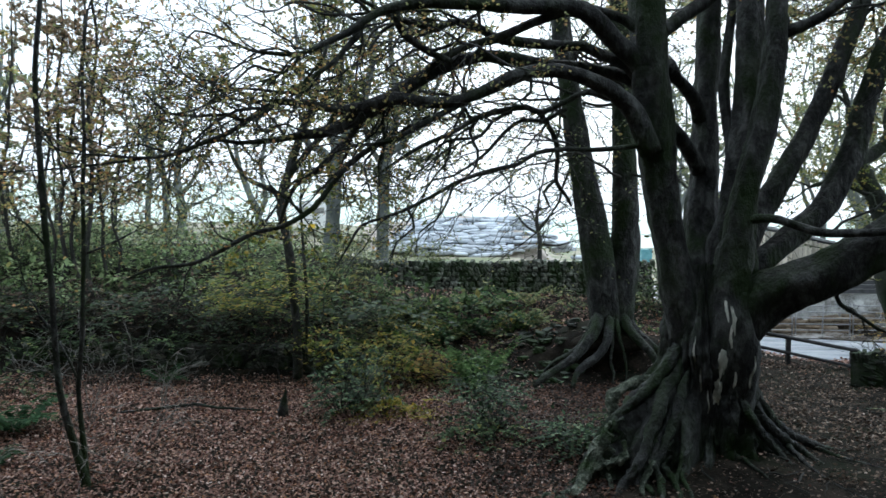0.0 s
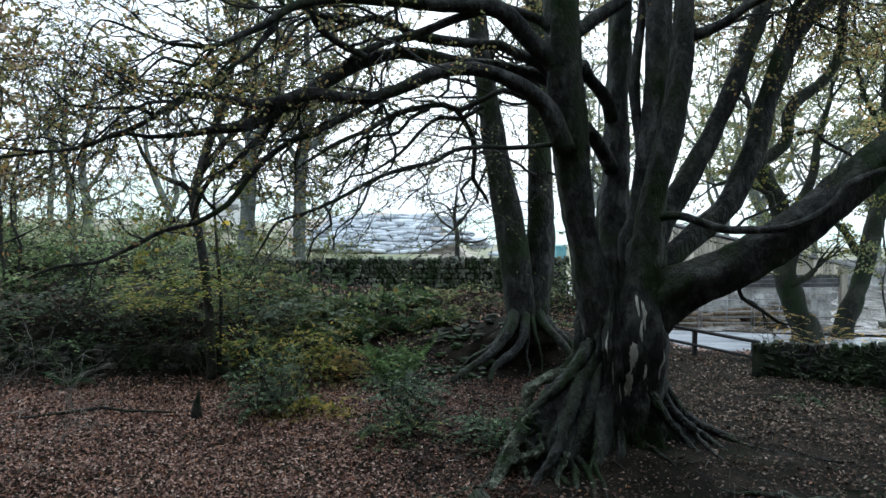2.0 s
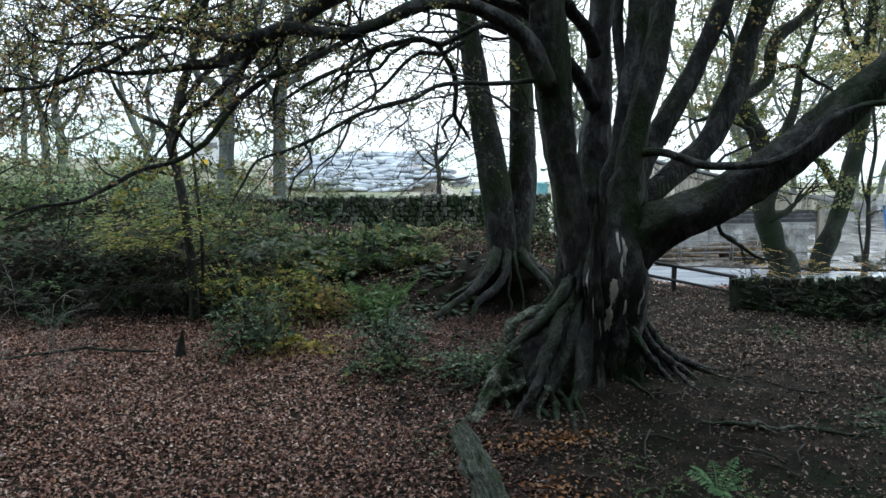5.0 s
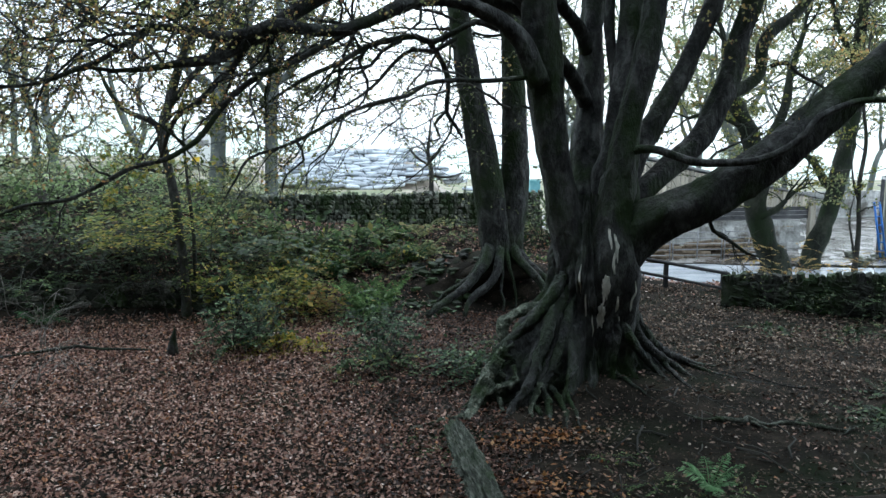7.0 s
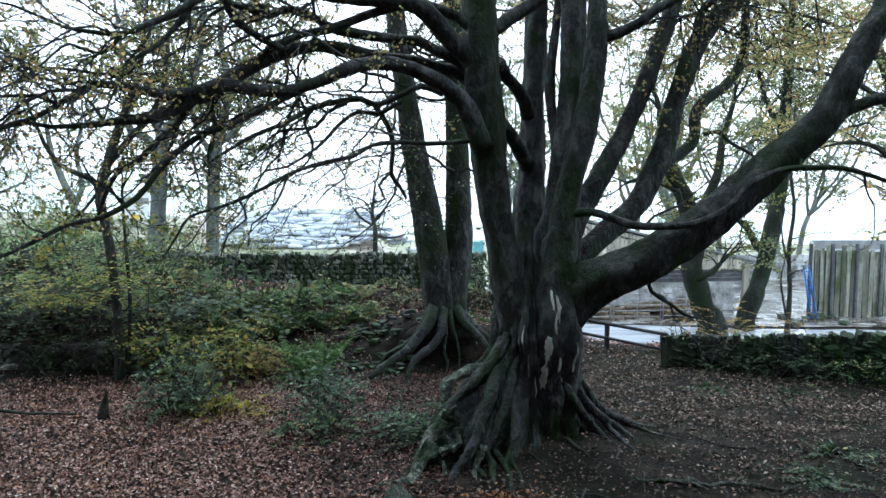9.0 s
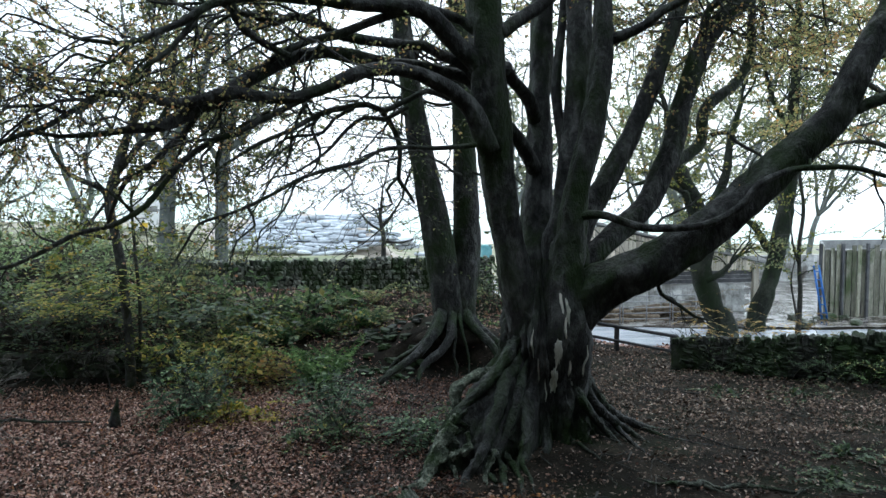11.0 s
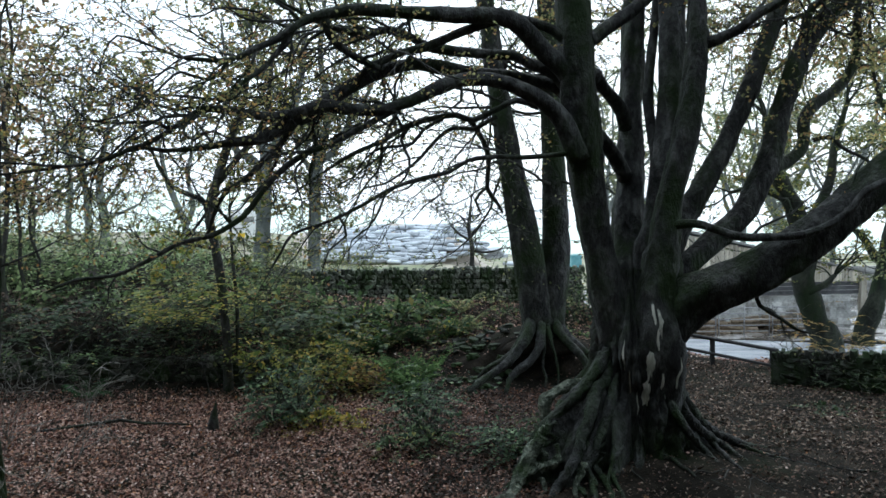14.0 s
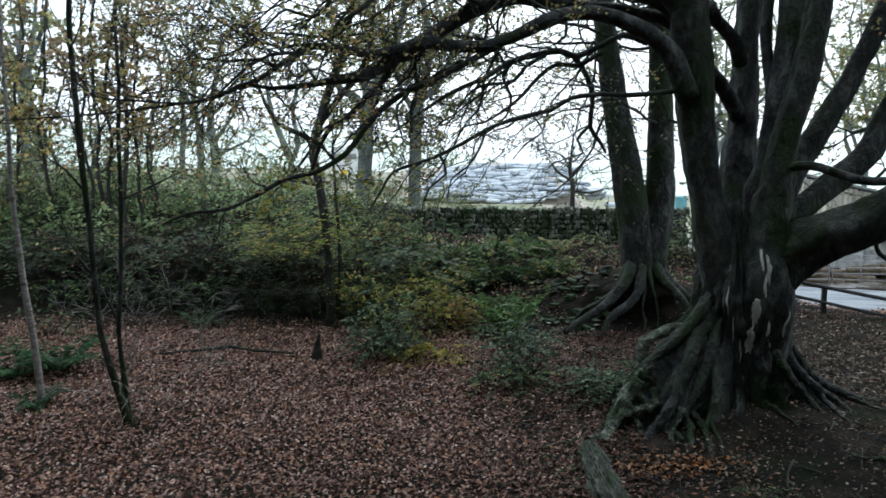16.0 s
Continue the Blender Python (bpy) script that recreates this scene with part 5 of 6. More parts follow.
knotted_tree("lane_sapling", "thin sapling behind the field wall", [[(14.27, 20.0, -0.55, 0.085), (14.31, 20.0, 0.58, 0.064), (14.23, 20.0, 1.87, 0.057), (14.34, 20.0, 2.98, 0.05), (14.18, 20.0, 4.09, 0.043), (14.22, 20.0, 5.66, 0.028)], [(14.24, 20.0, 1.39, 0.036), (14.03, 20.0, 2.03, 0.028), (13.92, 20.0, 2.83, 0.014)], [(14.22, 20.0, -0.06, 0.036), (14.01, 20.0, 0.91, 0.028), (14.08, 20.0, 1.39, 0.014)]], 43, 1.2, BARK_FAR, YELLOW, 0.8, 0.07, 0.6, 0.9, depth=1)
knotted_tree("lane_tree", "tree with yellow-green leaves beside the field wall", [[(15.77, 17.0, -0.53, 0.242), (15.66, 17.0, 1.9, 0.206), (15.24, 17.0, 3.99, 0.169), (14.85, 17.0, 5.64, 0.133), (14.32, 17.0, 6.98, 0.097), (14.09, 17.0, 8.84, 0.048)], [(15.24, 17.0, 3.99, 0.085), (14.42, 17.0, 4.54, 0.067), (13.63, 17.0, 4.66, 0.048), (12.87, 17.0, 4.52, 0.024)], [(14.94, 17.0, 5.37, 0.085), (13.89, 17.0, 6.02, 0.067), (12.96, 17.0, 6.26, 0.048), (12.05, 17.0, 6.37, 0.03)], [(14.58, 17.0, 6.45, 0.073), (13.54, 17.0, 7.22, 0.054), (12.46, 17.0, 7.57, 0.036), (11.42, 17.0, 7.66, 0.024)]], 44, 2.2, BARK_FAR, AUTUMN, 2.2, 0.07, 2.8, 1.7)
# the haze on these trees is only their pale bark colour
tree("far_tree", "tree beyond the yard, bark paled for haze", (24.0, 44), 12, 0.4, (0, 0), 4.0, 4, 44, 1.0, BARK_PALE, OLIVE, 0.45, leaf=0.13)
tree("far_tree", "tree beyond the sheds, bark paled for haze", (33.0, 48), 13, 0.4, (0, 0), 4.0, 4, 45, 1.0, BARK_PALE, OLIVE, 0.45, leaf=0.13)
tree("far_tree", "tree behind the barn, bark paled for haze", (17.0, 52), 12, 0.4, (0, 0), 4.0, 4, 46, 1.0, BARK_PALE, OLIVE, 0.45, leaf=0.13)
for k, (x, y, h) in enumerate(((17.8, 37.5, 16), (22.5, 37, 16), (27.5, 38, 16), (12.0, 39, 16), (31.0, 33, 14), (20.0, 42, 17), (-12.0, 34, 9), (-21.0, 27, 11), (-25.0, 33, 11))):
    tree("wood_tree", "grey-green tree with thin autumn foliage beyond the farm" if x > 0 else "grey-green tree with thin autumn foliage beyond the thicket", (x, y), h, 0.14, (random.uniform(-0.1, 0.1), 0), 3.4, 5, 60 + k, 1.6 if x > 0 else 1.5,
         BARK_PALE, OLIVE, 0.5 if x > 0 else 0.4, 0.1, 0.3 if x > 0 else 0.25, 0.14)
tree("far_tree", "tree beyond the thicket, bark paled for haze", (-20.0, 36), 11, 0.25, (0, 0), 4.0, 4, 47, 1.0, BARK_PALE, OLIVE, 0.45, leaf=0.12)
tree("far_tree", "tree beyond the thicket, bark paled for haze", (-17.0, 30), 10, 0.2, (0, 0), 4.0, 4, 48, 1.0, BARK_PALE, OLIVE, 0.45, leaf=0.12)


for k, (x, y, h) in enumerate(((-12.2, 18.6, 7), (-10.6, 20.5, 7.5), (-13.6, 21.5, 8), (-9.3, 22.5, 7), (-12.0, 24.5, 8))):
    tree("thicket_tree", "slender dull-leaved tree crowded in the thicket", (x, y), h, 0.06, (0.04 * (k - 2), 0), 1.6, 3, 80 + k, 2.6, BARK_FAR, OLIVE, 0.62, 0.07, 0.12, 0.16, group="thicket trees")


# ---- undergrowth ----
def bush(name, label, at, wide, high, count, lmat, seed, leaf=0.06, stems=10, smat=BARK_FAR, group="undergrowth on the bank", lift=0.0, flat=0.78, under=0.04):
    """Arching stems with leaves gathered along them, in a ragged dome."""
    r = random.Random(seed)
    base = Vector((at[0], at[1], gh(*at) - 0.03 + lift))
    t = thing(name, base, label, "bush", group)
    g, lv = Geo(), Leaves()
    for _ in range(stems if under < 0.4 else min(2, stems)):
        a, q = r.uniform(0, 2 * math.pi), r.uniform(0.3, 1.0)
        d = Vector((math.cos(a) * q * 0.8, math.sin(a) * q * 0.8, 1)).normalized()
        grow(g, lv, base + Vector((math.cos(a) * wide * 0.15, math.sin(a) * wide * 0.15, 0)), d, high * r.uniform(0.8, 1.3) + (under if under > 0.4 else 0), 0.012, 1, r, 0.6 if under < 0.4 else 0.0, -0.06, 0.2, leaf)
    # leaves stand in pairs along drooping sprays, laid in tiers over the dome with gaps between
    for _ in range(max(4, count // 20)):
        u = rand_dir(r)
        k = r.random() ** 0.3
        bump = 0.75 + 0.5 * noise.noise((base + u) * 1.7)
        tier = abs(u.z) * high * k * (0.7 + 0.7 * abs(noise.noise((base + u) * 2.6)))
        tier = round(tier / 0.19) * 0.19 + r.gauss(0, 0.025)
        c = base + Vector((u.x * wide * k * bump, u.y * wide * k * 0.8 * bump, max(0.0, tier) + under))
        out = Vector((u.x + r.gauss(0, 0.55), u.y + r.gauss(0, 0.45) - 0.15, 0)).normalized()
        side = Vector((-out.y, out.x, 0))
        ln = leaf * r.uniform(3.5, 6.5)
        for i in range(8):
            s = (i + 1) / 8
            p = c + out * ln * s + Vector((0, 0, 0.12 * ln * s - 0.35 * ln * s * s))
            p.z = max(p.z, gh(p.x, p.y) + 0.02)
            for sg in (-1, 1):
                lv.add(p, out * 0.7 + side * sg * r.uniform(0.6, 1.2) + Vector((0, 0, r.uniform(-0.35, 0.1))), leaf * r.uniform(0.6, 1.1) * (1.05 - 0.4 * s))
    part("cane_tangle", g, smat, t, "", True, "stuff")
    lv.build("foliage", lmat, t, seed, flat, wide=0.28)
    return t


def fern(at, size, fronds, seed, label, lift=0.0, mat=FERN, rise=1.05):
    """Arching fronds, each with a rib and paired leaflets."""
    r = random.Random(seed)
    base = Vector((at[0], at[1], gh(*at) + lift))
    t = thing("fern", base, label, "fern", "ferns")
    for k in range(fronds):
        a = 2 * math.pi * k / fronds + r.uniform(-0.3, 0.3)
        out = Vector((math.cos(a), math.sin(a), 0))
        g, lv, path = Geo(), Leaves(), []
        ln, up = size * r.uniform(0.7, 1.15), rise * r.uniform(0.75, 1.3)
        for i in range(13):
            s = i / 12
            path.append((base + out * (ln * 0.85 * s) + Vector((0, 0, ln * (up * s - 0.78 * s * s))), 0.006 * (1 - 0.8 * s) + 0.001))
        g.tube(path, 4)
        rib = part("frond", g, mat, t)
        side = Vector((-out.y, out.x, 0))
        for i in range(1, 24):
            s = i / 24
            p = path[min(12, int(s * 12))][0].lerp(path[min(12, int(s * 12) + 1)][0], s * 12 % 1)
            w = ln * 0.26 * math.sin(math.pi * min(1, s * 0.85 + 0.12)) ** 0.8 * r.uniform(0.8, 1.1)
            for sg in (-1, 1):
                lv.add(p, side * sg + out * 0.45 + Vector((0, 0, r.uniform(-0.5, 0.0))), w)
        lv.build("pinnae", mat, rib, seed + k, 0.7, wide=0.06)
    return t


rv = random.Random(77)
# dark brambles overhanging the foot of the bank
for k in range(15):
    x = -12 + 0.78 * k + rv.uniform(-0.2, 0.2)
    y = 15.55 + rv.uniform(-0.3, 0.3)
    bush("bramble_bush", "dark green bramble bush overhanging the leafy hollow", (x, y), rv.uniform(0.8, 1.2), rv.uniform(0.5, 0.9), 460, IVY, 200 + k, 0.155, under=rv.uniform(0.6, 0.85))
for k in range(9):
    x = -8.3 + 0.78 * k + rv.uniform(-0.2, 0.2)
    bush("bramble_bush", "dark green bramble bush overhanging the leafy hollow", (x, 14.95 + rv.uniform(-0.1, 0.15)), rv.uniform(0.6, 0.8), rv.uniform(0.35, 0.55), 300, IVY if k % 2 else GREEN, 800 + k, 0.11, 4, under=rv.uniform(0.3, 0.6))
# dead bracken over the brambles
for k in range(8):
    x = -9.5 + 0.75 * k + rv.uniform(-0.3, 0.3)
    bush("bracken_clump", "purple-brown dead bracken collapsed on the bank", (x, 16.2 + rv.uniform(-0.4, 0.4)), 0.9, rv.uniform(0.8, 1.1), 460, BRACKEN, 225 + k, 0.09, 14, DEAD if k % 3 == 0 else BARK_FAR, under=0.35)
# the next rows, higher on the bank
for k in range(13):
    x = -13 + 1.1 * k + rv.uniform(-0.3, 0.3)
    y = 17.4 + rv.uniform(-0.4, 0.4)
    bush("bramble_bush", "tangled bramble on the bank", (x, y), rv.uniform(0.9, 1.3), rv.uniform(0.8, 1.15), 620, LUSH if -8.5 < x < -4.4 and k % 3 else GREEN, 240 + k, 0.16)
for k in range(13):
    x = -15 + 1.05 * k + rv.uniform(-0.3, 0.3)
    bush("elder_bush", "bright green leafy bush high on the bank", (x, 19.2 + rv.uniform(-0.5, 0.5)), 1.2, 1.3, 900, LUSH if x < -3 else OLIVE, 280 + k, 0.12)
for k, (x, y, w, h, m) in enumerate(((-12.6, 19.8, 1.2, 3.4, GREEN), (-11.2, 19.0, 1.1, 2.8, OLIVE), (-10.2, 20.2, 1.2, 3.3, GREEN), (-9.2, 19.4, 1.0, 2.6, OLIVE), (-13.8, 18.6, 1.2, 3.2, IVY), (-11.8, 21.5, 1.3, 3.8, OLIVE))):
    bush("thicket_bush", "tall tangled thicket bush with dull autumn leaves", (x, y), w, h, 1300, m, 300 + k, 0.085, 8)
for k, (x, y, w, h) in enumerate(((-6.6, 23.0, 1.0, 1.9), (-5.2, 24.0, 1.1, 2.3), (-2.9, 23.6, 0.9, 2.0), (-1.2, 24.2, 0.9, 1.7), (-8.2, 24.5, 1.2, 2.2))):
    bush("thicket_bush", "thin olive thicket bush beyond the bank wall", (x, y), w, h, 520, OLIVE, 340 + k, 0.1, 5, BARK_PALE)
# yellowing hazel by the hedgerow tree
for k, (x, y, w, h, m, u) in enumerate(((-3.6, 14.1, 0.55, 0.9, YELLOW, 1.3), (-2.9, 14.0, 0.45, 0.8, YELLOW, 1.35), (-3.9, 15.0, 0.7, 1.5, YELLOW, 1.0), (-3.3, 14.8, 0.7, 1.7, OLIVE, 1.1), (-2.6, 15.2, 0.8, 1.6, YELLOW, 0.9), (-3.1, 15.6, 0.8, 2.1, OLIVE, 0.8), (-2.0, 14.5, 0.5, 0.9, YELLOW, 0.2),
                                         (-1.05, 14.0, 0.5, 0.85, YELLOW, 0.1), (-0.55, 14.2, 0.45, 0.7, RUSSET, 0.05), (-0.8, 14.6, 0.5, 0.9, YELLOW, 0.15), (-1.1, 15.6, 0.7, 0.8, OLIVE, 0.1), (-0.6, 16.6, 0.6, 0.6, YELLOW, 0.1), (-1.7, 16.6, 0.8, 1.2, OLIVE, 0.3), (-0.4, 14.6, 0.5, 0.4, YELLOW, 0.05), (-2.2, 17.3, 0.8, 1.1, YELLOW, 0.3))):
    bush("hazel_bush", "yellowing hazel bush with thin upright stems", (x, y), w, h, 620, m, 320 + k, 0.115, 6, under=u + 0.1)
# low growth on the bank below the wall
for k in range(30):
    x, y = rv.uniform(-2.2, 6.0), rv.uniform(15.6, 19.4)
    if x > 1.8 and y < 16.4:
        continue
    bush("bracken_clump", "low fading bracken and bramble on the bank", (x, y), rv.uniform(0.35, 0.7), rv.uniform(0.15, 0.45), 240, (OLIVE, BRACKEN, GREEN, BRACKEN, YELLOW, BRACKEN)[k % 6], 360 + k, 0.09, 5)
for k, (x, y) in enumerate(((5.4, 18.9), (6.0, 19.6), (4.9, 18.2))):
    bush("bramble_bush", "tangled bramble behind the bank beech", (x, y), 0.8, 1.2, 520, GREEN, 390 + k, 0.1)
# pale scrub beyond the thicket
for k in range(15):
    x = -17 + 1.15 * k + rv.uniform(-0.3, 0.3)
    bush("scrub_bush", "pale dry scrub on the rough pasture", (x, 28 + rv.uniform(-2, 3)), 1.6, rv.uniform(0.8, 1.3), 600, OLIVE, 500 + k, 0.16, 8, group="scrub beyond the bank")
# plants on the leafy floor
for k, (x, y, w, h, m) in enumerate(((-1.62, 12.5, 0.45, 1.15, HOLLY), (-1.25, 12.4, 0.42, 0.95, HOLLY), (-1.55, 11.95, 0.35, 0.5, HOLLY), (-0.85, 11.85, 0.4, 0.3, GOLD), (-0.5, 11.95, 0.3, 0.22, GOLD), (-0.95, 12.3, 0.3, 0.4, GREEN), (-1.3, 13.6, 0.6, 0.9, YELLOW),
                                     (0.55, 11.4, 0.38, 1.0, HOLLY), (0.8, 11.1, 0.36, 0.8, HOLLY), (0.25, 10.6, 0.45, 0.4, SHRUB), (0.7, 10.4, 0.35, 0.35, SHRUB), (1.6, 10.2, 0.3, 0.35, HOLLY), (1.9, 9.9, 0.25, 0.3, HOLLY), (1.75, 9.65, 0.25, 0.3, HOLLY),
                                     (-7.3, 13.2, 0.7, 0.5, SHRUB), (9.6, 9.9, 0.5, 0.25, IVY), (10.8, 10.6, 0.5, 0.25, SHRUB), (0.9, 12.9, 0.4, 0.45, HOLLY), (0.5, 13.6, 0.4, 0.6, GREEN), (2.3, 10.6, 0.3, 0.25, SHRUB),
                                     (6.2, 8.0, 0.3, 0.12, IVY), (6.9, 8.6, 0.3, 0.14, IVY), (7.2, 12.0, 0.4, 0.12, IVY), (8.3, 11.6, 0.5, 0.15, IVY))):
    bush("ground_plant", "low leafy shrub on the forest floor", (x, y), w, h, 760 if h > 0.55 else 360, m, 420 + k, 0.085, 7, group="plants on the leafy floor")
for k, (x, y, h) in enumerate(((-7.2, 14.6, 1.3), (-6.4, 14.5, 1.2), (-6.9, 14.2, 0.9), (-5.6, 14.5, 1.1), (-7.9, 14.8, 1.4), (-4.9, 14.7, 0.9), (-4.05, 9.5, 1.5), (-4.75, 9.9, 1.3), (-3.95, 10.6, 1.2), (-5.2, 11.6, 1.4), (-4.5, 12.6, 1.2))):
    r = random.Random(600 + k)
    base = Vector((x, y, gh(x, y) - 0.03))
    t = thing("dead_shrub", base, "bare pale grey dead shrub at the thicket edge", "bush", "dead shrubs")
    g = Geo()
    for _ in range(3):
        grow(g, Leaves(), base.copy(), (rand_dir(r) * 0.8 + Vector((0, -0.2, 0.9))).normalized(), h * r.uniform(0.8, 1.4), 0.012 if y > 12 else 0.008, 2 if k % 2 else 1, r, 0.0, 0.0, 0.46, thin=0.0042 if y > 12 else 0.003)
    part("cane_tangle", g, DEAD, t, "", True, "stuff")
for k, (x, y) in enumerate(((2.9, 6.7), (3.3, 6.35), (3.7, 6.6), (2.7, 7.2), (2.55, 6.4), (1.0, 7.6), (0.75, 7.9))):
    bush("moss_clump", "low dark green moss and seedlings on the soil", (x, y), 0.32, 0.1, 330, GREEN, 640 + k, 0.03, 3, group="moss clumps", lift=-0.02)
fern((3.36, 6.5), 0.33, 8, 1, "small bright green fern on the dark soil", 0.02, FERN_PALE, 1.3)
for k, (x, y, q) in enumerate(((0.62, 13.9, 0.75), (0.4, 14.2, 0.65), (0.85, 14.2, 0.7), (0.55, 13.5, 0.6))):
    fern((x, y), q, 13, 50 + k, "feathery green fern among the floor plants", 0.05, FERN, 1.5)
fern((-6.1, 11.2), 0.85, 14, 3, "dark green fern in the leaf litter", mat=FERN_DARK)
fern((-6.6, 10.9), 0.75, 13, 4, "dark green fern in the leaf litter", mat=FERN_DARK)
fern((-5.5, 9.45), 0.45, 11, 5, "drooping fern at the foot of a birch sapling", mat=FERN_DARK)
fern((-6.4, 9.3), 0.5, 11, 6, "drooping fern in the leaf litter", mat=FERN_DARK)
fern((-5.0, 14.1), 0.5, 9, 8, "dark green fern in the leaf litter", mat=FERN_DARK)
for k in range(24):
    x, y = -1.0 + 0.26 * (k % 12) * rv.uniform(0.9, 1.1), 15.7 + 0.28 * (k // 2 % 12) + rv.uniform(-0.3, 0.3)
    fern((x, y), rv.uniform(0.4, 0.65), 10, 20 + k, "fading green fern on the bank below the wall", 0.02, (FERN, FERN_DARK, OLIVE)[k % 3], 1.3)


# ---- dry stone walls ----
def stone_meshes(seed, mat, count=10):
    out = []
    r = random.Random(seed)
    for _ in range(count):
        bm = bmesh.new()
        bmesh.ops.create_cube(bm, size=1)
        bmesh.ops.subdivide_edges(bm, edges=bm.edges[:], cuts=1, use_grid_fill=True)
        for v in bm.verts:
            c = v.co * 2
            k = 1.0 - 0.07 * (abs(c.x) + abs(c.y) + abs(c.z) - 1)
            v.co = Vector((c.x * k, c.y * k, c.z * k)) * 0.5 + rand_dir(r) * 0.09
        me = bpy.data.meshes.new("stone")
        bm.to_mesh(me)
        bm.free()
        me.materials.append(mat)
        out.append(me)
    return out


STONES, DARK_STONES = stone_meshes(9, STONE), stone_meshes(10, STONE_DARK)


def stone_at(parent, c, size, rot, r, name="stone", kinds=DARK_STONES):
    ob = new(name, r.choice(kinds))
    m = Matrix.LocRotScale(Vector(c), Euler((r.uniform(-0.15, 0.15), r.uniform(-0.25, 0.25), rot + r.uniform(-0.15, 0.15))), Vector(size))
    if parent:
        ob.parent = parent
        ob.matrix_basis = Matrix.Translation(parent.location).inverted() @ m
    else:
        ob.matrix_basis = m
    return ob


def stone_wall(name, a, b, tops, thick, seed, label, course=0.12, cope=0.2, kinds=DARK_STONES, lengths=(0.1, 0.3)):
    """Courses of rough stones over a rubble core, with upright copes."""
    r = random.Random(seed)
    va, vb = Vector((*a, 0)), Vector((*b, 0))
    ln, rot = (vb - va).length, math.atan2(b[1] - a[1], b[0] - a[0])
    along = (vb - va).normalized()
    w = thing(name, (*a, gh(*a)), label, "wall", "", "structure")
    g = Geo()
    for i in range(12):
        s0, s1 = i / 12, (i + 1) / 12
        p = va.lerp(vb, (s0 + s1) / 2)
        lo, hi = gh(p.x, p.y) - 0.3, tops[0] + (tops[1] - tops[0]) * (s0 + s1) / 2 - cope * 0.6
        g.box((p.x, p.y, (lo + hi) / 2), (ln / 12, thick * 0.7, hi - lo), rot)
    part("rubble_core", g, STONE_DARK, w, smooth=False)
    row, laid = 0, []
    z0 = min(gh(*a), gh(*b)) - 0.05
    while True:
        s, placed = r.uniform(0, 0.2), 0
        while s < ln:
            l = r.uniform(*lengths)
            p = va + along * (s + l / 2)
            top = tops[0] + (tops[1] - tops[0]) * s / ln + 0.04 * noise.noise(Vector((s, 0, 3)))
            z = z0 + row * course
            if z < top - cope and z > gh(p.x, p.y) - 0.15:
                ob = stone_at(w, (p.x + r.uniform(-0.03, 0.03), p.y + r.uniform(-0.03, 0.03), z + course / 2), (l * 0.95, thick * r.uniform(0.8, 1.2), course * r.uniform(0.7, 1.1)), rot, r, "stone", kinds)
                laid.append(ob)
            placed += z < top - cope
            s += l
        row += 1
        if not placed:
            break
    rest = Geo()
    for ob in laid[:max(0, len(laid) - 300)]:
        m = Matrix.Translation(w.location) @ ob.matrix_basis
        n = len(rest.v)
        rest.v += [m @ v.co for v in ob.data.vertices]
        rest.f += [tuple(n + i for i in f.vertices) for f in ob.data.polygons]
        bpy.data.objects.remove(ob)
    if rest.v:
        part("stone_rows", rest, kinds[0].materials[0], w, "", False, "stuff")
    s = 0
    while s < ln:
        l = r.uniform(0.06, 0.14)
        p = va + along * (s + l / 2)
        top = tops[0] + (tops[1] - tops[0]) * s / ln + 0.04 * noise.noise(Vector((s, 0, 3)))
        if r.random() > 0.03:
            h = cope * r.uniform(0.75, 1.15)
            stone_at(w, (p.x, p.y, top - cope + h / 2), (l * 1.0, thick * r.uniform(0.8, 1.0), h), rot, r, "cope_stone", kinds if r.random() < 0.6 else DARK_STONES)
        s += l
    return w


stone_wall("wall_back", (-3.2, 20.6), (5.2, 19.8), (1.72, 1.80), 0.4, 31, "mossy dark dry stone wall along the top of the bank", 0.125, 0.16, STONES, (0.05, 0.15))
stone_wall("wall_right", (7.45, 14.3), (11.6, 11.2), (0.56, 1.08), 0.4, 32, "low dark mossy dry stone wall beside the lane", 0.1)
stone_wall("wall_ruined", (-8.4, 15.35), (-1.6, 14.85), (0.55, 0.55), 0.3, 33, "tumbledown dark stone wall under the brambles", 0.11, 0.1, DARK_STONES + DARK_STONES + STONES, (0.1, 0.26))
rs_ = random.Random(12)
for k in range(80):
    x, y = rs_.uniform(1.35, 2.75), rs_.uniform(13.95, 16.6)
    if x > 2.3 and y < 14.7:
        continue
    q = rs_.uniform(0.07, 0.2)
    tagged(stone_at(None, (x, y, gh(x, y) + 0.03 + 0.1 * rs_.random() * max(0, 1 - abs(x - 2.2))), (q * 1.4, q, q * 0.5), rs_.uniform(0, 3), rs_, "fallen_stone"), "loose mossy stone tumbled below the beech roots", "stone", "tumbled stones")

# ---- rail, lane and yard ----
rail = thing("lane_rail", (7.0, 15.8, gh(7.0, 15.8)), "low dark painted rail beside the lane", "railing")
for x, top in ((6.95, 0.58), (8.25, 0.33), (5.4, 0.86)):
    g = Geo()
    g.box((x, 15.84, (top + gh(x, 15.8) - 0.15) / 2), (0.08, 0.08, top - gh(x, 15.8) + 0.15))
    part("post", g, IRON, rail, smooth=False)
g = Geo()
g.tube([(Vector((5.3, 15.8, 0.87)), 0.04), (Vector((6.95, 15.8, 0.55)), 0.04), (Vector((8.35, 15.8, 0.28)), 0.04)], 8)
part("top_rail", g, IRON, rail)
g = Geo()
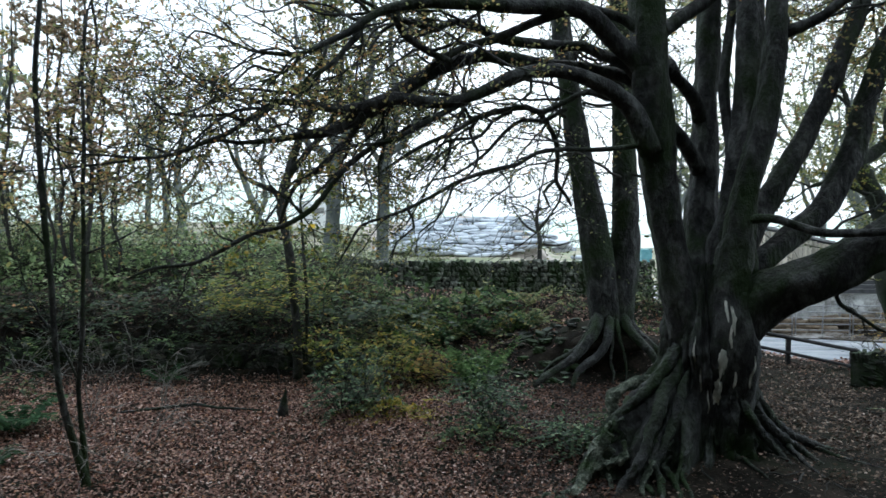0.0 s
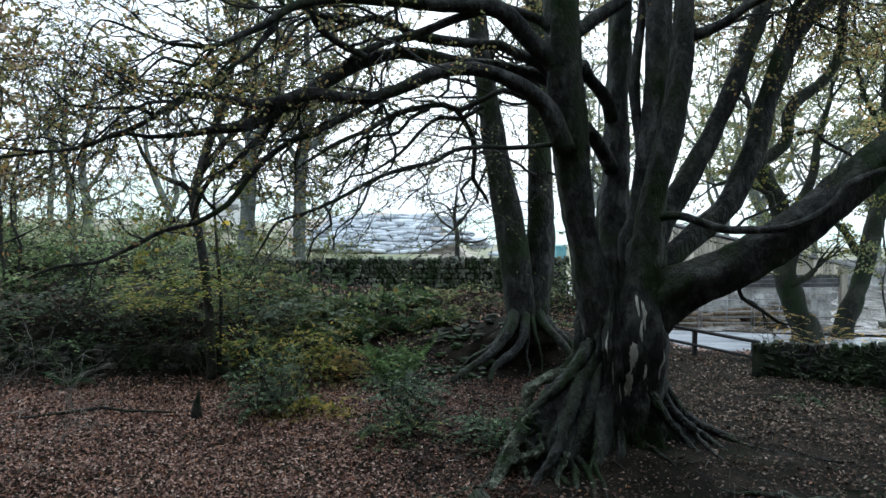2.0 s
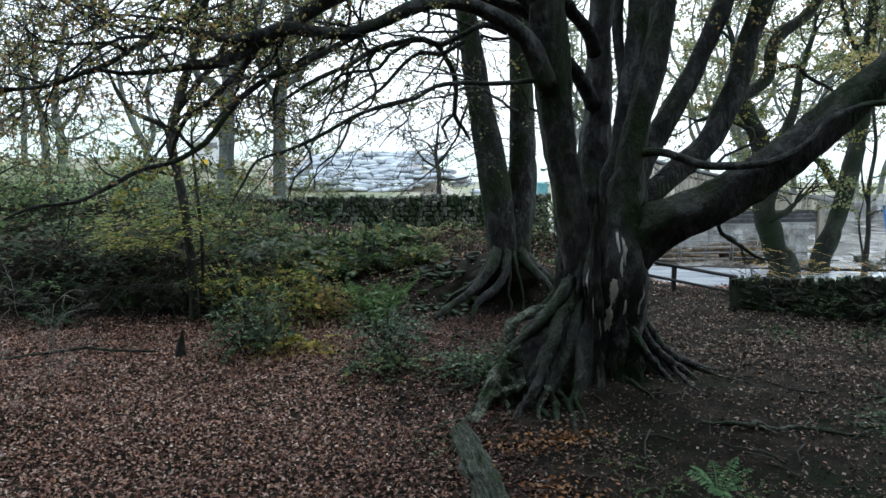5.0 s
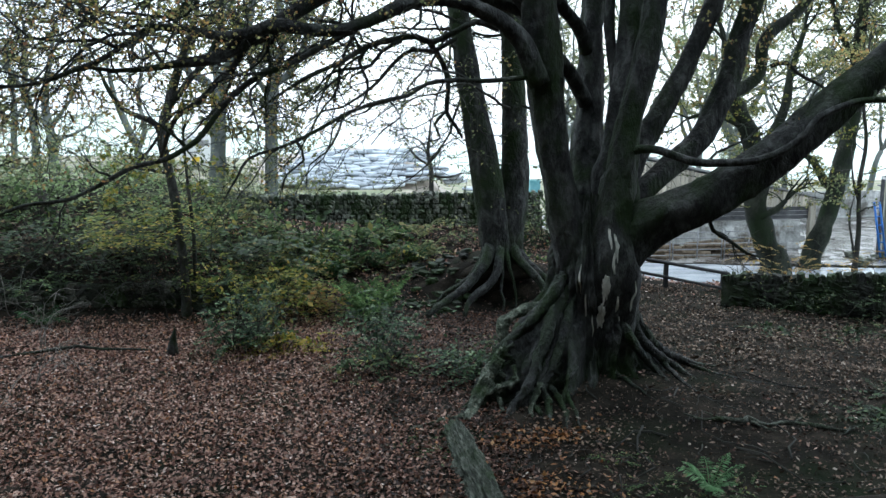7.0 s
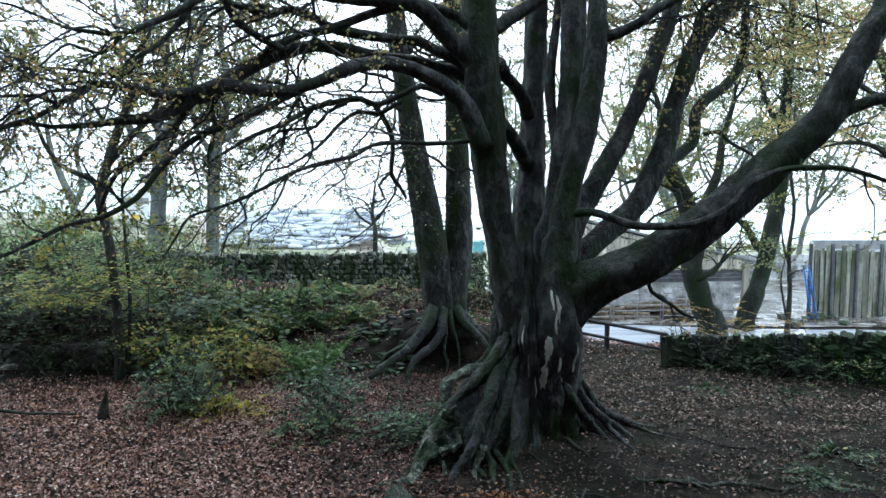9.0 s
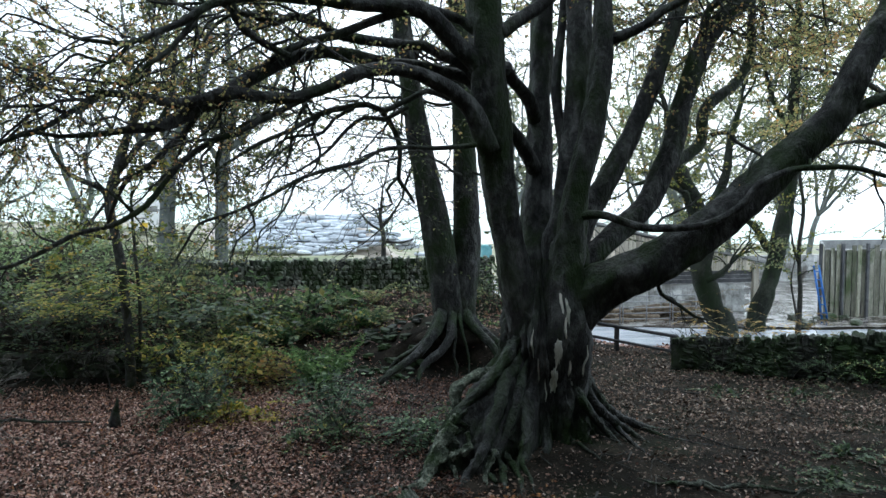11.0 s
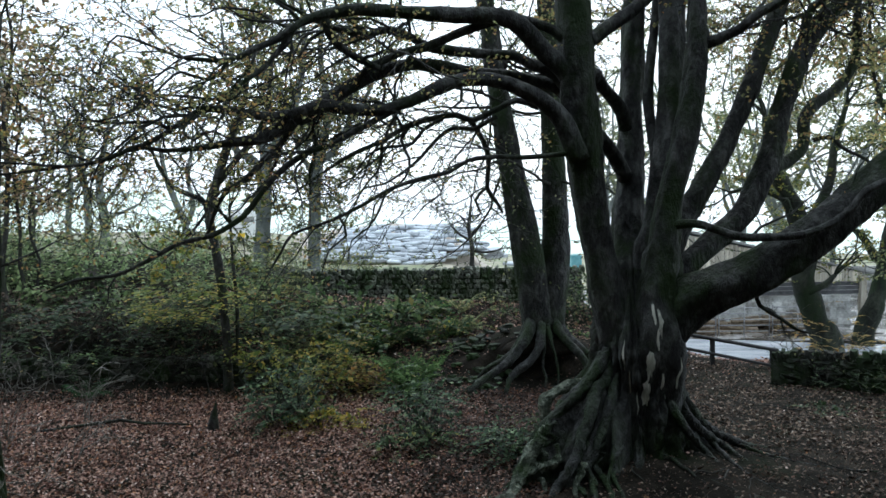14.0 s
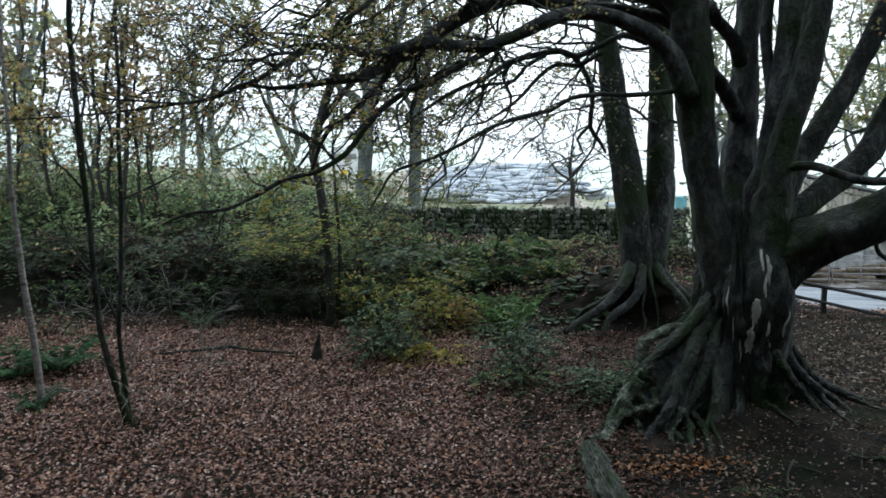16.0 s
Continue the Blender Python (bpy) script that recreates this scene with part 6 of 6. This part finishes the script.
g.tube([(Vector((5.3, 15.8, 0.6)), 0.035), (Vector((6.54, 15.8, 0.33)), 0.035), (Vector((8.35, 15.8, -0.06)), 0.035)], 8)
part("bottom_rail", g, IRON, rail)


def strip(name, pts, width, material, label, category, lift):
    g = Geo()
    path = spline([(x, y, 0, 0.1) for x, y in pts], 0.8)
    for i, (p, _) in enumerate(path):
        d = (path[min(i + 1, len(path) - 1)][0] - path[max(0, i - 1)][0]).normalized()
        n = Vector((-d.y, d.x, 0))
        for k in range(7):
            q = p + n * width * (k / 6 - 0.5)
            g.v.append(Vector((q.x, q.y, gh(q.x, q.y) + lift)))
    for i in range(len(path) - 1):
        for k in range(6):
            a = i * 7 + k
            g.f.append((a, a + 1, a + 8, a + 7))
    return whole(name, g, material, label, category, "", "structure")


strip("yard", [(5, 33), (14, 31), (24, 29), (40, 27)], 15, YARD, "pale muddy farmyard with sky-bright puddles put into its colour", "yard", 0.03)
strip("road", [(3, 25.5), (9, 22.6), (16, 20.6), (30, 17.5)], 3.2, ROADM, "wet shiny tarmac lane with sky glare put into its colour", "road", 0.06)


# ---- barn, shed and farm things beyond the lane ----
def boards(parent, name, x0, x1, y, low, high, material, seed, width=0.16, gap=0.012, deep=0.03, slant=0.0):
    """Upright planks side by side, each a part."""
    r = random.Random(seed)
    x = x0
    while x < x1:
        w = width * r.uniform(0.8, 1.25)
        g = Geo()
        lo, hi = low(x + w / 2), high(x + w / 2)
        g.box((x + w / 2, y + slant * (x - x0) + r.uniform(-0.012, 0.012), (lo + hi) / 2 + r.uniform(-0.02, 0.02)), (w - gap * r.uniform(0.6, 2.2), deep, hi - lo), math.atan(slant), 0.0, r.uniform(-0.012, 0.012))
        part(name, g, material, parent, smooth=False)
        x += w


YB = 26.5
barn = thing("barn", (12.0, YB, -1.0), "open-fronted farm barn of weathered vertical boards over blockwork", "barn")
eave = lambda x: 2.98 - 0.222 * (x - 8.0)
boards(barn, "board", 9.6, 16.9, YB, lambda x: 0.6, lambda x: eave(x) - 0.05, BOARD, 3, 0.17)
for k in range(3):
    g = Geo()
    g.box((13.25, YB - 0.02, 0.26 + 0.15 * k), (7.3, 0.05, 0.135))
    part("dark_board", g, BOARD_DARK, barn, smooth=False)
for row in range(6):
    for col in range(16):
        g = Geo()
        x = 9.85 + 0.45 * col - (0.22 if row % 2 else 0)
        g.box((x, YB + 0.04, -0.95 + 0.2 * row), (0.446, 0.2, 0.196))
        part("block", g, RENDERED, barn, smooth=False)
g = Geo()
g.v = [Vector((9.4, YB - 0.1, eave(9.4))), Vector((17.6, YB - 0.1, eave(17.6))), Vector((17.6, YB + 9, eave(17.6))), Vector((12.5, YB + 9, eave(9.4)))]
g.v += [v + Vector((0, 0, 0.07)) for v in g.v]
g.f = [(3, 2, 1, 0), (4, 5, 6, 7), (0, 1, 5, 4), (1, 2, 6, 5), (2, 3, 7, 6), (3, 0, 4, 7)]
part("roof", g, ROOFM, barn, smooth=False)
for x, w in ((17.0, 0.2), (17.45, 0.1)):
    g = Geo()
    g.box((x, YB - 0.1, -0.15 + 0.0), (w, w, 2.0))
    part("post", g, BOARD, barn, smooth=False)
g = Geo()
g.box((15.0, YB + 9, 0.2), (5, 0.2, 2.6)), g.box((11.05, YB + 4.5, 0.7), (0.2, 9.2, 3.2), -0.32)
part("rear_wall", g, BOARD_DARK, barn, smooth=False)

shed = thing("timber_shed", (19.5, 24.5, -0.9), "tall shed clad in uneven weathered upright boards", "shed")
boards(shed, "board", 18.35, 25.0, 24.6, lambda x: -0.95, lambda x: 1.6 - 0.03 * (x - 18.3) + 0.1 * math.sin(x * 9), BOARD_OLD, 8, 0.2, 0.03, slant=-0.12)
for x in (18.3, 19.1, 20.0, 20.9):
    g = Geo()
    g.box((x, 24.5 - 0.12 * (x - 18.3), 0.35), (0.09, 0.09, 2.7))
    part("post", g, BOARD_DARK, shed, smooth=False)
g = Geo()
g.v = [Vector((18.5, 24.72, 1.4)), Vector((25.6, 23.87, 1.25)), Vector((28.5, 28.4, 1.1)), Vector((20.9, 28.3, 1.2))]
g.v += [v + Vector((0, 0, 0.06)) for v in g.v]
g.f = [(3, 2, 1, 0), (4, 5, 6, 7), (0, 1, 5, 4), (1, 2, 6, 5), (2, 3, 7, 6), (3, 0, 4, 7)]
part("roof", g, ROOFM, shed, smooth=False)
g = Geo()
g.box((24.6, 28.2, 0.3), (7, 0.1, 2.6)), g.box((19.75, 26.4, 0.3), (0.1, 4.2, 2.6), -0.62)
part("rear_wall", g, ROOFM, shed, smooth=False)
ladder = thing("blue_ladder", (18.1, 24.1, -0.9), "bright blue ladder leaning against the shed", "ladder")
for x in (18.0, 18.2):
    g = Geo()
    g.tube([(Vector((x, 23.95, -0.85)), 0.035), (Vector((x - 0.05, 24.4, 0.95)), 0.035)], 8)
    part("rail", g, BLUE, ladder)
for k in range(6):
    g = Geo()
    z = -0.65 + 0.28 * k
    g.tube([(Vector((18.0, 24.0 + 0.07 * k, z)), 0.02), (Vector((18.2, 24.0 + 0.07 * k, z)), 0.02)], 6)
    part("rung", g, BLUE, ladder)

# hurdles and a timber pile in front of the barn
for n, x in enumerate((9.2, 11.0, 12.8)):
    h = thing("hurdle", (x, 24.6, -0.85), "galvanised sheep hurdle in the farmyard", "hurdle", "hurdles")
    for k in range(5):
        g = Geo()
        z = gh(x, 24.6) + 0.18 + 0.19 * k
        g.tube([(Vector((x, 24.6, z)), 0.018), (Vector((x + 1.7, 24.6, z - 0.02)), 0.018)], 6)
        part("bar", g, GALV, h)
    for dx in (0, 0.85, 1.7):
        g = Geo()
        g.tube([(Vector((x + dx, 24.6, gh(x, 24.6))), 0.022), (Vector((x + dx, 24.6, gh(x, 24.6) + 1.02)), 0.022)], 6)
        part("upright", g, GALV, h)
rl = random.Random(4)
for k in range(26):
    x, y = 10.2 + rl.uniform(0, 3.4), 24.9 + rl.uniform(0, 0.9)
    z = gh(x, y) + 0.08 + 0.12 * (k % 4)
    a = rl.uniform(-0.35, 0.35)
    g = Geo()
    d = Vector((math.cos(a), math.sin(a), rl.uniform(-0.05, 0.05))) * rl.uniform(0.5, 1.0)
    g.tube([(Vector((x, y, z)) - d, rl.uniform(0.04, 0.09)), (Vector((x, y, z)), 0.07), (Vector((x, y, z)) + d, rl.uniform(0.04, 0.08))], 7, 0.15, k)
    whole("timber_log", g, TIMBER, "sawn grey-brown log in a loose timber pile", "log", "timber pile")

low = thing("yard_wall", (24.0, 36.0, -1.0), "pale grey concrete block wall across the farmyard", "wall", "", "structure")
for row in range(4):
    for col in range(16):
        g = Geo()
        g.box((17.4 + 0.9 * col + (0.45 if row % 2 else 0), 36.0, -1.0 + 0.4 * row), (0.885, 0.25, 0.385))
        part("block", g, RENDERED, low, smooth=False)
for k in range(14):
    x, y = rl.uniform(14.5, 19.5), rl.uniform(22.6, 25.0)
    q = rl.uniform(0.1, 0.32)
    tagged(stone_at(None, (x, y, gh(x, y) + 0.05 + q * 0.2), (q * 1.4, q, q * 0.6), rl.uniform(0, 3), rl, "rubble_stone", STONES), "dirty lump of rubble on the muddy yard", "stone", "yard rubble")
for k, (x, y, w, h) in enumerate(((8.6, 14.1, 0.6, 1.0), (8.0, 14.35, 0.5, 0.95), (9.2, 13.8, 0.6, 0.95), (9.9, 13.3, 0.5, 0.8))):
    bush("wall_shrub", "yellow-brown shrub leaning over the field wall", (x, y), w, h, 420, RUSSET, 700 + k * 40, 0.08, 9, group="growth round the field wall", under=0.6)
for k, (x, y) in enumerate(((10.0, 12.1), (11.0, 11.3), (8.6, 13.2), (12.0, 10.9), (9.4, 12.4), (8.1, 13.6), (10.5, 11.7), (9.0, 12.9))):
    bush("wall_ivy", "dark green ivy and ferns at the foot of the wall", (x, y), 0.5, 0.66, 560, (GREEN, IVY, IVY)[k % 3], 710 + k, 0.06, 5, group="growth round the field wall")

# heap of stacked grey bags behind the bank wall
heap = Geo()
for j in range(13):
    for i in range(41):
        u, v = i / 40, j / 12
        x, y = -5.5 + 16 * u, 51.5 + 9 * v
        h = 2.5 * max(0, math.sin(math.pi * min(1, 0.12 + u * 0.86))) ** 0.5 * math.sin(math.pi * v * 0.5) ** 0.6
        heap.v.append(Vector((x, y, gh(x, y) - 0.1 + h + 0.12 * noise.noise(Vector((x, y, 0))))))
for j in range(12):
    for i in range(40):
        a = j * 41 + i
        heap.f.append((a, a + 1, a + 42, a + 41))
whole("earth_mound", heap, HEAP, "sandy earth heap behind the stone wall", "heap")
rh = random.Random(6)
bag_meshes = []
for k in range(4):
    bm = bmesh.new()
    bmesh.ops.create_uvsphere(bm, u_segments=12, v_segments=7, radius=0.5)
    for v in bm.verts:
        c = v.co
        sq = lambda t, e: math.copysign(abs(2 * t) ** e, t) * 0.5
        v.co = Vector((sq(c.x, 0.45), sq(c.y, 0.6), sq(c.z, 0.6))) * (1 + 0.14 * noise.noise(c * 3 + Vector((k, 0, 0))))
    me = bpy.data.meshes.new("bag")
    bm.to_mesh(me), bm.free()
    me.materials.append(WRAP)
    me.shade_smooth()
    bag_meshes.append(me)
for row in range(17):
    x = -4.6 + 0.18 * row + rh.uniform(0, 0.5)
    end = 9.6 - 0.07 * row if row > 5 else 3.5 + 0.5 * row
    while x < end:
        w = rh.choice((0.5, 0.8, 1.1, 1.7, 2.4)) * rh.uniform(0.85, 1.15)
        if rh.random() < 0.93:
            ob = new("wrapped_bag", rh.choice(bag_meshes))
            u = (x + w / 2 + 5.5) / 16
            top = 2.35 * max(0, math.sin(math.pi * min(1, 0.1 + u * 0.86))) ** 0.5
            z = gh(x, 51.5) + 0.15 + row * 0.16 + rh.uniform(-0.05, 0.05)
            if z < gh(x, 51.5) + top + 0.2:
                ob.matrix_basis = Matrix.LocRotScale(Vector((x + w / 2, 51.2 + 0.24 * row + rh.uniform(-0.1, 0.1), z)), Euler((rh.uniform(-0.2, 0.2), rh.uniform(-0.1, 0.1), rh.uniform(-0.2, 0.2))), Vector((w * 1.05, 0.9, rh.uniform(0.2, 0.34))))
                tagged(ob, "grey wrapped bag in a long stacked heap", "bag", "stacked bags")
            else:
                bpy.data.objects.remove(ob)
        x += w
g = Geo()
g.box((10.2, 40, 0.0), (0.55, 0.6, 1.7))
whole("teal_tank", g, TEAL, "small teal plastic tank in the yard", "tank", smooth=False)

# a white farm vehicle parked beyond the thicket
van = thing("farm_van", (-7.4, 46.0, gh(-7.4, 46.0)), "small white van parked beyond the thicket", "van")
vb_ = gh(-7.4, 46.0)
bm = bmesh.new()
bmesh.ops.create_cube(bm, size=1)
bmesh.ops.scale(bm, vec=(1.7, 3.6, 1.75), verts=bm.verts[:])
bmesh.ops.translate(bm, vec=(-7.4, 46.9, vb_ + 1.15), verts=bm.verts[:])
bmesh.ops.bevel(bm, geom=bm.edges[:], offset=0.16, segments=3, affect="EDGES")
me = bpy.data.meshes.new("body")
for v in bm.verts:
    v.co -= van.location
bm.to_mesh(me), bm.free()
me.materials.append(TRUCK)
body = new("body", me)
body.parent = van
for x, w in ((-7.76, 0.6), (-7.04, 0.6)):
    g = Geo()
    g.box((x, 45.09, vb_ + 1.5), (w, 0.03, 0.3))
    part("window", g, ROOFM, van, "grey glazed window", False)
for x in (-8.1, -6.7):
    for y in (45.9, 48.0):
        g = Geo()
        g.tube([(Vector((x - 0.1, y, vb_ + 0.3)), 0.3), (Vector((x + 0.1, y, vb_ + 0.3)), 0.3)], 16)
        part("wheel", g, IRON, van)
g = Geo()
g.box((-7.45, 45.06, vb_ + 0.62), (0.4, 0.05, 0.25))
part("marker_panel", g, SIGNAL, van, "yellow panel", False)

# the far valley side; its material glows to stand in for misty air
hill, haze_glow = Geo(), bpy.data.materials.new("hillside_haze_glow")
haze_glow.use_nodes = True
mb = haze_glow.node_tree.nodes["Principled BSDF"]
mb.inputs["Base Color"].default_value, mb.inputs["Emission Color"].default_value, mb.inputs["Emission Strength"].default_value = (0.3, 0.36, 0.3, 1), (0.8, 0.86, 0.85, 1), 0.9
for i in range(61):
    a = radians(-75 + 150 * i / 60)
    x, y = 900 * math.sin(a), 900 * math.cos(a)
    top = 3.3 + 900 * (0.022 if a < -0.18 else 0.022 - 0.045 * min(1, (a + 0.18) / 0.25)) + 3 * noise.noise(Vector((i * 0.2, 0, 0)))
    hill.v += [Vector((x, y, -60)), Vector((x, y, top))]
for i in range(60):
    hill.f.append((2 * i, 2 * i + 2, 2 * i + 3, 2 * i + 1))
whole("backdrop", hill, haze_glow, "hillside across the valley, glowing pale to stand in for haze", "backdrop", "", "structure")

# unseen foliage mass, plain and uneven, added behind the camera to block sky light
wood = Geo()
for j in range(15):
    for i in range(49):
        a = radians(84 + 210 * i / 48)
        q = noise.noise(Vector((i * 0.35, j * 0.5, 1))) * 1.6
        rad = 15 + q - 0.03 * j * j
        wood.v.append(Vector((rad * math.sin(a), rad * math.cos(a) + 3, gh(0, -5) - 2.5 + 1.25 * j)))
for j in range(14):
    for i in range(48):
        a = j * 49 + i
        wood.f.append((a, a + 1, a + 50, a + 49))
DENSE = surface("shade_blocker_foliage", (0.006, 0.008, 0.005), (0.02, 0.026, 0.012), (0.06, 0.06, 0.025), 1.2, (1, 1, 1), 0.9, 1.0, 7.0)
whole("backdrop_wood", wood, DENSE, "unseen dark foliage mass added behind the camera to block sky", "backdrop", "", "structure")

# ---- small things on the forest floor ----
stump = Geo()
x, y = -2.42, 11.9
z = gh(x, y)
stump.tube([(Vector((x, y, z - 0.05)), 0.09), (Vector((x, y, z + 0.1)), 0.075), (Vector((x + 0.01, y, z + 0.24)), 0.05), (Vector((x + 0.03, y, z + 0.38)), 0.018), (Vector((x + 0.03, y, z + 0.46)), 0.004)], 9, 0.5, 2)
whole("stump", stump, BARK, "small dark splintered stump in the leaf litter", "stump")
stick = Geo()
stick.tube([(Vector((px_, py_, gh(px_, py_) + dz)), rr) for px_, py_, dz, rr in ((-5.05, 12.1, 0.03, 0.012), (-4.4, 12.25, 0.06, 0.022), (-3.9, 12.35, 0.1, 0.026), (-3.5, 12.2, 0.07, 0.022), (-3.1, 12.2, 0.05, 0.016), (-2.7, 12.15, 0.03, 0.01))], 7, 0.3, 1)
whole("fallen_branch", stick, BARK, "fallen dead branch lying on brown leaves", "branch")
log = Geo()
run = spline([(1.32, 6.2, gh(1.3, 6.2) - 0.06, 0.15), (1.28, 6.9, gh(1.3, 6.9) + 0.0, 0.15), (1.25, 7.6, gh(1.27, 7.6) + 0.03, 0.13), (1.23, 8.15, gh(1.25, 8.15) + 0.02, 0.11)], 0.035)
for q, w in run:
    for k in range(64):
        th = 2 * math.pi * k / 64
        c = Vector((math.cos(th), math.sin(th), 0))
        ridge = abs(noise.noise(c * 5.5 + Vector((0, 0, q.y * 2.2)))) + 0.5 * abs(noise.noise(c * 12 + Vector((3, 0, q.y * 5))))
        rr = w * (0.8 + 0.62 * ridge + 0.12 * noise.noise(c + Vector((0, 0, q.y * 3))))
        log.v.append(q + Vector((rr * math.cos(th), 0, rr * math.sin(th))))
for i in range(len(run) - 1):
    for k in range(64):
        a, c = i * 64 + k, i * 64 + (k + 1) % 64
        log.f.append((a, a + 64, c + 64, c))
log.f += [tuple(range(64)), tuple(reversed(range((len(run) - 1) * 64, len(run) * 64)))]
whole("old_log", log, OLD_LOG, "old log with ridged lichen-grey bark, half sunk in leaves", "log", smooth=False)
bark_v, bark_f = list(core.v), list(core.f)
for g in BOLES:
    bark_f += [tuple(n + len(bark_v) for n in q) for q in g.f]
    bark_v += g.v
bark = bvhtree.BVHTree.FromPolygons(bark_v, bark_f)
for k, (deg, zc, w, h) in enumerate(((270, 1.45, 0.042, 0.16), (268, 1.08, 0.052, 0.16), (286, 1.25, 0.01, 0.1), (292, 0.95, 0.01, 0.1), (278, 1.75, 0.014, 0.12), (247, 1.2, 0.01, 0.13), (242, 1.55, 0.009, 0.17), (281, 1.95, 0.02, 0.14),
                                     (300, 1.35, 0.008, 0.18), (256, 0.95, 0.009, 0.12), (275, 2.05, 0.012, 0.12))):
    g = Geo()
    n = 44
    for q0, proud in ((1.12, -0.02), (1.0, 0.008), (0.66, 0.011), (0.33, 0.012)):
        for i in range(n):
            th = 2 * math.pi * i / n
            q = q0 * (1 + 0.55 * noise.noise(Vector((math.cos(th) * 2.3, math.sin(th) * 2.3, k * 3.7))) + 0.22 * noise.noise(Vector((math.cos(th) * 7, math.sin(th) * 7, k * 5.1))))
            z = zc + math.sin(th) * h * q
            a = radians(deg) + math.cos(th) * w * q / 0.55 + 0.04 * noise.noise(Vector((z * 6, k, 0)))
            d = Vector((math.cos(a), math.sin(a), 0))
            hit = bark.ray_cast(Vector((AX - 0.03 * z, AY, z)) + d * 4, -d)[0]
            g.v.append((hit if hit else Vector((AX, AY, z)) + d * 0.5) + d * proud)
    for ring in range(3):
        g.f += [(ring * n + i, ring * n + (i + 1) % n, ring * n + n + (i + 1) % n, ring * n + n + i) for i in range(n)]
    g.f.append(tuple(range(3 * n, 4 * n)))
    part("bare_patch", g, PALE, trunk, "pale patch of peeled wood", False)


# ---- fallen leaves ----
def scatter(name, label, material, seed, count, x0, x1, y0, y1, keep, size, lift=0.03):
    r = np.random.RandomState(seed)
    lv = Leaves()
    px_, py_ = r.uniform(x0, x1, count), r.uniform(y0, y1, count)
    for x, y, a, s, u, q, tz in zip(px_, py_, r.uniform(0, 6.283, count), r.uniform(0.7, 1.3, count), r.rand(count), r.rand(count), r.normal(0, 0.42, count)):
        if x > 0.9 * y + 1.5 or x < -0.66 * y - 1.5 or u > keep(x, y):
            continue
        lv.add((x, y, gh(x, y) + 0.006 + lift * q), (math.cos(a), math.sin(a), tz), size * s)
    return tagged(lv.build(name, material, None, seed, 0.6, wide=0.21), label, "leaves", "", "stuff")


def litter(x, y):
    k = 1.0 if x < -0.2 or y > 12 else max(0.3, 1.0 - 0.42 * (x + 0.2))
    n = noise.noise(Vector((x * 0.5, y * 0.5, 7)))
    if x > 1.6 and y < 9.4 or x > 3.8:
        k = 0.015
    if y > 14.5 and x < -1.4:
        return 0.03
    if y > 14:
        k *= 0.45
    if 1.8 < x < 4.6 and y > 11.4:
        k *= 0.08
    elif x > 0.5 and y > 8.6:
        k *= 0.5
    return k


scatter("leaf_litter", "thick carpet of wet brown beech leaves on the ground", LITTER, 1, 310000, -11, 15, 5.4, 15, litter, 0.049)
# shade on the litter by the roots, laid as darker leaves
scatter("wet_leaves", "russet leaves coloured dark for shade in the lee of the roots", SHADE_RUSSET, 9, 42000, -0.2, 4.0, 6.4, 14, lambda x, y: min(1.0, 0.3 + 0.35 * x) if x < 1.9 or y > 10 and x < 3.2 else 0.0, 0.05)
scatter("tan_leaves", "thin scatter of dull tan leaves on trodden soil", TAN, 8, 95000, 1.6, 14, 5.4, 16,
        lambda x, y: 0 if x < 3.8 and y > 9.4 else (0.08 + 1.3 * max(0, 0.12 + noise.noise(Vector((x * 0.7, y * 0.9, 7))) + 0.5 * noise.noise(Vector((x * 2.1, y * 2.6, 3))))) * (1.0 if y > 9.4 else 0.5) + (0.18 if y > 9.6 else 0.05), 0.055)
scatter("leaf_fragments", "small pale leaf fragments scattered over dark soil", TAN, 5, 26000, 1.4, 13, 5.4, 11, lambda x, y: 0.35 + 0.9 * max(0, noise.noise(Vector((x * 0.9, y * 0.9, 2)))), 0.03, 0.01)
sticks = Geo()
rt = random.Random(15)
for k in range(420):
    x, y = rt.uniform(1.5, 12), rt.uniform(6, 14)
    a, ln = rt.uniform(0, 6.28), rt.uniform(0.1, 0.45) * (1 if k % 6 else 2.4)
    path = []
    for i in range(5):
        px_, py_ = x + math.cos(a) * ln * i / 4, y + math.sin(a) * ln * i / 4
        path.append((Vector((px_, py_, gh(px_, py_) + 0.025)), (0.008 if k % 6 else 0.014) * (1 - 0.15 * i)))
        a += rt.gauss(0, 0.25)
    sticks.tube(path, 4)
whole("twig_litter", sticks, BARK_FAR, "thin broken twigs scattered on the ground", "twigs", "", "stuff")
scatter("path_litter", "brown leaves on the bank where one stands", LITTER, 6, 26000, -6, 6, -3, 5.4, lambda x, y: 0.8 if abs(x) < 0.66 * y + 4.5 and x < 1.1 else 0.02, 0.05)
scatter("bank_litter", "thin brown leaves over the bank", LITTER, 2, 22000, -4, 10, 15, 20, lambda x, y: 0.05 if x > 1.6 and y < 16.3 else 0.6, 0.065)
scatter("orange_leaves", "drift of bright orange leaves beside the roots", ORANGE, 3, 2600, 1.3, 2.9, 6.3, 8.2,
        lambda x, y: max(0.04, 1.1 - 2.2 * math.hypot((x - 2.1) / 1.0, (y - 7.75) / 0.35) ** 2, 0.75 - 1.6 * math.hypot((x - 1.95) / 0.7, (y - 6.75) / 0.5) ** 2), 0.06)
